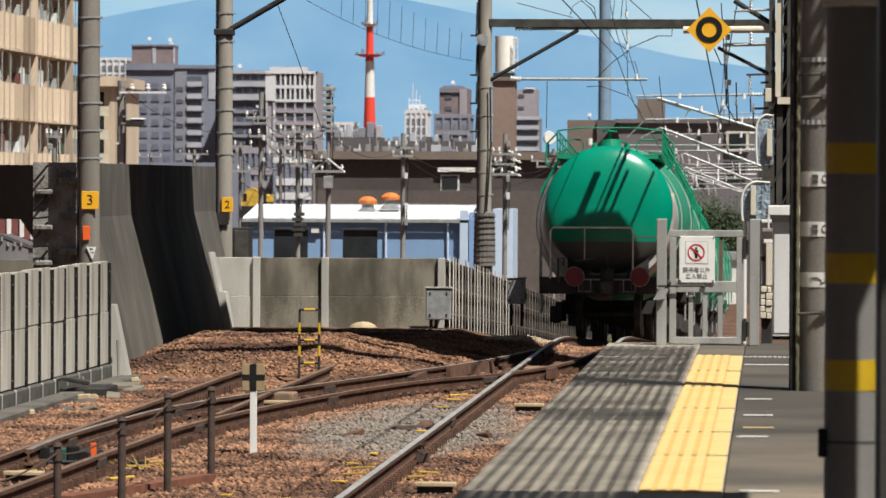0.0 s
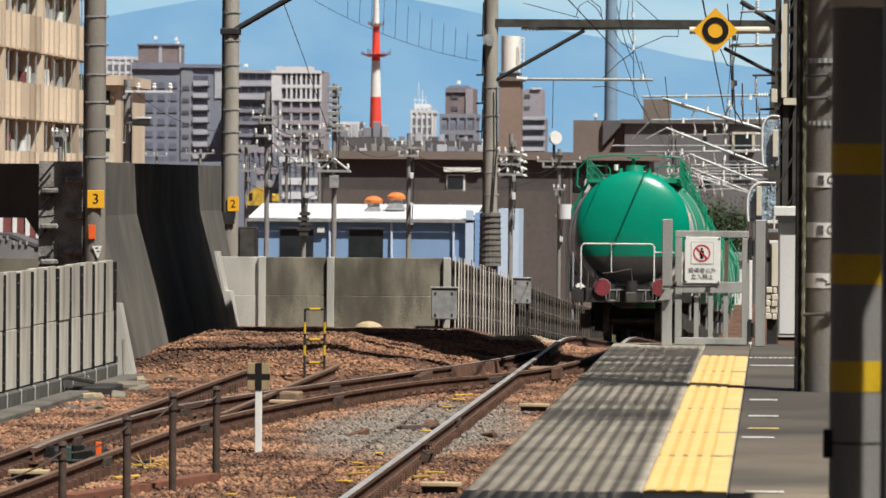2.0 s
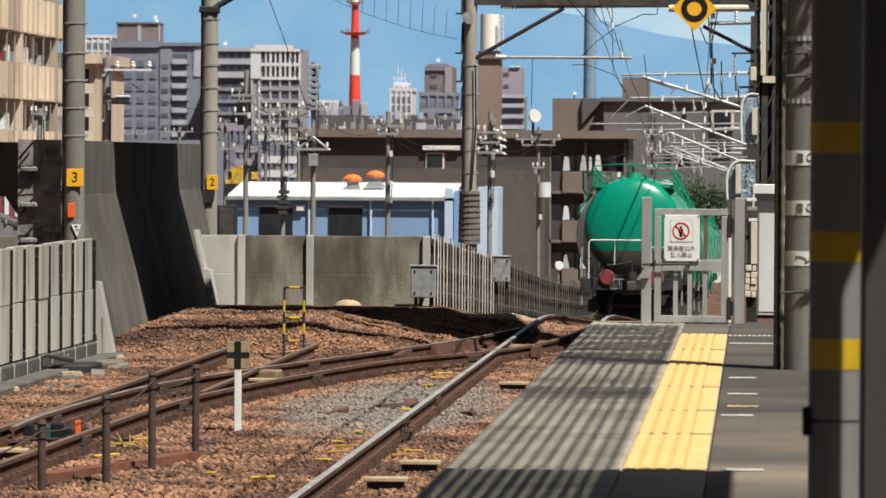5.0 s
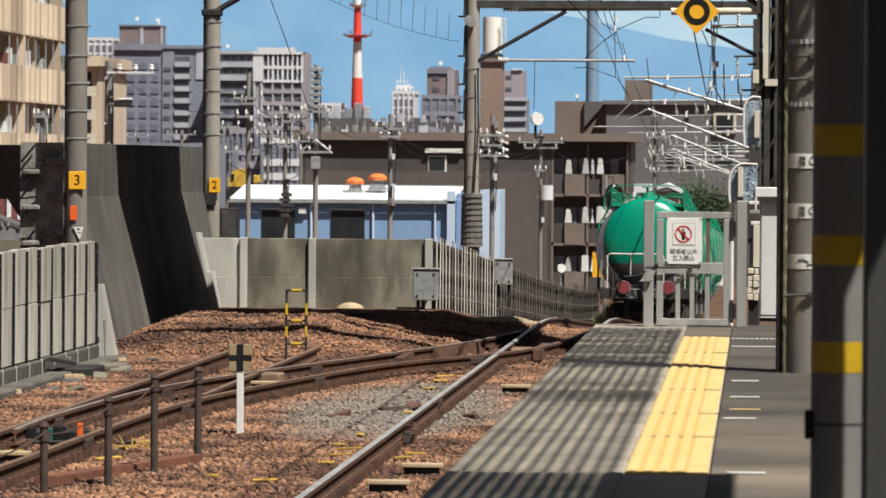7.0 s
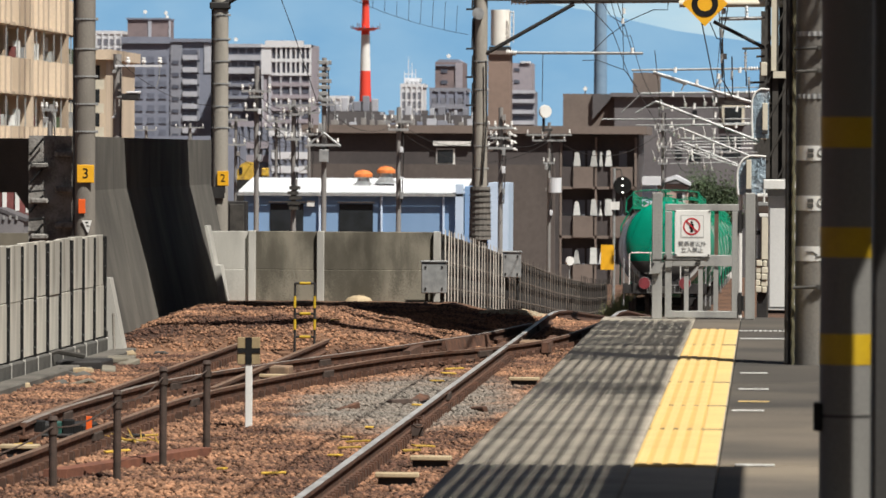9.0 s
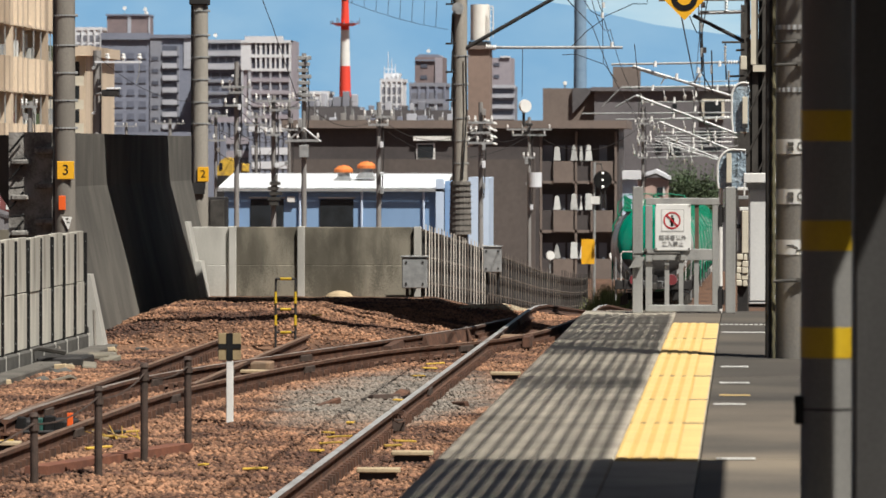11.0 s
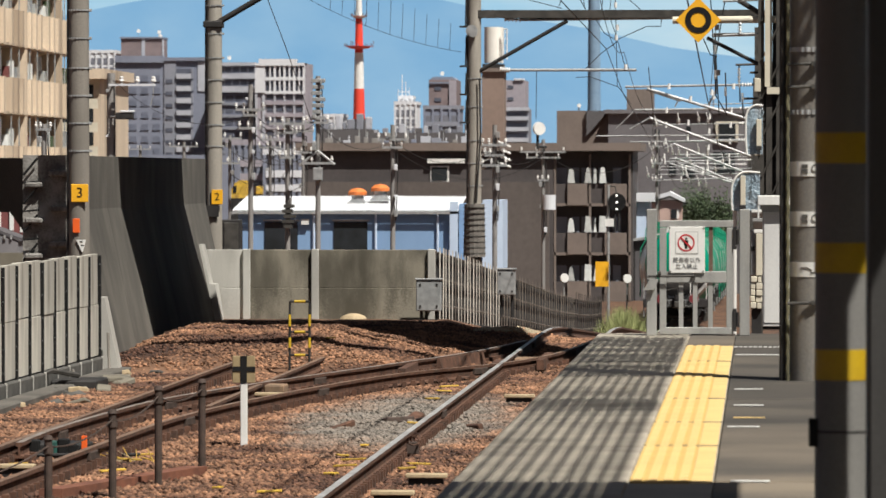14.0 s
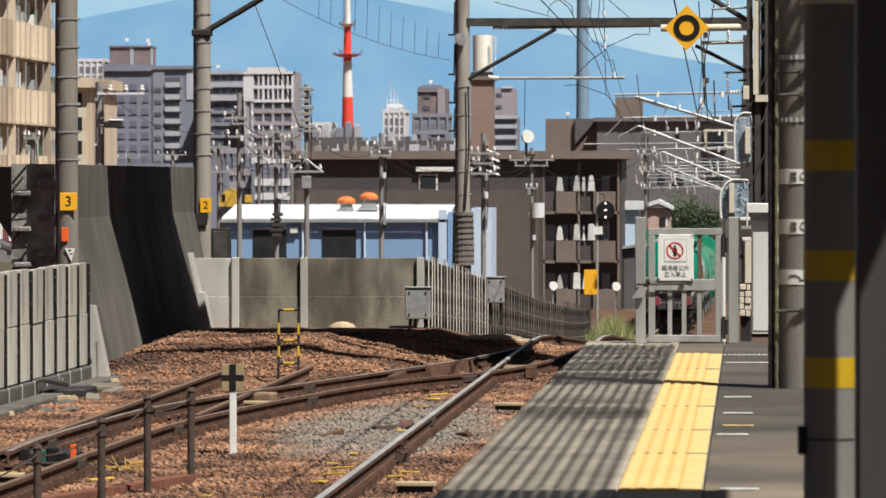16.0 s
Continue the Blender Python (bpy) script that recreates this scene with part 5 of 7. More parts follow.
rng = random.Random(6)
for x, y, w in ((-4.02, 60.3, 0.10), (-3.88, 60.6, 0.12), (-3.74, 60.2, 0.08), (-4.55, 59.0, 0.05), (-2.25, 62.5, 0.07), (-3.1, 58.9, 0.06)):
    o = solid("timber_scrap", box(B(), -w * 0.55, -0.22, -0.02, w * 0.55, 0.22, 0.05, 0.012), rng.choice((POSTRUST, RUST)), (x, y, ground_z(x, y) + 0.01), "broken brown timber scrap on grey gravel", "timber scrap", group="timber scraps")
    o.rotation_euler = (rng.uniform(-0.2, 0.2), rng.uniform(-0.4, 0.4), rng.uniform(-0.7, 0.7))
coil = thing("rail_bond", (-3.40, 52.6, -1.14), "coiled brown bond cable tied to the rail", "cable")
part("cable", line(B(), [(0.05 + 0.07 * math.cos(0.9 * k) * (1 - 0.03 * k), -0.3 + 0.04 * k, 0.04 + 0.05 * math.sin(0.9 * k)) for k in range(20)], 0.009, 6), RUST, coil, smooth=True)
part("tie", box(B(), -0.03, 0.0, -0.1, 0.09, 0.05, 0.02, 0.006), POSTRUST, coil)
straw = thing("straw_wisps", ((-5.985), 52, -1.30), "dry yellow straw wisps beside the rusty rail", "straw")
rng = random.Random(9)
for k in range(14):
    a, h = rng.uniform(-0.28, 0.28), rng.uniform(0.03, 0.16)
    part("wisp", rod(B(), (a, rng.uniform(-0.5, 0.5), 0), (a - rng.uniform(0.05, 0.25), rng.uniform(-0.5, 0.5), h), 0.009, 0.004, 5), STRIPYEL if k % 2 else WOOD, straw)
heap = solid("sand_heap", lathe(B(), [(0, 0.24), (0.05, 0.2), (0.09, 0.1), (0.1, 0.02)], 16, "Z"), WOOD, (-7.11, 94.82, -1.07), "small pale heap of sand at the wall", "sand heap")
# ---- tank wagon train ----
def make_wagon():
    """Tail end at y 0, rail tops at z 0."""
    t = thing("tank_wagon", (0, 98, -1.4), "green and grey bogie tank wagon with top railings", "tank wagon", "tank wagons")
    zc, r = 2.37, 1.19
    # end dish: green above, dark grey below
    prof = [(0.62, 0.02)] + [(0.62 + 0.36 * (1 - math.cos(a)), r * math.sin(a)) for a in [radians(9 * k) for k in range(1, 11)]]
    for far in (False, True):
        bm = lathe(B(), [(d - 0.62, q) for d, q in prof], 56)
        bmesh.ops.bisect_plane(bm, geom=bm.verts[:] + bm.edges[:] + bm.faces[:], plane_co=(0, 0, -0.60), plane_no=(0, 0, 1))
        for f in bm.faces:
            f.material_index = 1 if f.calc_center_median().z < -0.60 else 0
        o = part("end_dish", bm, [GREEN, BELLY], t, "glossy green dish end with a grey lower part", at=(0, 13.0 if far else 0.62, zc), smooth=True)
        if far:
            o.rotation_euler.z = math.pi
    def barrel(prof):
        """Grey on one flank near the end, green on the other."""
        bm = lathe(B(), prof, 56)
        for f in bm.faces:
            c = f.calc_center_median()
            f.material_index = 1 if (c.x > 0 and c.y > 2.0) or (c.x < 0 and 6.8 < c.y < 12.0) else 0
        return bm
    prof = [(0.98, r), (1.0, r + 0.012), (2.0, r + 0.094), (4.4, r + 0.29), (6.8, r + 0.29), (9.2, r + 0.29), (12.0, r + 0.064), (12.62, r + 0.012), (12.64, r)]
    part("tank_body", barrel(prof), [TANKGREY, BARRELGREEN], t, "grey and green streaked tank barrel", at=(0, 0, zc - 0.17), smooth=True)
    for y in (2.6, 4.4, 6.8, 9.2, 11.0):
        rr = r + 0.012 + 0.278 * min(1, max(0, (min(y, 13.6 - y) - 1.0) / 3.4)) + 0.012
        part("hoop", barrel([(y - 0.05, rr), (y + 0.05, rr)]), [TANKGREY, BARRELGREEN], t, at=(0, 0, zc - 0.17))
    # underframe
    part("underframe", box(B(), -0.35, 0.4, 0.85, 0.35, 13.2, 1.15), DARK, t)
    for y in (0.3, 13.05):
        part("end_beam", box(B(), -1.25, y, 0.80, 1.25, y + 0.2, 1.08, 0.01), DARK, t)
        part("end_deck", box(B(), -1.25, y + 0.02, 1.08, 1.25, y + (0.7 if y < 1 else -0.5), 1.11), DARK, t)
    part("coupler", box(B(), -0.12, -0.02, 0.78, 0.12, 0.5, 1.02, 0.03), MAST, t, "dark coupler head")
    part("coupler_pocket", rod(B(), (0, 0.2, 0.98), (0, 0.2, 1.25), 0.13, seg=14), DARK, t)
    for s in (-1, 1):
        part("saddle", box(B(), s * 0.55 - 0.2, 0.9, 1.05, s * 0.55 + 0.2, 1.4, 1.55), DARK, t)
        part("tail_disc", rod(B(), (s * 0.6, 0.24, 1.115), (s * 0.6, 0.27, 1.115), 0.172, seg=24), DISC, t, "faded red round tail marker")
        part("steam_pipe", line(B(), [(s * 0.25, 0.2, 1.0), (s * 0.25, 0.1, 0.82), (s * 0.45, 0.12, 0.8), (s * 0.45, 0.2, 1.02)], 0.016), MAST, t)
        part("disc_rim", rod(B(), (s * 0.6, 0.255, 1.115), (s * 0.6, 0.285, 1.115), 0.183, seg=24), STEEL, t)
        part("end_rung", line(B(), [(s * 0.30, 0.28, 1.06), (s * 0.30, 0.26, 0.84), (s * 0.52, 0.26, 0.84), (s * 0.52, 0.28, 1.06)], 0.012, 6), STEEL, t)
        part("end_strip", box(B(), min(s * 0.12, s * 0.45), 0.285, 1.05, max(s * 0.12, s * 0.45), 0.299, 1.075), STEEL, t)
    # white end handrail
    pts = [(-1.05, 0.32, 1.05), (-1.05, 0.32, 1.96), (-1.0, 0.32, 2.02), (0.42, 0.32, 2.02), (0.47, 0.32, 1.96), (0.47, 0.32, 1.05)]
    part("handrail", line(B(), pts, 0.016, 8), WHITE, t, "white painted end handrail")
    part("handrail", line(B(), [(-0.42, 0.32, 2.02), (-0.42, 0.32, 1.42)], 0.012, 8), WHITE, t)
    part("handrail", line(B(), [(0.47, 0.32, 1.85), (1.05, 0.32, 1.85), (1.05, 0.32, 1.05)], 0.014, 8), WHITE, t)
    part("brake_handle", line(B(), [(-0.6, 0.25, 1.4), (-0.35, 0.22, 1.42), (0.0, 0.22, 1.5), (0.02, 0.22, 1.2)], 0.02, 8), MAST, t)
    part("lamp_bracket", line(B(), [(-0.9, 0.22, 1.0), (-0.9, 0.22, 1.45), (-0.8, 0.22, 1.45), (-0.8, 0.22, 1.32)], 0.018, 6), MAST, t)
    for s in (-1, 1):
        part("step_iron", line(B(), [(s * 1.22, 0.4, 1.85), (s * 1.22, 0.4, 0.45), (s * 1.22, 0.75, 0.45), (s * 1.22, 0.75, 1.1)], 0.022, 6), STEEL, t)
    # bogies
    for y in (2.2, 11.4):
        bg = part("bogie", box(B(), -0.9, y - 0.35, 0.45, 0.9, y + 0.35, 0.7), DARK, t)
        for s in (-1, 1):
            part("side_frame", prism(B(), [(s * 0.98, 0.32), (s * 0.86, 0.32), (s * 0.86, 0.66), (s * 0.98, 0.66)], y - 1.25, y + 1.25), DARK, bg)
            for w in (-0.85, 0.85):
                part("axle_box", box(B(), s * 1.02 - 0.07, y + w - 0.14, 0.28, s * 1.02 + 0.07, y + w + 0.14, 0.58), MAST, bg)
        for w in (-0.85, 0.85):
            bm = B()
            for s in (-1, 1):
                rod(bm, (s * 0.48, y + w, 0.43), (s * 0.60, y + w, 0.43), 0.43, seg=28)
            rod(bm, (-0.6, y + w, 0.43), (0.6, y + w, 0.43), 0.07)
            part("wheelset", bm, MAST, t, "dark worn wheelset")
    # walkway, dome and railings
    for s in (-1, 1):
        part("walkway", box(B(), min(s * 0.55, s * 0.98), 1.6, 3.34, max(s * 0.55, s * 0.98), 12.0, 3.38), RAILGREEN, t)
        part("railing_plate", box(B(), s * 0.98 - 0.012, 1.52, 3.36, s * 0.98 + 0.012, 1.7, 3.86), RAILGREEN, t)
        for z in (3.54, 3.70, 3.86):
            part("rail_bar", rod(B(), (s * 0.98, 1.6, z), (s * 0.98, 12.0, z), 0.016, seg=6), RAILGREEN, t)
        for y in [1.6 + 1.3 * k for k in range(9)]:
            part("railing_post", rod(B(), (s * 0.98, y, 3.34), (s * 0.98, y, 3.86), 0.016, seg=6), RAILGREEN, t)
        part("end_hoop", line(B(), [(s * 0.5, 1.62, 3.4), (s * 0.5, 1.62, 3.62), (s * 0.56, 1.62, 3.69), (s * 0.98, 1.62, 3.69)], 0.015), RAILGREEN, t)
        part("side_hoop", line(B(), [(s * 0.98, 1.65, 3.82), (s * 1.18, 1.7, 3.62), (s * 1.2, 1.7, 3.28), (s * 1.06, 1.7, 3.15)], 0.02), RAILGREEN, t)
        for y in (6.0, 6.5):
            part("ladder_side", line(B(), [(s * 1.0, y, 3.7), (s * 1.46, y, 2.9), (s * 1.48, y, 1.1)], 0.02), RAILGREEN, t)
        for k in range(7):
            part("ladder_rung", rod(B(), (s * 1.475, 6.0, 1.3 + 0.26 * k), (s * 1.475, 6.5, 1.3 + 0.26 * k), 0.014, seg=6), RAILGREEN, t)
    part("end_bar", line(B(), [(-0.98, 1.6, 3.86), (-0.5, 1.5, 3.91), (0.5, 1.5, 3.91), (0.98, 1.6, 3.86)], 0.015), RAILGREEN, t)
    part("end_bar", rod(B(), (-0.98, 12.0, 3.86), (0.98, 12.0, 3.86), 0.016, seg=6), RAILGREEN, t)
    part("end_platform", box(B(), -0.98, 1.6, 3.38, 0.98, 2.1, 3.42), RAILGREEN, t)
    for y in (2.1, 6.8, 11.4):
        dome = part("valve_dome", rod(B(), (0, y, 3.40), (0, y, 3.72), 0.24, 0.17, 16), RAILGREEN, t)
        part("hand_wheel", rod(B(), (-0.02, y - 0.02, 3.86), (-0.02, y - 0.02, 3.89), 0.14, seg=14), RAILGREEN, dome)
        part("spindle", rod(B(), (-0.02, y - 0.02, 3.72), (-0.02, y - 0.02, 3.86), 0.035, seg=8), RAILGREEN, dome)
        for s in (-1, 1):
            part("valve", rod(B(), (s * 0.3, y, 3.4), (s * 0.3, y, 3.66), 0.07, 0.05, 10), RAILGREEN, dome)
    part("vent_cap", rod(B(), (-0.38, 1.75, 3.6), (-0.38, 1.75, 3.72), 0.05, seg=10), WHITE, t)
    part("plate", box(B(), 1.15, 1.5, 2.3, 1.2, 2.1, 2.7), CREAM, t, "small cream marking plate")
    return t


WAGONS = [make_wagon()]
for k in range(1, 9):
    WAGONS.append(copy_thing(WAGONS[0], pose(-2.987, 98 + 13.57 * k, -1.5)))

# ---- houses and town ----
def house_blue():
    d = 170
    t = thing("blue_workshop", ((-13.104), d, -5.6), "long blue workshop with a white corrugated roof", "building")
    ox, oz = (-13.104), -5.6
    def X(v): return (v - 1340) * d / 9600 - ox
    def Zz(v): return 1.5 - (v - 316) * d / 9600 - oz
    part("wall", box(B(), X(415), 0, 0, X(800), 5, Zz(386)), BLUEWALL, t)
    bm = B()
    w = (X(806) - X(404)) / 192
    front = [bm.verts.new((X(404) + w * k, -0.20, Zz(386) + 0.08 * (k % 2))) for k in range(193)]
    back = [bm.verts.new((X(404) + w * k, 4.8, Zz(362) + 0.07 * (k % 2))) for k in range(193)]
    for k in range(192):
        bm.faces.new((front[k], front[k + 1], back[k + 1], back[k]))
    part("roof", bm, ROOFWHITE, t, "white corrugated roof sheets")
    part("side_panel", box(B(), X(850), -0.2, 0, X(886), 3, Zz(365)), PALEBLUE, t)
    part("gable", box(B(), X(792), -0.25, 0, X(806), 0.0, Zz(368)), PALEBLUE, t)
    part("annex", box(B(), X(806), 0.5, 0, X(850), 4, Zz(372)), BLUEWALL, t)
    for a, b in ((462, 521), (585, 645)):
        w = part("window", box(B(), X(a), -0.04, Zz(470), X(b), 0.02, Zz(404)), GLASS, t, "dark open doorway")
        part("frame", box(B(), X(a) - 0.05, -0.06, Zz(403), X(b) + 0.05, -0.045, Zz(400)), STEEL, w)
    part("sign_lamp", box(B(), X(528), -0.15, Zz(409), X(541), 0, Zz(399)), WHITE, t)
    part("gutter", box(B(), X(404), -0.25, Zz(390), X(806), -0.19, Zz(385)), STEEL, t)
    for px, py in ((617, 352), (658, 345)):
        part("vent_flashing", prism(B(), [(X(px - 19), Zz(py + 22)), (X(px + 17), Zz(py + 22)), (X(px + 9), Zz(py + 12)), (X(px - 9), Zz(py + 12))], 2.1, 2.9), STEEL, t)
        v = part("roof_vent", rod(B(), (X(px), 2.5, Zz(py + 14)), (X(px), 2.5, Zz(py + 4)), 0.2, seg=14), STEEL, t)
        part("vent_hood", lathe(B(), [(0, 0.29), (0.1, 0.30), (0.2, 0.18), (0.23, 0.02)], 20, "Z"), mat("orange_hood", (0.75, 0.22, 0.05), (0.62, 0.17, 0.04), 0.6), v, at=(X(px), 2.5, Zz(py + 5)))
    for k in range(4):
        part("drain_pipe", rod(B(), (X(440 + 110 * k), -0.08, 0), (X(440 + 110 * k), -0.08, Zz(388)), 0.04), PALEBLUE, t)


house_blue()
d = 178
hood = thing("yellow_machine", (side(419, d), d, -5.6), "yellow rounded machine hood behind the workshop roof", "machine")
part("hood", prism(B(), [(side(u, d) - hood.location.x, height(v, d) + 5.6) for u, v in ((404, 362), (405, 346), (411, 335), (420, 330), (430, 331), (432, 362))], -0.4, 0.4), STRIPYEL, hood)
part("window", box(B(), side(408, d) - hood.location.x, -0.42, height(352, d) + 5.6, side(414, d) - hood.location.x, -0.401, height(340, d) + 5.6), GLASS, hood)
part("body", box(B(), side(404, d) - hood.location.x, -0.4, 0, side(432, d) - hood.location.x, 0.4, height(362, d) + 5.6), DARK, hood)
part("lamp_box", box(B(), side(447, d) - hood.location.x, -0.3, height(356, d) + 5.6, side(459, d) - hood.location.x, 0.2, height(341, d) + 5.6, 0.03), STRIPYEL, hood)
part("arm", box(B(), side(432, d) - hood.location.x, -0.1, height(358, d) + 5.6, side(448, d) - hood.location.x, 0.1, height(354, d) + 5.6), DARK, hood)


def block(name, label, d, px0, px1, py_top, depth, material, floor=-8.0):
    t = thing(name, ((px0 + px1) / 2 * d / 9600 - 1340 * d / 9600, d, floor), label, "building", "town buildings")
    w, h = (px1 - px0) * d / 9600, 1.5 - (py_top - 316) * d / 9600 - floor
    part("wall", box(B(), -w / 2, 0, 0, w / 2, depth, h), material, t)
    return t, w, h


def lx(t, px, d): return (px - 1340) * d / 9600 - t.location.x


def lz(t, py, d): return 1.5 - (py - 316) * d / 9600 - t.location.z


def pane(parent, t, d, a, b, top, low, material=None, name="window", proud=0.06, inset=0.0):
    return part(name, box(B(), lx(t, a, d), -proud, lz(t, low, d), lx(t, b, d), 0.02 - inset, lz(t, top, d)), material or GLASS, parent)


# dark apartment house with balconies
d = 310
t, w, h = block("brown_apartment_house", "dark brown tiled apartment house with stacked balconies", d, 528, 975, 278, 14, BROWN)
part("roof_slab", box(B(), -w / 2 - 0.3, -0.5, h, lx(t, 1130, d), 14, lz(t, 264, d)), BROWN2, t)
pane(t, t, d, 757, 790, 305, 333, WHITE, "window_frame", 0.1)
pane(t, t, d, 759, 787, 307, 331, GLASS, "window", 0.14)
pane(t, t, d, 752, 818, 292, 300, WHITE, "ledge", 0.3)
pane(t, t, d, 752, 818, 338, 346, BROWN2, "ledge", 0.3)
# Paler brown paints the wall as lit below the eave's shadow.
part("lit_wall_band", box(B(), lx(t, 528, d), -0.35, 0, lx(t, 968, d), -0.01, lz(t, 333, d)), mat("lit_brown_render", (0.115, 0.097, 0.088), (0.085, 0.072, 0.066), 0.85, scale=0.4, streak=3, fine=4), t, "paler wall band, lit below the eave shade")
part("core", box(B(), lx(t, 975, d), 0.75, 0, lx(t, 1115, d), 14, h), BROWN, t)
for py in (284, 371, 457, 543):
    part("balcony_floor", box(B(), lx(t, 975, d), 0, lz(t, py + 92, d), lx(t, 1112, d), 2.3, lz(t, py + 87, d)), BROWN2, t)
    for a, b, m in ((975, 1000, BROWN), (1000, 1035, BROWN2), (1035, 1066, BROWN), (1066, 1105, BROWN2)):
        part("balcony_front", box(B(), lx(t, a, d), -0.1 if m is BROWN2 else 0.1, lz(t, py + 90, d), lx(t, b, d), 0.15, lz(t, py + 52, d)), m, t)
    for a, b in ((980, 998), (1006, 1020), (1024, 1036), (1040, 1050), (1054, 1064), (1080, 1094)):
        win = part("window", box(B(), lx(t, a, d), 0.66, lz(t, py + 84, d), lx(t, b, d), 0.8, lz(t, py + 24, d)), FARGLASS, t)
    for k, a in enumerate((1000, 1030, 1046, 1056)):
        b, top, low = a + (13 if k != 2 else 6), py + (22 if k % 2 else 26), py + 51
        q = (2.5, 4.0, 1.0, 3.0)[(k + py) % 4]
        part("laundry", prism(B(), [(lx(t, a, d), lz(t, low, d)), (lx(t, b, d), lz(t, low, d)), (lx(t, b - q, d), lz(t, top + q, d)), (lx(t, (a + b) / 2, d), lz(t, top, d)), (lx(t, a + q, d), lz(t, top + q * 0.5, d))], -0.05, 0.0), CLOTH, t)
    for a in (976, 1038, 1108):
        part("divider", box(B(), lx(t, a, d), 0.0, lz(t, py + 88, d), lx(t, a, d) + 0.12, 1.3, lz(t, py, d)), BROWN2, t)
# grey apartment block behind
d = 420
t, w, h = block("grey_apartment_block", "dark grey tiled apartment block with a roof house", d, 1072, 1352, 212, 16, FARGREY)
part("roof_slab", box(B(), -w / 2 - 0.3, -0.4, h, w / 2, 16, h + 0.3), FARGREY, t)
part("roof_house", box(B(), lx(t, 1103, d), 3, h, lx(t, 1150, d), 9, lz(t, 168, d)), BROWN2, t)
pane(t, t, d, 1262, 1302, 226, 262, CREAM, "window_frame", 0.3)
pane(t, t, d, 1267, 1297, 230, 258, GLASS, "window", 0.35)
for a, b, c, e in ((1155, 1163, 240, 256), (1210, 1218, 235, 252), (1180, 1192, 300, 322), (1258, 1296, 280, 318), (1205, 1225, 300, 325)):
    pane(t, t, d, a, b, c, e)
t, w, h = block("brown_tower_block", "plain brown tiled block with a slanted roof edge", d + 5, 981, 1075, 207, 12, BROWN2)
part("lean_to", prism(B(), [(lx(t, 1030, d), h), (lx(t, 1070, d), h), (lx(t, 1030, d), h - 2.0)], -0.4, -0.02), GREYBLD, t)
# water tower building
d = 520
t, w, h = block("water_tank_tower", "brown stair tower with a cream water tank on top", d, 848, 887, 138, 5, mat("tower_tan", (0.27, 0.20, 0.165), (0.22, 0.165, 0.135), 0.8, scale=0.2, fine=2))
part("ledge", box(B(), -w / 2 - 0.3, -0.3, h, w / 2 + 0.3, 5, h + 0.35), BROWN2, t)
part("tank", rod(B(), (0, 2, lz(t, 122, d)), (0, 2, lz(t, 58, d)), 0.92, seg=32), mat("cream_tank_plastic", (0.86, 0.85, 0.79), (0.80, 0.785, 0.72), 0.5, scale=0.8, bump=0), t, "cream cylindrical water tank", smooth=True)
bm = B()
for x in (0.98, 1.32):
    rod(bm, (x, 0.9, lz(t, 116, d)), (x, 0.9, lz(t, 62, d)), 0.06)
for k in range(5):
    rod(bm, (0.98, 0.9, lz(t, 112 - 11 * k, d)), (1.32, 0.9, lz(t, 112 - 11 * k, d)), 0.03)
rod(bm, (0.98, 0.9, lz(t, 62, d)), (1.32, 0.9, lz(t, 62, d)), 0.06)
part("ladder", bm, WHITE, t)
part("pipework", box(B(), -1.0, 0.2, h + 0.35, 1.0, 3.5, lz(t, 124, d)), DARK, t)


def tower_block(label, d, px0, px1, top, depth, wall_m, floors, columns, band_m, win_top, row_px, sides=0):
    t, w, h = block("tower_block", label, d, px0, px1, top, depth, wall_m)
    part("parapet", box(B(), -w / 2 - 0.3, -0.3, h, w / 2 + 0.3, depth, h + 0.9), band_m, t)
    cw = w / columns
    for f in range(floors):
        z1 = h - win_top - f * row_px * d / 9600
        if band_m is not wall_m:
            part("balcony", box(B(), -w / 2 + 0.2, -0.45, z1 - 2.6, w / 2 - 0.2, -0.3, z1 - 1.5), band_m, t)
        for c in range(columns):
            x = -w / 2 + cw * (c + 0.5)
            part("window", box(B(), x - cw * 0.32, -0.1, z1 - 1.9, x + cw * 0.32, 0.05, z1), FARGLASS, t)
    for c in range(columns + 1):
        x = -w / 2 + cw * c
        part("pier", box(B(), x - 0.25, -0.35, h - win_top - floors * row_px * d / 9600, x + 0.25, 0, h), wall_m, t)
    return t, w, h


def panels(t, d, rects, material, proud, name, deep=0.3):
    """Boxes on a facade, each fitted to columns and rows of the camera's view (u0, u1, v0, v1)."""
    for a, b, c, e in rects:
        part(name, box(B(), lx(t, a, d), -proud, lz(t, e, d), lx(t, b, d), deep - proud, lz(t, c, d)), material, t)


# Tower colours with distance haze mixed in.
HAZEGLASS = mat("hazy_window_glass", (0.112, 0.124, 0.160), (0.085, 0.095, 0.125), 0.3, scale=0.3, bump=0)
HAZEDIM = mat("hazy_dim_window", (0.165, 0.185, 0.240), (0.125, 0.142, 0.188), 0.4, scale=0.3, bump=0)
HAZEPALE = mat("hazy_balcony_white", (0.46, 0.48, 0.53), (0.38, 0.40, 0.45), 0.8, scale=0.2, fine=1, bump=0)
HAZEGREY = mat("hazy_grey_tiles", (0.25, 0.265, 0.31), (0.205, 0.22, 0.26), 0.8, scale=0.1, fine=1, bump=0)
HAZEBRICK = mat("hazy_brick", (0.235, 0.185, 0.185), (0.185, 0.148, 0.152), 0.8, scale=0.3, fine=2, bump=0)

d = 1280
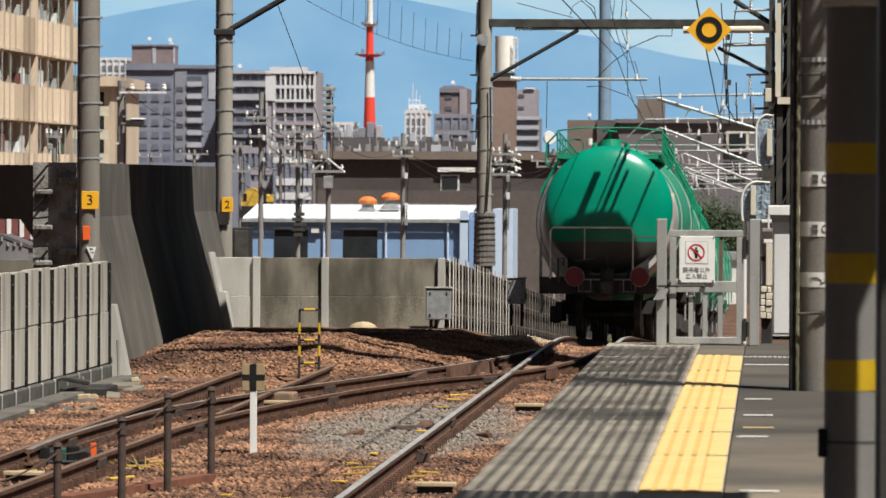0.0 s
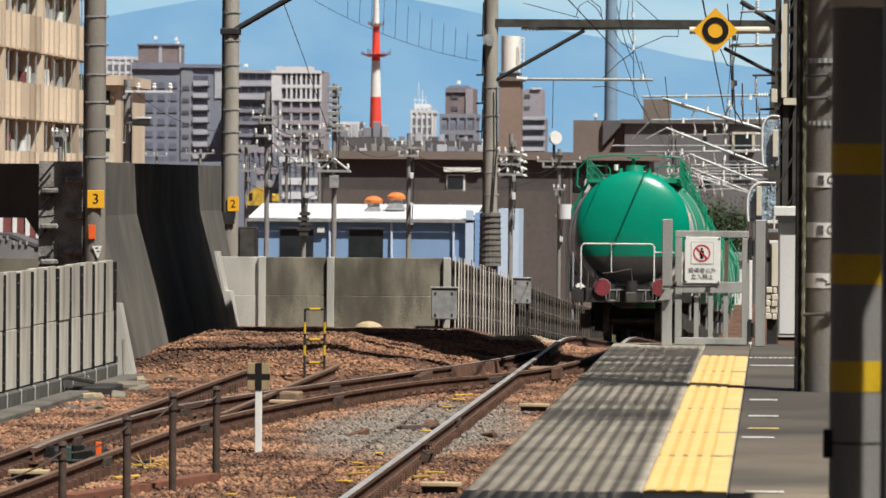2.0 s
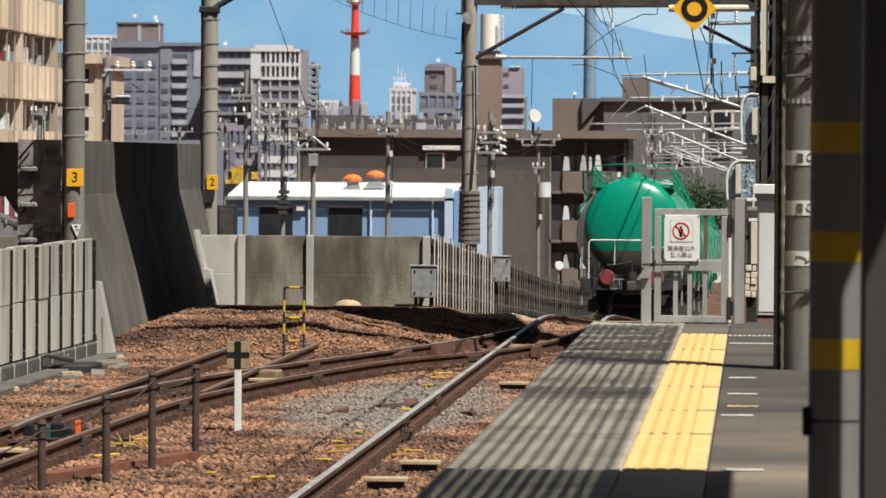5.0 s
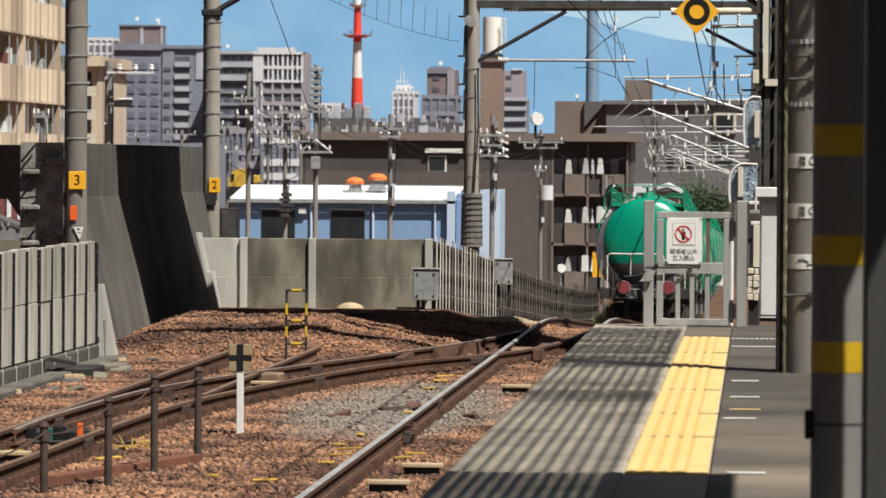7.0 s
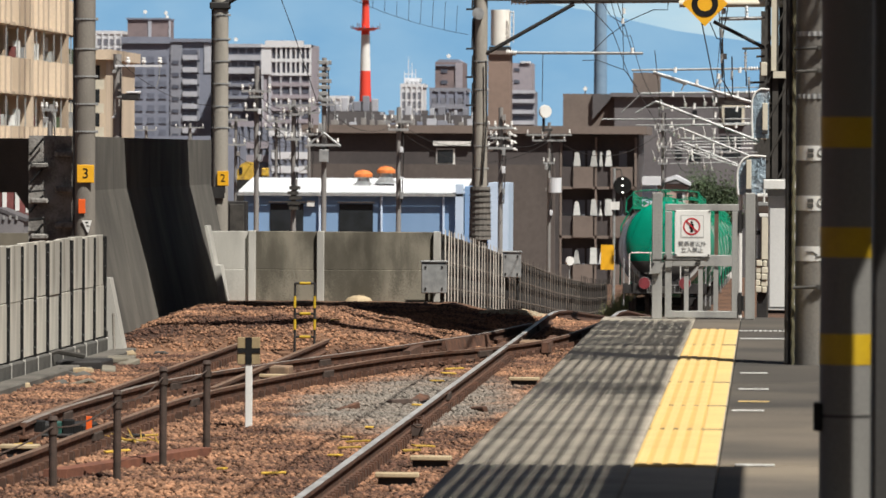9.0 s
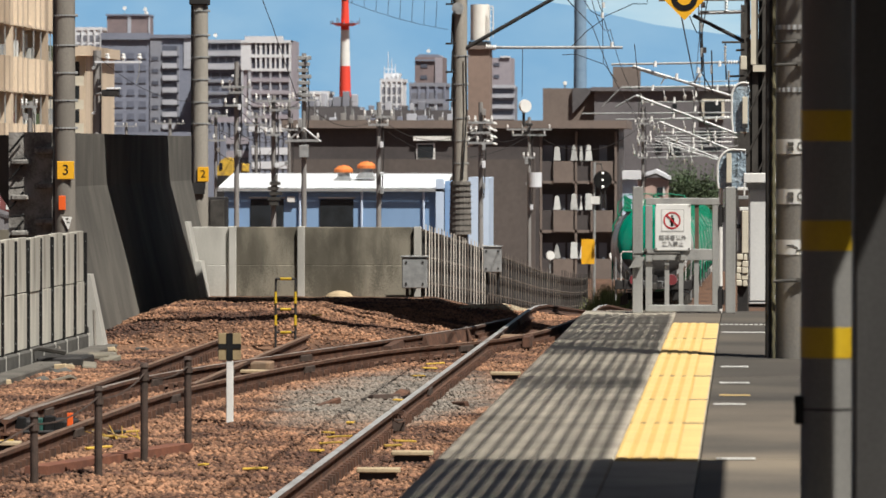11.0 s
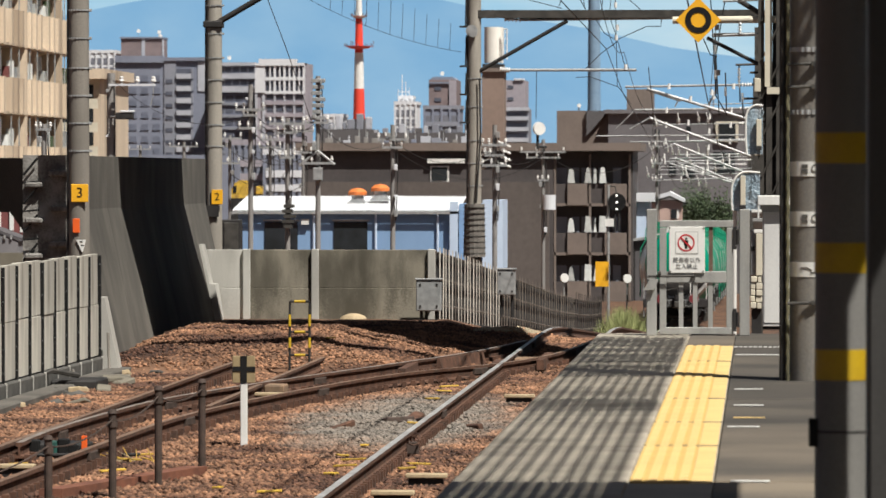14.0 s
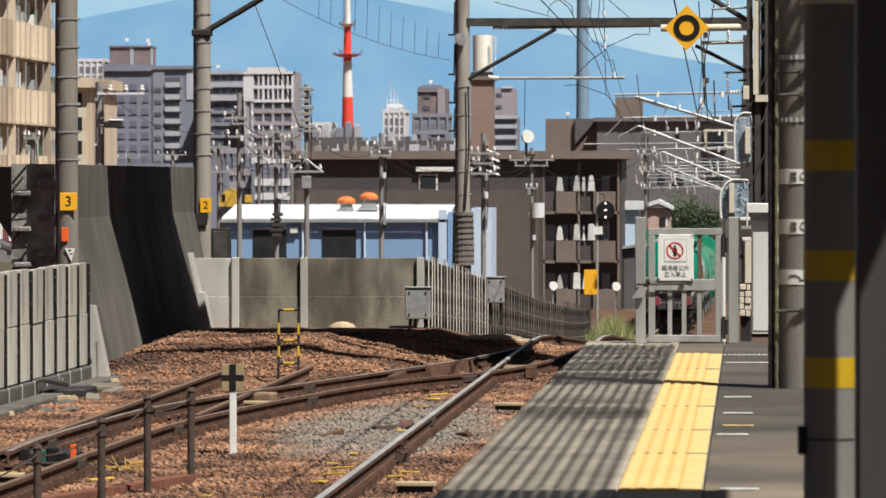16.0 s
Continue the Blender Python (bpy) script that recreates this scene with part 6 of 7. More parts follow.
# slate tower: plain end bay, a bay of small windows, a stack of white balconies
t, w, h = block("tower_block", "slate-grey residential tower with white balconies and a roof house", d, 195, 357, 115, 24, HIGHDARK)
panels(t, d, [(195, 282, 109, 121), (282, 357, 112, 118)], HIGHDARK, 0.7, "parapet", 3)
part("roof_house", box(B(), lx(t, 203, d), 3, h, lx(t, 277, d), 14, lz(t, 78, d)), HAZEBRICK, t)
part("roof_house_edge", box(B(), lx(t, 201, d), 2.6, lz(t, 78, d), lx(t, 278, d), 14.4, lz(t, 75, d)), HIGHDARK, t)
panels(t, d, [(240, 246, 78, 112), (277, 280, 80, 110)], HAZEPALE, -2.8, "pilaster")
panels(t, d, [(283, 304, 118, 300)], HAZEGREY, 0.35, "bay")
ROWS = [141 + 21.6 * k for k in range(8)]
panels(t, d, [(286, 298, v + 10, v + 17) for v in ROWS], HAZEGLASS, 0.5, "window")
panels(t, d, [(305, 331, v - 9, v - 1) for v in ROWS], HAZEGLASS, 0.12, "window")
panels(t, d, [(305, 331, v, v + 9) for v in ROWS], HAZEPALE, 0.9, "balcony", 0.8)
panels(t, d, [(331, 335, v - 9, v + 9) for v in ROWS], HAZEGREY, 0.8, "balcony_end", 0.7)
panels(t, d, [(343, 357, 119, 172)], HAZEPALE, 0.25, "pale_strip")
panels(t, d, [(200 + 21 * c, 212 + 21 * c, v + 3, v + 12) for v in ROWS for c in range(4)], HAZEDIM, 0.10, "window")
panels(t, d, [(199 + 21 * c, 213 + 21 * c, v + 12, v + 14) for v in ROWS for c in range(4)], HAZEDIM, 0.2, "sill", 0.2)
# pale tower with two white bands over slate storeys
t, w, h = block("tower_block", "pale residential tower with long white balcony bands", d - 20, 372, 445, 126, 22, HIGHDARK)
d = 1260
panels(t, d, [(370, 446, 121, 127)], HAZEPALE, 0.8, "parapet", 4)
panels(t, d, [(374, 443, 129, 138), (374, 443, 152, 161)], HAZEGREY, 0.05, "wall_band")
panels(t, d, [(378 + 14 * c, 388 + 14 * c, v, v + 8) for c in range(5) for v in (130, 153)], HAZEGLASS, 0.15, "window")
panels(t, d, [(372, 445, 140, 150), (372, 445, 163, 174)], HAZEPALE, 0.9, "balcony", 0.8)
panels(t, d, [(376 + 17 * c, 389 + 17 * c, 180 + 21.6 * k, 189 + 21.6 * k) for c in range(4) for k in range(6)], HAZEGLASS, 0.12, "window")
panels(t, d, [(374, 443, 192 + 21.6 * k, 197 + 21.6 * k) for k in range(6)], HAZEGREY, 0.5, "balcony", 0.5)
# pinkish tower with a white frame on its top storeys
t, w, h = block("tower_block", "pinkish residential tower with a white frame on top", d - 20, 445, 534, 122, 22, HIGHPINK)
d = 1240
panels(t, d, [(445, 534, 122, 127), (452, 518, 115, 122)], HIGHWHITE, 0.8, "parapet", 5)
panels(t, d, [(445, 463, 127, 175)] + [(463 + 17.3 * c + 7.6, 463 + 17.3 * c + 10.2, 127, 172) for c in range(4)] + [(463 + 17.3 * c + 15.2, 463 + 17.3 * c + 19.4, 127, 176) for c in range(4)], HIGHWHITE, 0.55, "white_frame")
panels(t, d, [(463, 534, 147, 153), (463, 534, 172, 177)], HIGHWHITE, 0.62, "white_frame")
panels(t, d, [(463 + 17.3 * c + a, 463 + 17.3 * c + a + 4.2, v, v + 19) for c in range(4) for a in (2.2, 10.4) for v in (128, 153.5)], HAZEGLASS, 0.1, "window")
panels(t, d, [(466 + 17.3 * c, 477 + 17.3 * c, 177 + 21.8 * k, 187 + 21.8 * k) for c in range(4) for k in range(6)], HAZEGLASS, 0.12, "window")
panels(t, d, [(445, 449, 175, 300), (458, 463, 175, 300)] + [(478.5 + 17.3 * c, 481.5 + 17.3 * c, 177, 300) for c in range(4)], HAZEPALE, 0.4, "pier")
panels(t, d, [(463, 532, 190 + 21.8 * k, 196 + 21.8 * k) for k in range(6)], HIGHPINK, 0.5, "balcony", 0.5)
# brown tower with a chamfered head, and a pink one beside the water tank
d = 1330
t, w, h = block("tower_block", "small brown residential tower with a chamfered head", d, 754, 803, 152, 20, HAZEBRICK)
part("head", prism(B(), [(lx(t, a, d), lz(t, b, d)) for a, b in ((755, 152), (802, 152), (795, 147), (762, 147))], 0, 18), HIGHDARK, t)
# Pinkish strip paints the tower's sunlit right face.
panels(t, d, [(790, 803, 153, 200)], HIGHPINK, 0.4, "pale_strip")
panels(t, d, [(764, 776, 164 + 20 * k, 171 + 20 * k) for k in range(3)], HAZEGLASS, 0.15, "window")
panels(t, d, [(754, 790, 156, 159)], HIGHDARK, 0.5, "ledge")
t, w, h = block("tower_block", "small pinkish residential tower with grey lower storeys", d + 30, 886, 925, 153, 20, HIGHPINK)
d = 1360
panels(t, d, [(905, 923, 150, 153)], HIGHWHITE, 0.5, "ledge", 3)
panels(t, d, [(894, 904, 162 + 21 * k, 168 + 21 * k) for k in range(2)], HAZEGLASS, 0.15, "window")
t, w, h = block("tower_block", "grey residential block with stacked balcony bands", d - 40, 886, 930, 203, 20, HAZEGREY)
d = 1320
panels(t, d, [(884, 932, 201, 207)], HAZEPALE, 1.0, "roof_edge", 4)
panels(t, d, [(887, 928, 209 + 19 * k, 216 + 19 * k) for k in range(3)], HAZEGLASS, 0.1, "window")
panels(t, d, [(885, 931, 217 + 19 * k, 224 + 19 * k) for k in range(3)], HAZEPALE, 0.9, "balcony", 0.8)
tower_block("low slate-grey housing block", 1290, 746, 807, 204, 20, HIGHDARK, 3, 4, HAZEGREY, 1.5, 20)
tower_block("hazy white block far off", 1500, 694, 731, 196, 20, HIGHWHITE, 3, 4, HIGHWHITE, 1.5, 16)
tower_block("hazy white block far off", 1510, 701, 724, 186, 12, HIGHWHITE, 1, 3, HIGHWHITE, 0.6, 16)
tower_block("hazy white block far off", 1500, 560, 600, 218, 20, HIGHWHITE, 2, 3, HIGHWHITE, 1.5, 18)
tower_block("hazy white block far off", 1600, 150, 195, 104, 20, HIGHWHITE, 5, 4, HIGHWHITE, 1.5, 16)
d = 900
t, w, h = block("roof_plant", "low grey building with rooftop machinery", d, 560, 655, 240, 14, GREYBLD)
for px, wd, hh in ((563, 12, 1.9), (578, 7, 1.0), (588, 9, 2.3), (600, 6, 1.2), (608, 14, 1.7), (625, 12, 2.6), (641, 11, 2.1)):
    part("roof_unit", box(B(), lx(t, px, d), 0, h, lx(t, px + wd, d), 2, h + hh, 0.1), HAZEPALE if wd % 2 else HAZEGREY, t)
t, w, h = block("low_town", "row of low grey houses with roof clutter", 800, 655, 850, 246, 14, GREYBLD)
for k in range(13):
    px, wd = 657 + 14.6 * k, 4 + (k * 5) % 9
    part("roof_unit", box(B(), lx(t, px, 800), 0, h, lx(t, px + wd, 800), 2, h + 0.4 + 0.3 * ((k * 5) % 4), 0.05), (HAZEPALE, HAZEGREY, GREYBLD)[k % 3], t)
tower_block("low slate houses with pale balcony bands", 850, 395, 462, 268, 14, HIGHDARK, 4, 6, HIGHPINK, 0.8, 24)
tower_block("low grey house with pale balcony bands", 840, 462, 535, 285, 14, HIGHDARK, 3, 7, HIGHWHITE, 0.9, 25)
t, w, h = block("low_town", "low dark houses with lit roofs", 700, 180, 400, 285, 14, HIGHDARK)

# clutter on the nearer roof edge
rng = random.Random(31)
for k in range(17):
    u = 556 + 17.4 * k + rng.uniform(-3, 3)
    if 822 < u < 842:
        continue
    hh, ww = rng.uniform(0.15, 0.75), rng.uniform(0.15, 0.6)
    o = thing("roof_unit", (side(u, 318), 318, height(264, 318)), "small grey rooftop unit on the brown house", "roof unit", "roof units")
    part("case", box(B(), -ww / 2, -0.2, 0, ww / 2, 0.3, hh * 0.6, 0.02), rng.choice((HAZEPALE, TOWNPOLE, HAZEGREY, HIGHDARK, GREYBLD)), o)
    part("pipe", rod(B(), (ww * 0.3, 0.1, hh * 0.5), (ww * 0.3, 0.1, hh + 0.15), 0.035, seg=6), rng.choice((HIGHWHITE, STEEL)), o)
    if k % 4 == 1:
        part("aerial", line(B(), [(0, 0, hh * 0.5), (0, 0, hh + 0.6), (0.35, 0, hh + 0.6)], 0.025, 5), STEEL, o)
# red and white mast
d = 1500
mast = thing("radio_mast", ((-110.938), d, -8), "red and white banded radio mast with a platform", "mast")
MASTGREY = mat("mast_antenna_grey", (0.22, 0.26, 0.33), (0.17, 0.2, 0.26), 0.6, bump=0)
def mz(py): return 1.5 - (py - 316) * d / 9600 + 8
for a, b, m in ((222, 168, TOWERRED), (168, 104, WHITE), (104, 40, TOWERRED), (40, -20, WHITE)):
    part("section", rod(B(), (0, 0, mz(a)), (0, 0, mz(b)), 1.65 - 0.004 * (222 - a), 1.65 - 0.004 * (222 - b), 20), m, mast, smooth=True)
part("base", rod(B(), (0, 0, 0), (0, 0, mz(222)), 2.4, 2.2, 16), GREYBLD, mast)
for py, rr in ((94, 4.0), (40, 2.2)):
    pl = part("platform", rod(B(), (0, 0, mz(py + 3)), (0, 0, mz(py - 2)), rr * 0.55, rr, 20), TOWERRED if py > 60 else WHITE, mast)
    for k in range(12):
        a = 2 * math.pi * k / 12
        bm = rod(B(), (rr * math.cos(a), rr * math.sin(a), mz(py)), (rr * math.cos(a), rr * math.sin(a), mz(py - 11 if k % 4 == 0 else py - 6)), 0.12, seg=5)
        part("antenna", bm, MASTGREY, pl)
t = thing("chimney", ((-67.146), 2200, -10), "hazy grey chimney far off", "chimney")
# Chimney grey turned blue, the haze before it put into the colour.
part("shaft", rod(B(), (0, 0, 0), (0, 0, 90), 2.9, 2.3, 20), mat("hazed_blue_chimney", (0.20, 0.31, 0.43), (0.165, 0.265, 0.38), scale=0.15, fine=0.6, bump=0), t, smooth=True)
t = thing("hall_antenna", (side(709, 1512), 1512, height(186, 1512) - 0.2), "thin antenna masts on a hazy block", "antenna")
for x, h in ((-1.6, 3.0), (-0.5, 7.0), (0.5, 5.2), (1.5, 3.6)):
    part("bar", rod(B(), (x, 2, 0), (x, 2, h), 0.16, 0.10, seg=6), HIGHWHITE, t)
part("bar", rod(B(), (-1.6, 2, 2.2), (1.5, 2, 2.2), 0.12, seg=5), HIGHWHITE, t)

# beige apartment house beside the line: long balconied side towards the track
beige = thing("beige_apartment_house", (-30.6, 216, -8), "beige plastered apartment house with grooved balcony fronts", "building")
part("wall", box(B(), -12, -14, 0, -1.6, 26, 26), BEIGE, beige)
for f in range(6):
    z = 9.2 + 2.8 * f - 2.8
    part("balcony_floor", box(B(), -1.6, -14, z - 0.12, 0.05, 26, z), BEIGE, beige)
    for k in range(7):
        y0 = -13.8 + 5.7 * k
        ribs = [(-0.1, y0 + 5.3), (-0.1, y0 + 0.5)]
        for q in range(3):
            ribs += [(0.0, y0 + 0.55 + 1.6 * q), (0.16, y0 + 0.6 + 1.6 * q), (0.16, y0 + 1.15 + 1.6 * q), (0.0, y0 + 1.2 + 1.6 * q)]
        bm = slab(B(), ribs + [(0.0, y0 + 5.3)], z - 0.1, z + 1.38)
        part("balcony_front", bm, BEIGE, beige)
        part("window", box(B(), -1.62, y0 + 0.6, z + 0.3, -1.0, y0 + 5.1, z + 2.35), GLASS, beige)
        for q in range(4):
            part("mullion", box(B(), -0.99, y0 + 1.0 + 1.25 * q, z + 0.3, -0.93, y0 + 1.07 + 1.25 * q, z + 2.35), STEEL, beige)
        for q in range(2):
            part("rail_post", box(B(), -0.03, y0 + 1.4 + 2.4 * q, z + 1.38, 0.02, y0 + 1.46 + 2.4 * q, z + 2.66), STEEL, beige)
        if (k + f) % 3:
            part("curtain", box(B(), -0.60, y0 + 0.7 + 0.5 * (f % 3), z + 0.9, -0.55, y0 + 2.6 + 0.5 * (k % 3), z + 2.5), CLOTH, beige)
        part("pier", box(B(), -1.6, y0 - 0.2, z, -0.35 if k % 2 else 0.03, y0 + 0.45, z + 2.8), BEIGE, beige)
        for q in range(1 + (k * 5 + f) % 3):
            part("laundry", box(B(), -0.35, y0 + 1.2 + 1.2 * q, z + 1.4, -0.1, y0 + 1.75 + 1.2 * q, z + 1.85 + 0.25 * (q % 2)), (CLOTH, CLOTH, STEEL, LEAF, CLOTH, ROOFRED, CLOTH)[(k + 2 * q + f) % 7], beige)
part("roof", box(B(), -12.3, -14.3, 26, 0.3, 26.3, 26.4), BEIGE, beige)
annex = thing("beige_annex", (-33.2, 262, -8), "lower beige annex with a stair balcony", "building")
part("wall", box(B(), -6, 0, 0, 1.2, 12, lz(annex, 150, 262)), BEIGE, annex)
part("roof", box(B(), -6.3, -0.5, lz(annex, 150, 262), 1.5, 12, lz(annex, 132, 262)), BEIGE, annex)
for k in range(5):
    part("window", box(B(), -1.0, -0.05, lz(annex, 185 + 42 * k, 262), 0.9, 0.05, lz(annex, 160 + 42 * k, 262)), GLASS, annex)
    part("balcony_front", box(B(), -1.4, -0.9, lz(annex, 203 + 42 * k, 262), 1.2, -0.75, lz(annex, 186 + 42 * k, 262)), CREAM, annex)
t = thing("red_walled_house", ((-17.943), 130, -4), "small faded red house with a grey lean-to beyond the passage", "building")
part("wall", box(B(), -4, 0, 0, 0.135, 5, 5.2), ROOFRED, t)
part("corner_trim", box(B(), 0.136, -0.03, 4.05, 0.21, 0.06, 5.2), WHITE, t, "white corner board")
for u in (-38, -13, 10):
    part("white_post", box(B(), side(u, 130) + 17.943 - 0.05, -0.05, 4.1, side(u, 130) + 17.943 + 0.05, -0.001, 5.2), WHITE, t)
lean = part("lean_to_roof", prism(B(), [(-4, 4.24), (-0.3, 4.18), (0.34, 3.93), (0.34, 3.85), (-0.3, 4.1), (-4, 4.16)], -1.52, -0.01), GREYBLD, t, "dark grey lean-to roof")
for k in range(12):
    part("roof_rib", box(B(), -1.6 + 0.155 * k, -1.55, 4.02 if k < 9 else 3.9, -1.55 + 0.155 * k, -1.522, 4.12 if k < 9 else 4.0), STEEL, lean)
part("lean_to_wall", prism(B(), [(-4, 0), (0.29, 0), (0.29, 3.86), (-0.3, 4.09), (-4, 4.15)], -1.5, -0.02), mat("grey_plaster", (0.22, 0.215, 0.225), (0.16, 0.157, 0.165), 0.9, scale=1.5, streak=2), t, "grey plastered lean-to wall")
d = 350
t = thing("pink_house", (side(1172, d), d, -8), "small pink plastered house with a grey gable roof", "building")
part("wall", box(B(), lx(t, 1146, d), 0, 0, lx(t, 1202, d), 6, lz(t, 366, d)), PINK, t)
part("roof", prism(B(), [(lx(t, a, d), lz(t, b, d)) for a, b in ((1140, 373), (1152, 366), (1181, 357), (1207, 369), (1207, 363), (1181, 350), (1150, 359), (1140, 366))], -0.35, 6), HIGHWHITE, t, "pale grey gable roof")
# Dark strip under the roof edge stands in for the eave's shade.
part("eave_shade", prism(B(), [(lx(t, a, d), lz(t, b, d)) for a, b in ((1146, 372), (1181, 361), (1203, 371), (1203, 369), (1181, 357.5), (1146, 369))], -0.30, -0.02), MAST, t, "dark strip put in as the eave's shade")
part("window", box(B(), lx(t, 1183, d), -0.05, lz(t, 398, d), lx(t, 1193, d), 0.05, lz(t, 382, d)), GLASS, t)
part("window_frame", box(B(), lx(t, 1193.5, d), -0.05, lz(t, 398, d), lx(t, 1197, d), 0.05, lz(t, 381, d)), WHITE, t)
d = 320
t = thing("pale_house", (side(1130, d), d, -8), "pale house front with a flat eave", "building")
part("wall", box(B(), lx(t, 1120, d), 0, 0, lx(t, 1146, d), 5, lz(t, 366, d)), PALEBLUE, t)
part("eave", box(B(), lx(t, 1113, d), -0.4, lz(t, 368, d), lx(t, 1154, d), 5, lz(t, 353, d)), HIGHWHITE, t)
# Darker grey box paints the shaded part of the house front.
part("shaded_front", box(B(), lx(t, 1113, d), 0.3, 0, lx(t, 1124, d), 5, lz(t, 368, d)), GREYBLD, t)
d = 312
t = thing("grey_shed", (side(1124, d), d, -8), "low grey shed with a rusty brown roof edge", "shed")
part("wall", box(B(), lx(t, 1104, d), 0, 0, lx(t, 1146, d), 3, lz(t, 436, d)), GREYBLD, t)
part("roof", prism(B(), [(lx(t, a, d), lz(t, b, d)) for a, b in ((1102, 440), (1148, 433), (1148, 429), (1102, 436))], -0.3, 3.2), STEEL, t)
part("door", box(B(), lx(t, 1110, d), -0.05, 0, lx(t, 1120, d), 0.02, lz(t, 452, d)), DARK, t)
d = 338
t = thing("white_shed", (side(1274, d), d, -8), "white plastered shed wall with a grey roof beyond the ramp", "shed")
part("wall", box(B(), lx(t, 1260, d), 0, 0, lx(t, 1296, d), 1.5, lz(t, 452, d)), WHITE, t)
part("roof", prism(B(), [(lx(t, a, d), lz(t, b, d)) for a, b in ((1257, 453), (1299, 453), (1290, 440), (1264, 440))], -0.25, 1.7), STEEL, t)
t = thing("hall_wall", ((-8.594), 340, -8), "plain brown house wall behind the ramp", "building")
part("wall", box(B(), -3.0, 0, 0, 8.0, 6, (-2.892) + 8), GREYBLD, t)


# ---- vegetation ----
def leaf_clump(name, x, y, z, sx, sy, sz, count, leaf, material, label, category, seed, trunk=True):
    rng = np.random.default_rng(seed)
    t = thing(name, (x, y, z), label, category)
    if trunk:
        bm = rod(B(), (0, 0, 0), (0, 0, sz), 0.18, 0.08)
        for k in range(5):
            a = k * 1.3
            rod(bm, (0, 0, sz * (0.4 + 0.1 * k)), (sx * 0.5 * math.cos(a), sy * 0.5 * math.sin(a), sz * (0.9 + 0.12 * k)), 0.06, 0.03, 6)
        part("trunk", bm, RUST, t)
    ctr = rng.uniform(-1, 1, (16, 3)) * np.array([sx * 0.65, sy * 0.65, sz * 0.45]) + np.array([0, 0, sz * 1.1 if trunk else sz * 0.4])
    bm = B()
    for k in range(count):
        c = ctr[rng.integers(16)] + rng.normal(0, 0.33, 3) * np.array([sx, sy, sz]) * 0.5
        m = Matrix.Translation(c) @ Euler(rng.uniform(0, 6.28, 3)).to_matrix().to_4x4() @ Matrix.Diagonal((leaf, leaf * 0.5, 1, 1))
        vs = [bm.verts.new(m @ Vector(q)) for q in ((-1, 0, 0), (0, -1, 0), (1, 0, 0), (0, 1, 0.0))]
        bm.faces.new(vs)
    part("crown" if trunk else "blades", bm, material, t)


leaf_clump("tree", (-3.45), 354, -8.2, 2.1, 1.6, 5.1, 16000, 0.10, LEAF, "small dark green leafy tree behind the gate", "tree", 3)
rng = np.random.default_rng(7)
bm = B()
for k in range(1600):
    x, y, h, a = rng.normal(0, 0.42), rng.normal(0, 0.8), rng.uniform(0.4, 1.3), rng.uniform(0, 6.28)
    lean = Vector((rng.normal(0, 0.16), rng.normal(0, 0.16), h * math.exp(-x * x)))
    p = Vector((x, y, 0))
    u = Vector((math.cos(a), math.sin(a), 0)) * 0.02
    bm.faces.new([bm.verts.new(q) for q in (p - u, p + u, p + lean + u * 0.3)])
solid("grass_clump", bm, GRASS, ((-4.62), 184, rail_z(184) - 0.2), "tuft of tall dry grass at the fence end", "grass", "stuff")
t = thing("dark_cabinet", ((-10.920), 112, -3.4), "dark steel cabinet behind the pole", "cabinet")
part("case", box(B(), -0.2, -0.2, 0, 0.2, 0.2, 0.520 + 3.4, 0.02), DARK, t)
part("door", box(B(), -0.15, -0.22, 0.2, 0.15, -0.2, 0.462 + 3.4, 0.01), MAST, t)


# ---- town utility poles, signal, dish ----
bm = lathe(B(), [(0, 0.017), (0.045, 0.025), (0.056, 0.043), (0.084, 0.047), (0.106, 0.028), (0.15, 0.038), (0.172, 0.017)], 10, "Z")
PIN = mesh_of("insulator", bm, PORC)


def town_pole(px, d, top, arms, r=0.092, base=-9.0, label="concrete utility pole with crossarms and insulators"):
    x = (px - 1340) * d / 9600
    t = thing("utility_pole", (x, d, base), label, "utility pole", "town utility poles")
    def zz(py): return 1.5 - (py - 316) * d / 9600 - base
    part("shaft", rod(B(), (0, 0, 0), (0, 0, zz(top)), r, r * 0.75, 12), TOWNPOLE, t, smooth=True)
    rng = random.Random(px)
    for k in range(4):
        z = zz(top + 14 + 46 * k + rng.uniform(0, 26))
        w, s = rng.uniform(0.05, 0.13), rng.choice((-1, 1))
        part("pole_fitting", box(B(), s * 0.1 - w / 2, -0.28, z, s * 0.1 + w / 2, -0.05, z + rng.uniform(0.06, 0.24), 0.01), rng.choice((STEEL, TOWNPOLE, HIGHWHITE)), t)
    part("dark_down_line", line(B(), [(0.12, -0.12, zz(top + 20)), (0.16, -0.14, zz(top + 90)), (0.1, -0.13, zz(top + 170))], 0.018), DARK, t)
    for py, half in arms:
        w = half * d / 9600
        part("crossarm", box(B(), -w, -0.2, zz(py) - 0.035, w, -0.1, zz(py) + 0.035), STEEL, t)
        for s in (-0.95, -0.45 + 0.3 * rng.random(), 0.9):
            if w > 0.1:
                shared("insulator", PIN, t, (s * w, -0.15, zz(py) + 0.04))
    return t


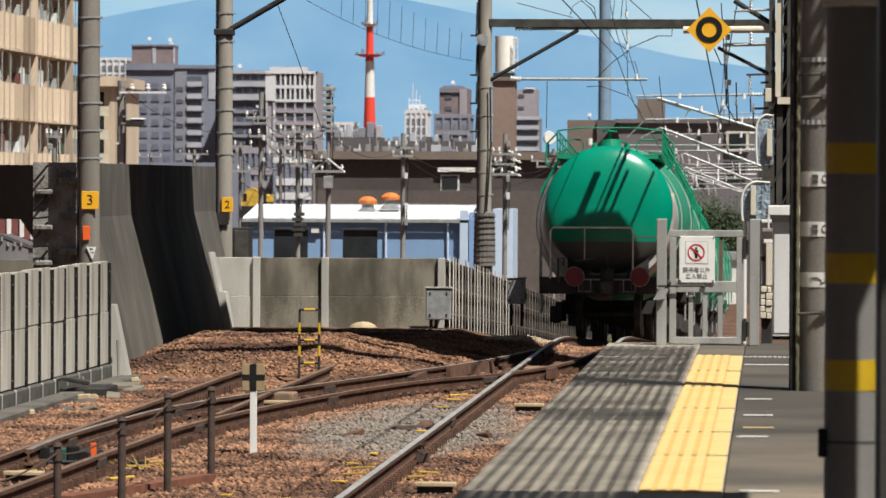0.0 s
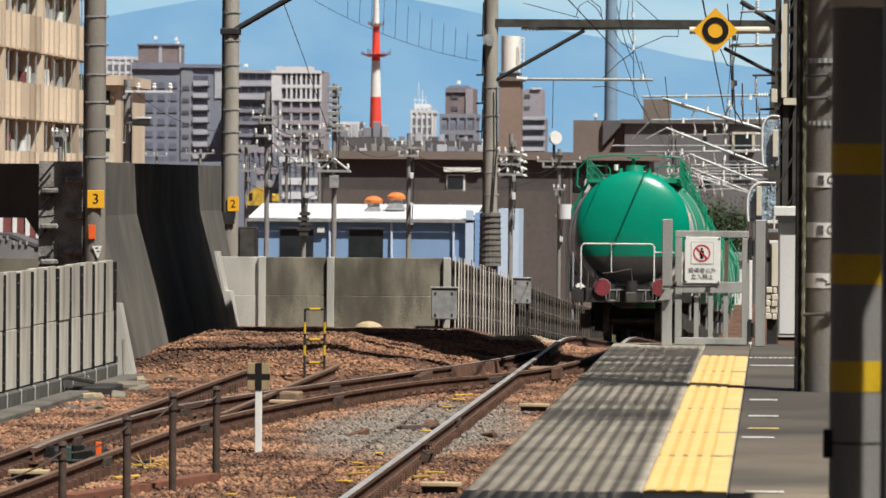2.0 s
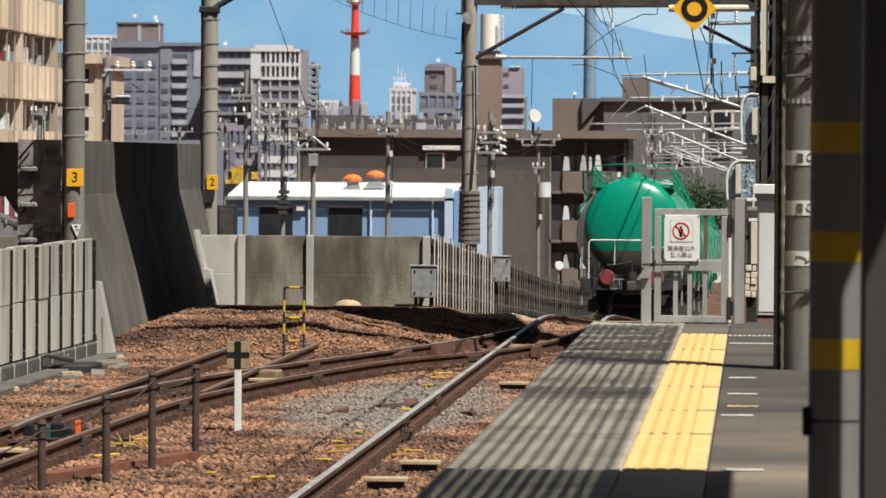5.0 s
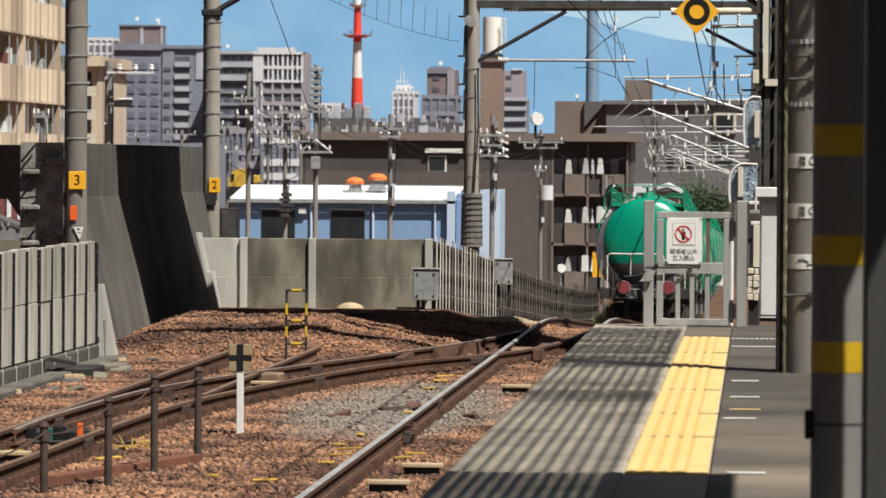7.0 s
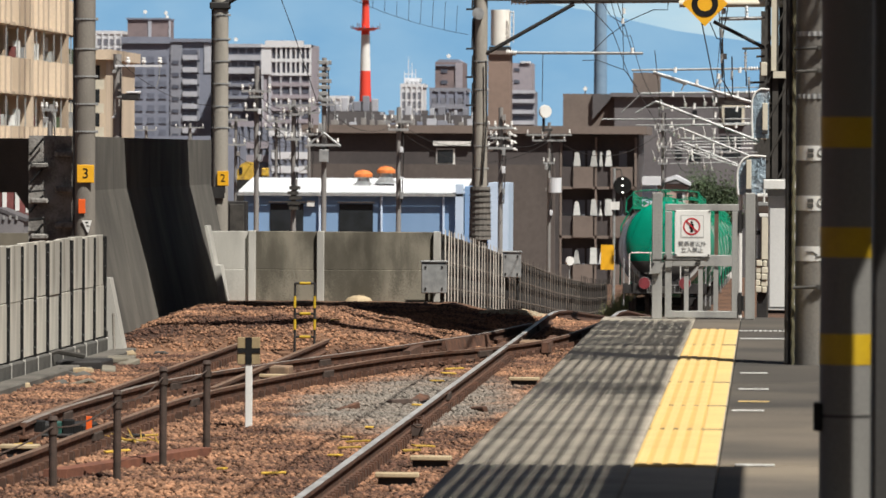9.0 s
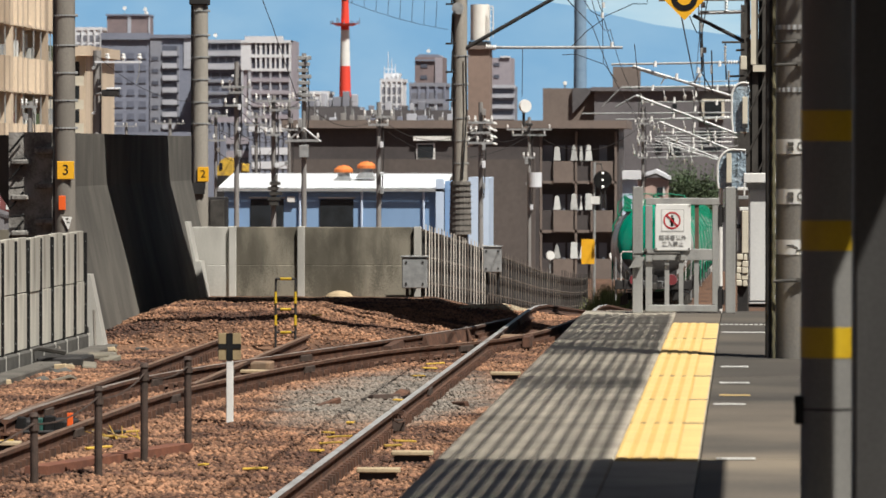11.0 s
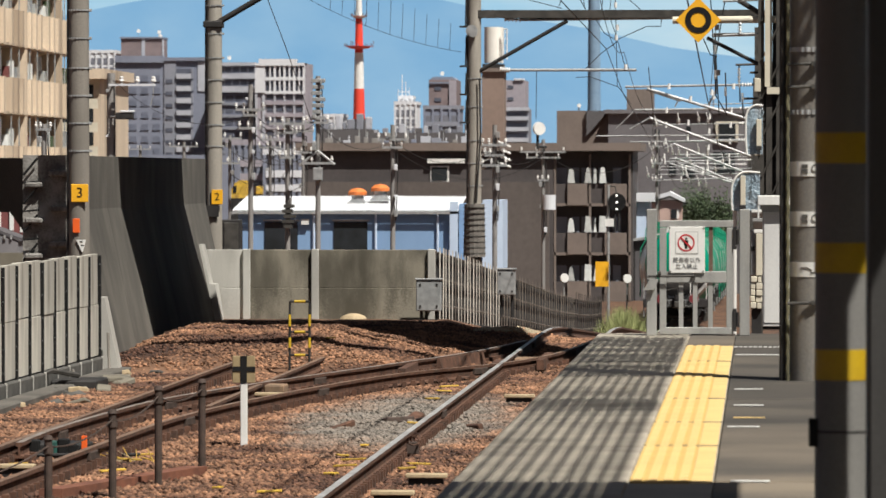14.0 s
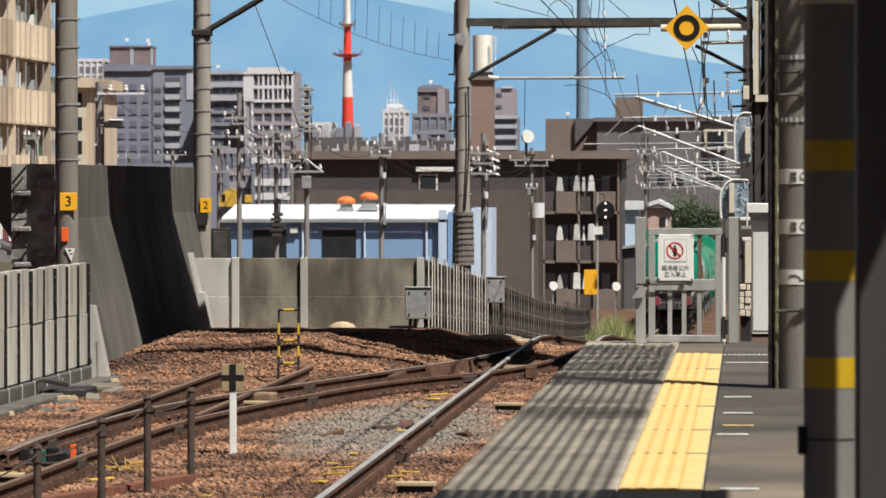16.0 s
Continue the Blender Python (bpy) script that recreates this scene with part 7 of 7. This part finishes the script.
town_pole(188, 190, 140, [(148, 0), (147, 0)], 0.2)
arm = thing("line_arm", (side(190, 189.6), 189.6, height(161, 189.6)), "steel line arm with three large white insulators", "crossarm")
part("bar", box(B(), -0.1, -0.25, -0.035, side(269, 189.6) - arm.location.x, -0.16, 0.035), HIGHWHITE, arm)
part("strap", rod(B(), (0.0, -0.2, 0.0), (0.0, 0.4, 0.0), 0.04, seg=8), STEEL, arm)
for u in (208, 236, 265):
    o = shared("insulator", PIN, arm, (side(u, 189.6) - arm.location.x, -0.2, 0.03))
    o.scale = (2.0, 2.0, 1.6)
part("jumper", line(B(), [(side(265, 189.6) - arm.location.x, -0.22, 0.0), (side(264, 189.6) - arm.location.x, -0.22, -0.4), (side(259, 189.6) - arm.location.x, -0.22, -0.75)], 0.018, 5), STEEL, arm)
low = thing("pole_transformer", (side(212, 189.6), 189.6, height(222, 189.6)), "dark pole transformer with a pale lid", "transformer")
part("tank", box(B(), -0.28, -0.35, 0, 0.32, 0.1, 0.24, 0.03), DARK, low)
part("lid", box(B(), -0.12, -0.38, 0.24, 0.36, 0.12, 0.31, 0.02), HIGHWHITE, low)
part("bracket", rod(B(), (-0.55, 0.3, 0.1), (-0.2, -0.1, 0.1), 0.04, seg=8), STEEL, low)
town_pole(437, 160, 160, [(205, 26), (238, 20), (215, 12)])
t2 = town_pole(503, 162, 220, [(230, 32), (246, 18), (290, 14)])
t3 = town_pole(557, 158, 145, [(228, 20), (300, 28)])
for s in (-1, 1):
    part("brace", rod(B(), (s * 0.5, -0.15, 1.730 + 9), (0, -0.15, 2.125 + 9), 0.035), STEEL, t3)
for k in range(7):
    part("antenna", box(B(), -0.18 + 0.03 * (k % 2), -0.2, height(150 + 11 * k, 158) + 9, 0.2 - 0.04 * (k % 3), 0.2, height(157 + 11 * k, 158) + 9, 0.01), STEEL, t3, "stacked grey antenna unit")
part("pole_box", box(B(), -0.12, -0.3, 1.270 + 9, 0.14, 0.0, 1.632 + 9, 0.01), STEEL, t3)
town_pole(690, 161, 232, [(258, 26), (272, 18)])
bm = B()
for k in range(5):
    box(bm, -0.1 - 0.05 * (k % 2), -0.3, height(415 - 9 * k, 162) + 9, 0.16 + 0.05 * (k % 3), 0.0, height(409 - 9 * k, 162) + 9)
part("cable_joint", bm, MAST, t2)
t5 = town_pole(871, 164, 232, [(268, 22), (286, 18), (304, 22)])
for k, py in enumerate((262, 274, 286, 298)):
    bm = B()
    insulator(bm, (0.1, -0.1, height(py, 164) + 9), (0.5, -0.1, height(py + 9, 164) + 9), 0.055, 4)
    insulator(bm, (-0.1, -0.1, height(py + 4, 164) + 9), (-0.4, -0.1, height(py + 12, 164) + 9), 0.045, 4)
    part("strain_insulator", bm, PORC, t5)
t6 = town_pole(957, 220, 258, [(280, 40), (290, 30), (330, 10)])
part("transformer", rod(B(), (0.25, -0.25, (-0.012) + 9), (0.25, -0.25, 0.583 + 9), 0.27, seg=16), HIGHWHITE, t6, "pale grey pole transformer")
dish = thing("dish_antenna", ((-8.879), 218, 2.726), "white dish antenna on a short stand", "dish antenna")
part("dish", rod(B(), (0, 0, 0.53), (0.05, -0.1, 0.53), 0.27, 0.25, 24), WHITE, dish)
part("stand", rod(B(), (-0.05, 0.1, -0.3), (-0.05, 0.1, 0.5), 0.06), DARK, dish)
part("bracket", rod(B(), (-0.05, 0.1, -0.2), (0.2, 2.0, -0.2), 0.05), DARK, dish)
town_pole(1158, 260, 240, [(270, 14), (300, 10), (330, 8)], 0.09)
town_pole(318, 300, 262, [(270, 26)], 0.12)
town_pole(240, 330, 268, [(275, 20)], 0.12)
town_pole(68, 150, 230, [(240, 14)], 0.1)
for px, py, roof, d in ((237, 65, 75, 1290), (274, 67, 75, 1290), (276, 74, 78, 1291), (399, 113, 121, 1262), (1020, 198, 207, 428), (1258, 184, 207, 424), (778, 141, 147, 1336)):
    o = thing("roof_dish", (side(px, d), d, height(roof, d)), "small white rooftop dish far off", "dish antenna", "roof dishes")
    h = (roof - py) * d / 9600
    part("dish", rod(B(), (0, 0, h), (0.02, -0.15, h), 3.5 * d / 9600, seg=14), WHITE, o)
    part("stand", rod(B(), (0, 0.05, -0.4), (0, 0.05, h), 0.06), STEEL, o)

runs = []
for a, b, py, pz, drop in ((437, 503, 206, 232, 0.25), (503, 557, 231, 229, 0.2), (557, 690, 229, 259, 0.5), (690, 871, 259, 269, 0.6), (871, 957, 287, 281, 0.3), (437, 557, 240, 302, 0.3), (690, 957, 273, 291, 0.8), (188, 437, 150, 216, 0.7), (957, 1158, 281, 271, 0.7)):
    runs.append(sag((side(a, 161), 161, height(py, 161)), (side(b, 164), 164, height(pz, 164)), drop))
for u, d, top, arms in ((472, 196, 250, [(258, 16), (272, 20)]), (531, 205, 232, [(243, 20), (281, 16)]), (400, 188, 250, [(256, 22), (300, 18)])):
    town_pole(u, d, top, arms, 0.075)
rng = random.Random(17)
for k in range(11):
    a = rng.uniform(395, 470)
    b = a + rng.uniform(50, 110)
    v, da = rng.uniform(232, 330), rng.uniform(158, 205)
    runs.append(sag((side(a, da), da, height(v, da)), (side(b, da + 3), da + 3, height(v + rng.uniform(-14, 18), da + 3)), rng.uniform(0.1, 0.5)))
wires("street_wires", runs, 0.010, (0, 0, 0), "thin dark street wires between the poles")

d = 214
sig = thing("block_signal", ((-5.751), d, rail_z(214) - 0.3), "round black three-lamp signal on a mast", "railway signal")
sz = rail_z(214) - 0.3
part("post", rod(B(), (-0.22, 0.1, 0), (-0.22, 0.1, 1.010 - sz), 0.06), STEEL, sig)
part("head", rod(B(), (0.12, 0, 0.319 - sz), (0.12, -0.08, 0.319 - sz), 0.36, seg=28), BLACK, sig, "black round signal head")
for k, py in enumerate((357, 369, 381)):
    part("lamp", rod(B(), (0.12, -0.09, height(py, 214) - sz), (0.12, -0.12, height(py, 214) - sz), 0.038, seg=12), LAMP, sig, "white signal lamp")
part("hood_arm", line(B(), [(-0.22, 0.1, 0.965 - sz), (0.05, 0.1, 0.943 - sz), (0.1, 0.0, 0.698 - sz)], 0.03), MAST, sig)
part("ladder", line(B(), [(0.05, 0.0, (-0.016) - sz), (0.05, 0.0, (-0.818) - sz)], 0.04), DARK, sig)
part("ladder", line(B(), [(0.2, 0.0, (-0.016) - sz), (0.2, 0.0, (-0.818) - sz)], 0.04), DARK, sig)
part("catch_plate", box(B(), -0.35, -0.05, (-0.640) - sz, 0.0, 0.1, (-0.328) - sz), WHITE, sig)
part("orange_board", box(B(), -0.72, -0.14, (-3.003) - sz, -0.2, -0.08, (-2.022) - sz), SIGNYEL, sig, "plain orange-yellow board")
for px, py in ((992, 503), (1104, 504)):
    o = thing("mirror_dish", ((px - 1340) * 205 / 9600, 206, rail_z(206) - 0.2), "small bright dish on a low post beside the ramp", "mirror")
    zz = 1.5 - (py - 316) * 206 / 9600 - o.location.z
    part("dish", rod(B(), (0, 0, zz), (0.04, -0.08, zz), 0.17, seg=14), WHITE, o)
    part("post", rod(B(), (0, 0.05, 0), (0, 0.05, zz), 0.03), STEEL, o)

# ---- unseen structures added to shade the line ----
canopy = thing("platform_roof", (0, 0, 3.7), "dark platform roof over the waiting area", "roof", kind="structure")
part("roof_sheet", box(B(), -1.9, -30, 0, 1.43, 20.6, 0.15), DARK, canopy)
part("roof_sheet", box(B(), -1.9, 20.6, 0, 0.04, 24.55, 0.15), DARK, canopy)
part("roof_sheet", box(B(), 0.86, 20.6, 0, 1.43, 24.55, 0.15), DARK, canopy)
# Slits added to the roof front let thin sun stripes through.
for k in range(12):
    x = 0.055 + 0.0675 * k
    part("shade_slat", box(B(), x, 20.6, 0.05, x + 0.0585, 24.53, 0.058), DARK, canopy)
# Post added out of view, shades the pillar's left half.
part("shade_post", rod(B(), (1.02, 19.04, -3.7), (1.02, 19.04, 0.0), 0.05, seg=16), STEEL, canopy, "thin unseen post added to shade the pillar")
# Unseen slats and bars, set where shadow stripes cross the edge slabs.
grid = thing("slatted_screen", (0, 0, 5.6), "unseen slats added to stripe the platform edge with shade", "screen", kind="structure")
for k in range(11):
    x = 0.79 + 0.080 * k + 0.006 * math.sin(k * 3.1)
    part("slat", box(B(), x, 23.7, 0, x + 0.034, 47.0, 0.03), STEEL, grid)
for y, w in ((27.0, 0.04), (29.7, 0.06), (30.9, 0.05), (34.95, 0.06)):
    part("cross_bar", box(B(), 0.77, y, 0.06, 1.68, y + w, 0.12), STEEL, grid)
# close laths across the slats, added for the darker shade bands
for y0, y1, gap in ((31.4, 33.35, 0.10), (33.9, 34.75, 0.14), (37.2, 39.75, 0.105), (40.05, 42.3, 0.10), (42.6, 43.75, 0.10), (44.05, 46.6, 0.105)):
    bm = B()
    for k in range(int((y1 - y0) / gap)):
        box(bm, 0.77, y0 + gap * k, 0.06, 1.68, y0 + gap * k + 0.056, 0.075)
    part("lath_band", bm, STEEL, grid)
# Walls added out of view to keep sky light from the shaded sides.
station = thing("wall_station", (3.5, 0, -0.002), "plain dark unseen walls added to block sky light", "wall", kind="structure")
part("wall", box(B(), 0, -30, 0, 0.3, 30, 3.4), GREYBLD, station)
part("back_wall", box(B(), -5.0, -30.3, 0, 0.0, -30, 3.7), GREYBLD, station)
part("sky_blocker", box(B(), 4.4, 30.0, -1.6, 4.8, 128, 9.5), GREYBLD, station, "plain dark unseen wall added to deepen the shade")
# Unseen; the deck outline is the ground shadow moved back along the sun.
bridge = thing("footbridge", (0, 0, 5.3), "unseen footbridge, its deck cut to cast the tracks' shade", "footbridge", kind="structure")
kx, ky = TO_SUN.x / TO_SUN.z * 6.4, TO_SUN.y / TO_SUN.z * 6.4
part("deck", slab(B(), [(x + kx, y + ky) for x, y in ((-30, 84.9), (-10, 84.9), (-5, 82.9), (-3.0, 78.9), (-1.0, 77.5), (6.0, 75), (6.0, 82), (-1.0, 83.2), (-3.0, 85.6), (-3.9, 90.2), (-4.6, 93.6), (-5.2, 94.4), (-5.45, 93.6), (-6.1, 93.6), (-6.2, 94.3), (-9.3, 94.3), (-10.0, 93.9), (-30, 93.9))], 0, 0.5), DARK, bridge)
# Slab and bars added to shade the tank end as the train leaves.
part("shade_slab", slab(B(), [(-2.75, 95.5), (0.3, 95.5), (0.3, 97.7), (-0.07, 97.8), (-0.92, 98.08), (-2.75, 98.1)], 0.0, 0.2), DARK, bridge)
for x, w, y0, y1 in ((-1.66, 0.11, 98.1, 98.56), (-1.28, 0.05, 98.1, 99.0), (-1.12, 0.04, 98.08, 98.6), (-0.63, 0.022, 97.95, 98.72)):
    part("shade_bar", box(B(), x - w / 2, y0, 0.05, x + w / 2, y1, 0.12), DARK, bridge)
# Strips added only to draw shadow lines across the mound.
part("shade_strip", slab(B(), [(x + kx, y + ky) for x, y in ((-9.7, 77.0), (-7.6, 77.15), (-5.9, 77.6), (-4.6, 78.4), (-4.55, 78.7), (-5.9, 78.15), (-7.0, 77.75), (-7.6, 77.75), (-8.4, 77.45), (-9.7, 77.4))], 0.1, 0.2), DARK, bridge)
for a, b in ((1.3, 1.75), (2.6, 2.78)):
    part("shade_beam", slab(B(), [(x + kx, y + ky) for x, y in ((-8.7, 84.4 - b), (-5, 82.9 - b), (-3.4, 79.8 - b), (-3.4, 79.8 - a), (-5, 82.9 - a), (-8.7, 84.4 - a))], 0.1, 0.2), DARK, bridge)

# ---- distance ----
def ridge(name, d, pts, col, power):
    """A far mountain ridge as a flat glowing sheet with haze in its colour; pts are view column and row."""
    bm = B()
    top = [bm.verts.new(((u - 1340) * d / 9600, d, 1.5 - (v - 316) * d / 9600 + 3 * noise.noise((u * 0.02, d, 0)))) for u, v in pts]
    low = [bm.verts.new((p.co.x, d, -60)) for p in top]
    for k in range(len(pts) - 1):
        bm.faces.new((low[k], low[k + 1], top[k + 1], top[k]))
    m = bpy.data.materials.new(name)
    m.use_nodes = True
    n = m.node_tree
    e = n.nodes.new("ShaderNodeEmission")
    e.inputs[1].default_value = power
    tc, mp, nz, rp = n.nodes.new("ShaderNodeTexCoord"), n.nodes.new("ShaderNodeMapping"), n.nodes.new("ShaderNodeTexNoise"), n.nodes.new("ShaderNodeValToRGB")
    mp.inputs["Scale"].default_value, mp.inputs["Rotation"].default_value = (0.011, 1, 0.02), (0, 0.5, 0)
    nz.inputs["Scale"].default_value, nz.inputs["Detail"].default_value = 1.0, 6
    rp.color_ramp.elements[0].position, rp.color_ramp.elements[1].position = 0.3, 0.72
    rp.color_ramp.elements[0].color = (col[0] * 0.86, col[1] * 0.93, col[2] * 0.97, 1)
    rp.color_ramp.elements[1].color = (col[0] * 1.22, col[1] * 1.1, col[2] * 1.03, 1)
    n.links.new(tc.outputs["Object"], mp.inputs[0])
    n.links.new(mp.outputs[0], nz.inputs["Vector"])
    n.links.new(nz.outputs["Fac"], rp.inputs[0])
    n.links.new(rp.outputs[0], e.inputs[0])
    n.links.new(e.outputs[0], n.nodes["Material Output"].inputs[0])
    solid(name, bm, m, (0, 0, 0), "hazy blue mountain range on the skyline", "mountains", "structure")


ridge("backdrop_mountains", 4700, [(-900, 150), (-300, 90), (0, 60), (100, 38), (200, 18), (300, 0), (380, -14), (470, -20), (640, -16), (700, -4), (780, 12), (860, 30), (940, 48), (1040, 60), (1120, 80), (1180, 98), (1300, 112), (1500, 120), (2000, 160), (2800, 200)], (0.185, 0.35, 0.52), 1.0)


def sky_backdrop():
    """Pale hazy sky low over the mountains, with thin cloud."""
    m = bpy.data.materials.new("hazy_sky")
    m.use_nodes = True
    n = m.node_tree
    e = n.nodes.new("ShaderNodeEmission")
    tc, mp, nz, rp = n.nodes.new("ShaderNodeTexCoord"), n.nodes.new("ShaderNodeMapping"), n.nodes.new("ShaderNodeTexNoise"), n.nodes.new("ShaderNodeValToRGB")
    mp.inputs["Scale"].default_value = (0.006, 1, 0.022)
    nz.inputs["Scale"].default_value, nz.inputs["Detail"].default_value = 1.0, 5
    rp.color_ramp.elements[0].position, rp.color_ramp.elements[1].position = 0.35, 0.75
    rp.color_ramp.elements[0].color, rp.color_ramp.elements[1].color = (0.28, 0.465, 0.595, 1), (0.45, 0.57, 0.62, 1)
    n.links.new(tc.outputs["Object"], mp.inputs[0])
    n.links.new(mp.outputs[0], nz.inputs["Vector"])
    n.links.new(nz.outputs["Fac"], rp.inputs[0])
    n.links.new(rp.outputs[0], e.inputs[0])
    n.links.new(e.outputs[0], n.nodes["Material Output"].inputs[0])
    solid("backdrop_sky", box(B(), -3500, 4850, -60, 2500, 4852, 700), m, (0, 0, 0), "pale blue hazy sky with thin cloud", "sky", "structure")


sky_backdrop()


# ---- the train leaves ----
def tail_y(t):
    """Where the last wagon's end stands at t seconds."""
    return np.interp(t, TAIL_T, TAIL_Y)


TAIL_T = [0, 1.5, 3.5, 4.6, 7, 8.2, 11, 16]
TAIL_Y = [99.5, 109.4, 121.5, 129.0, 146.5, 155.5, 175.5, 211]


def motions():
    for k, w in enumerate(WAGONS):
        rows = []
        for i in range(33):
            t = i * 0.5
            y = float(tail_y(t)) + 13.57 * k
            z0, z1 = rail_z(y + 2.2), rail_z(y + 11.4)
            g = (z1 - z0) / 9.2
            rows.append((t, pose(-2.987, y, z0 - 2.2 * g, math.degrees(math.atan(g)))))
        walk(w, rows)


motions()
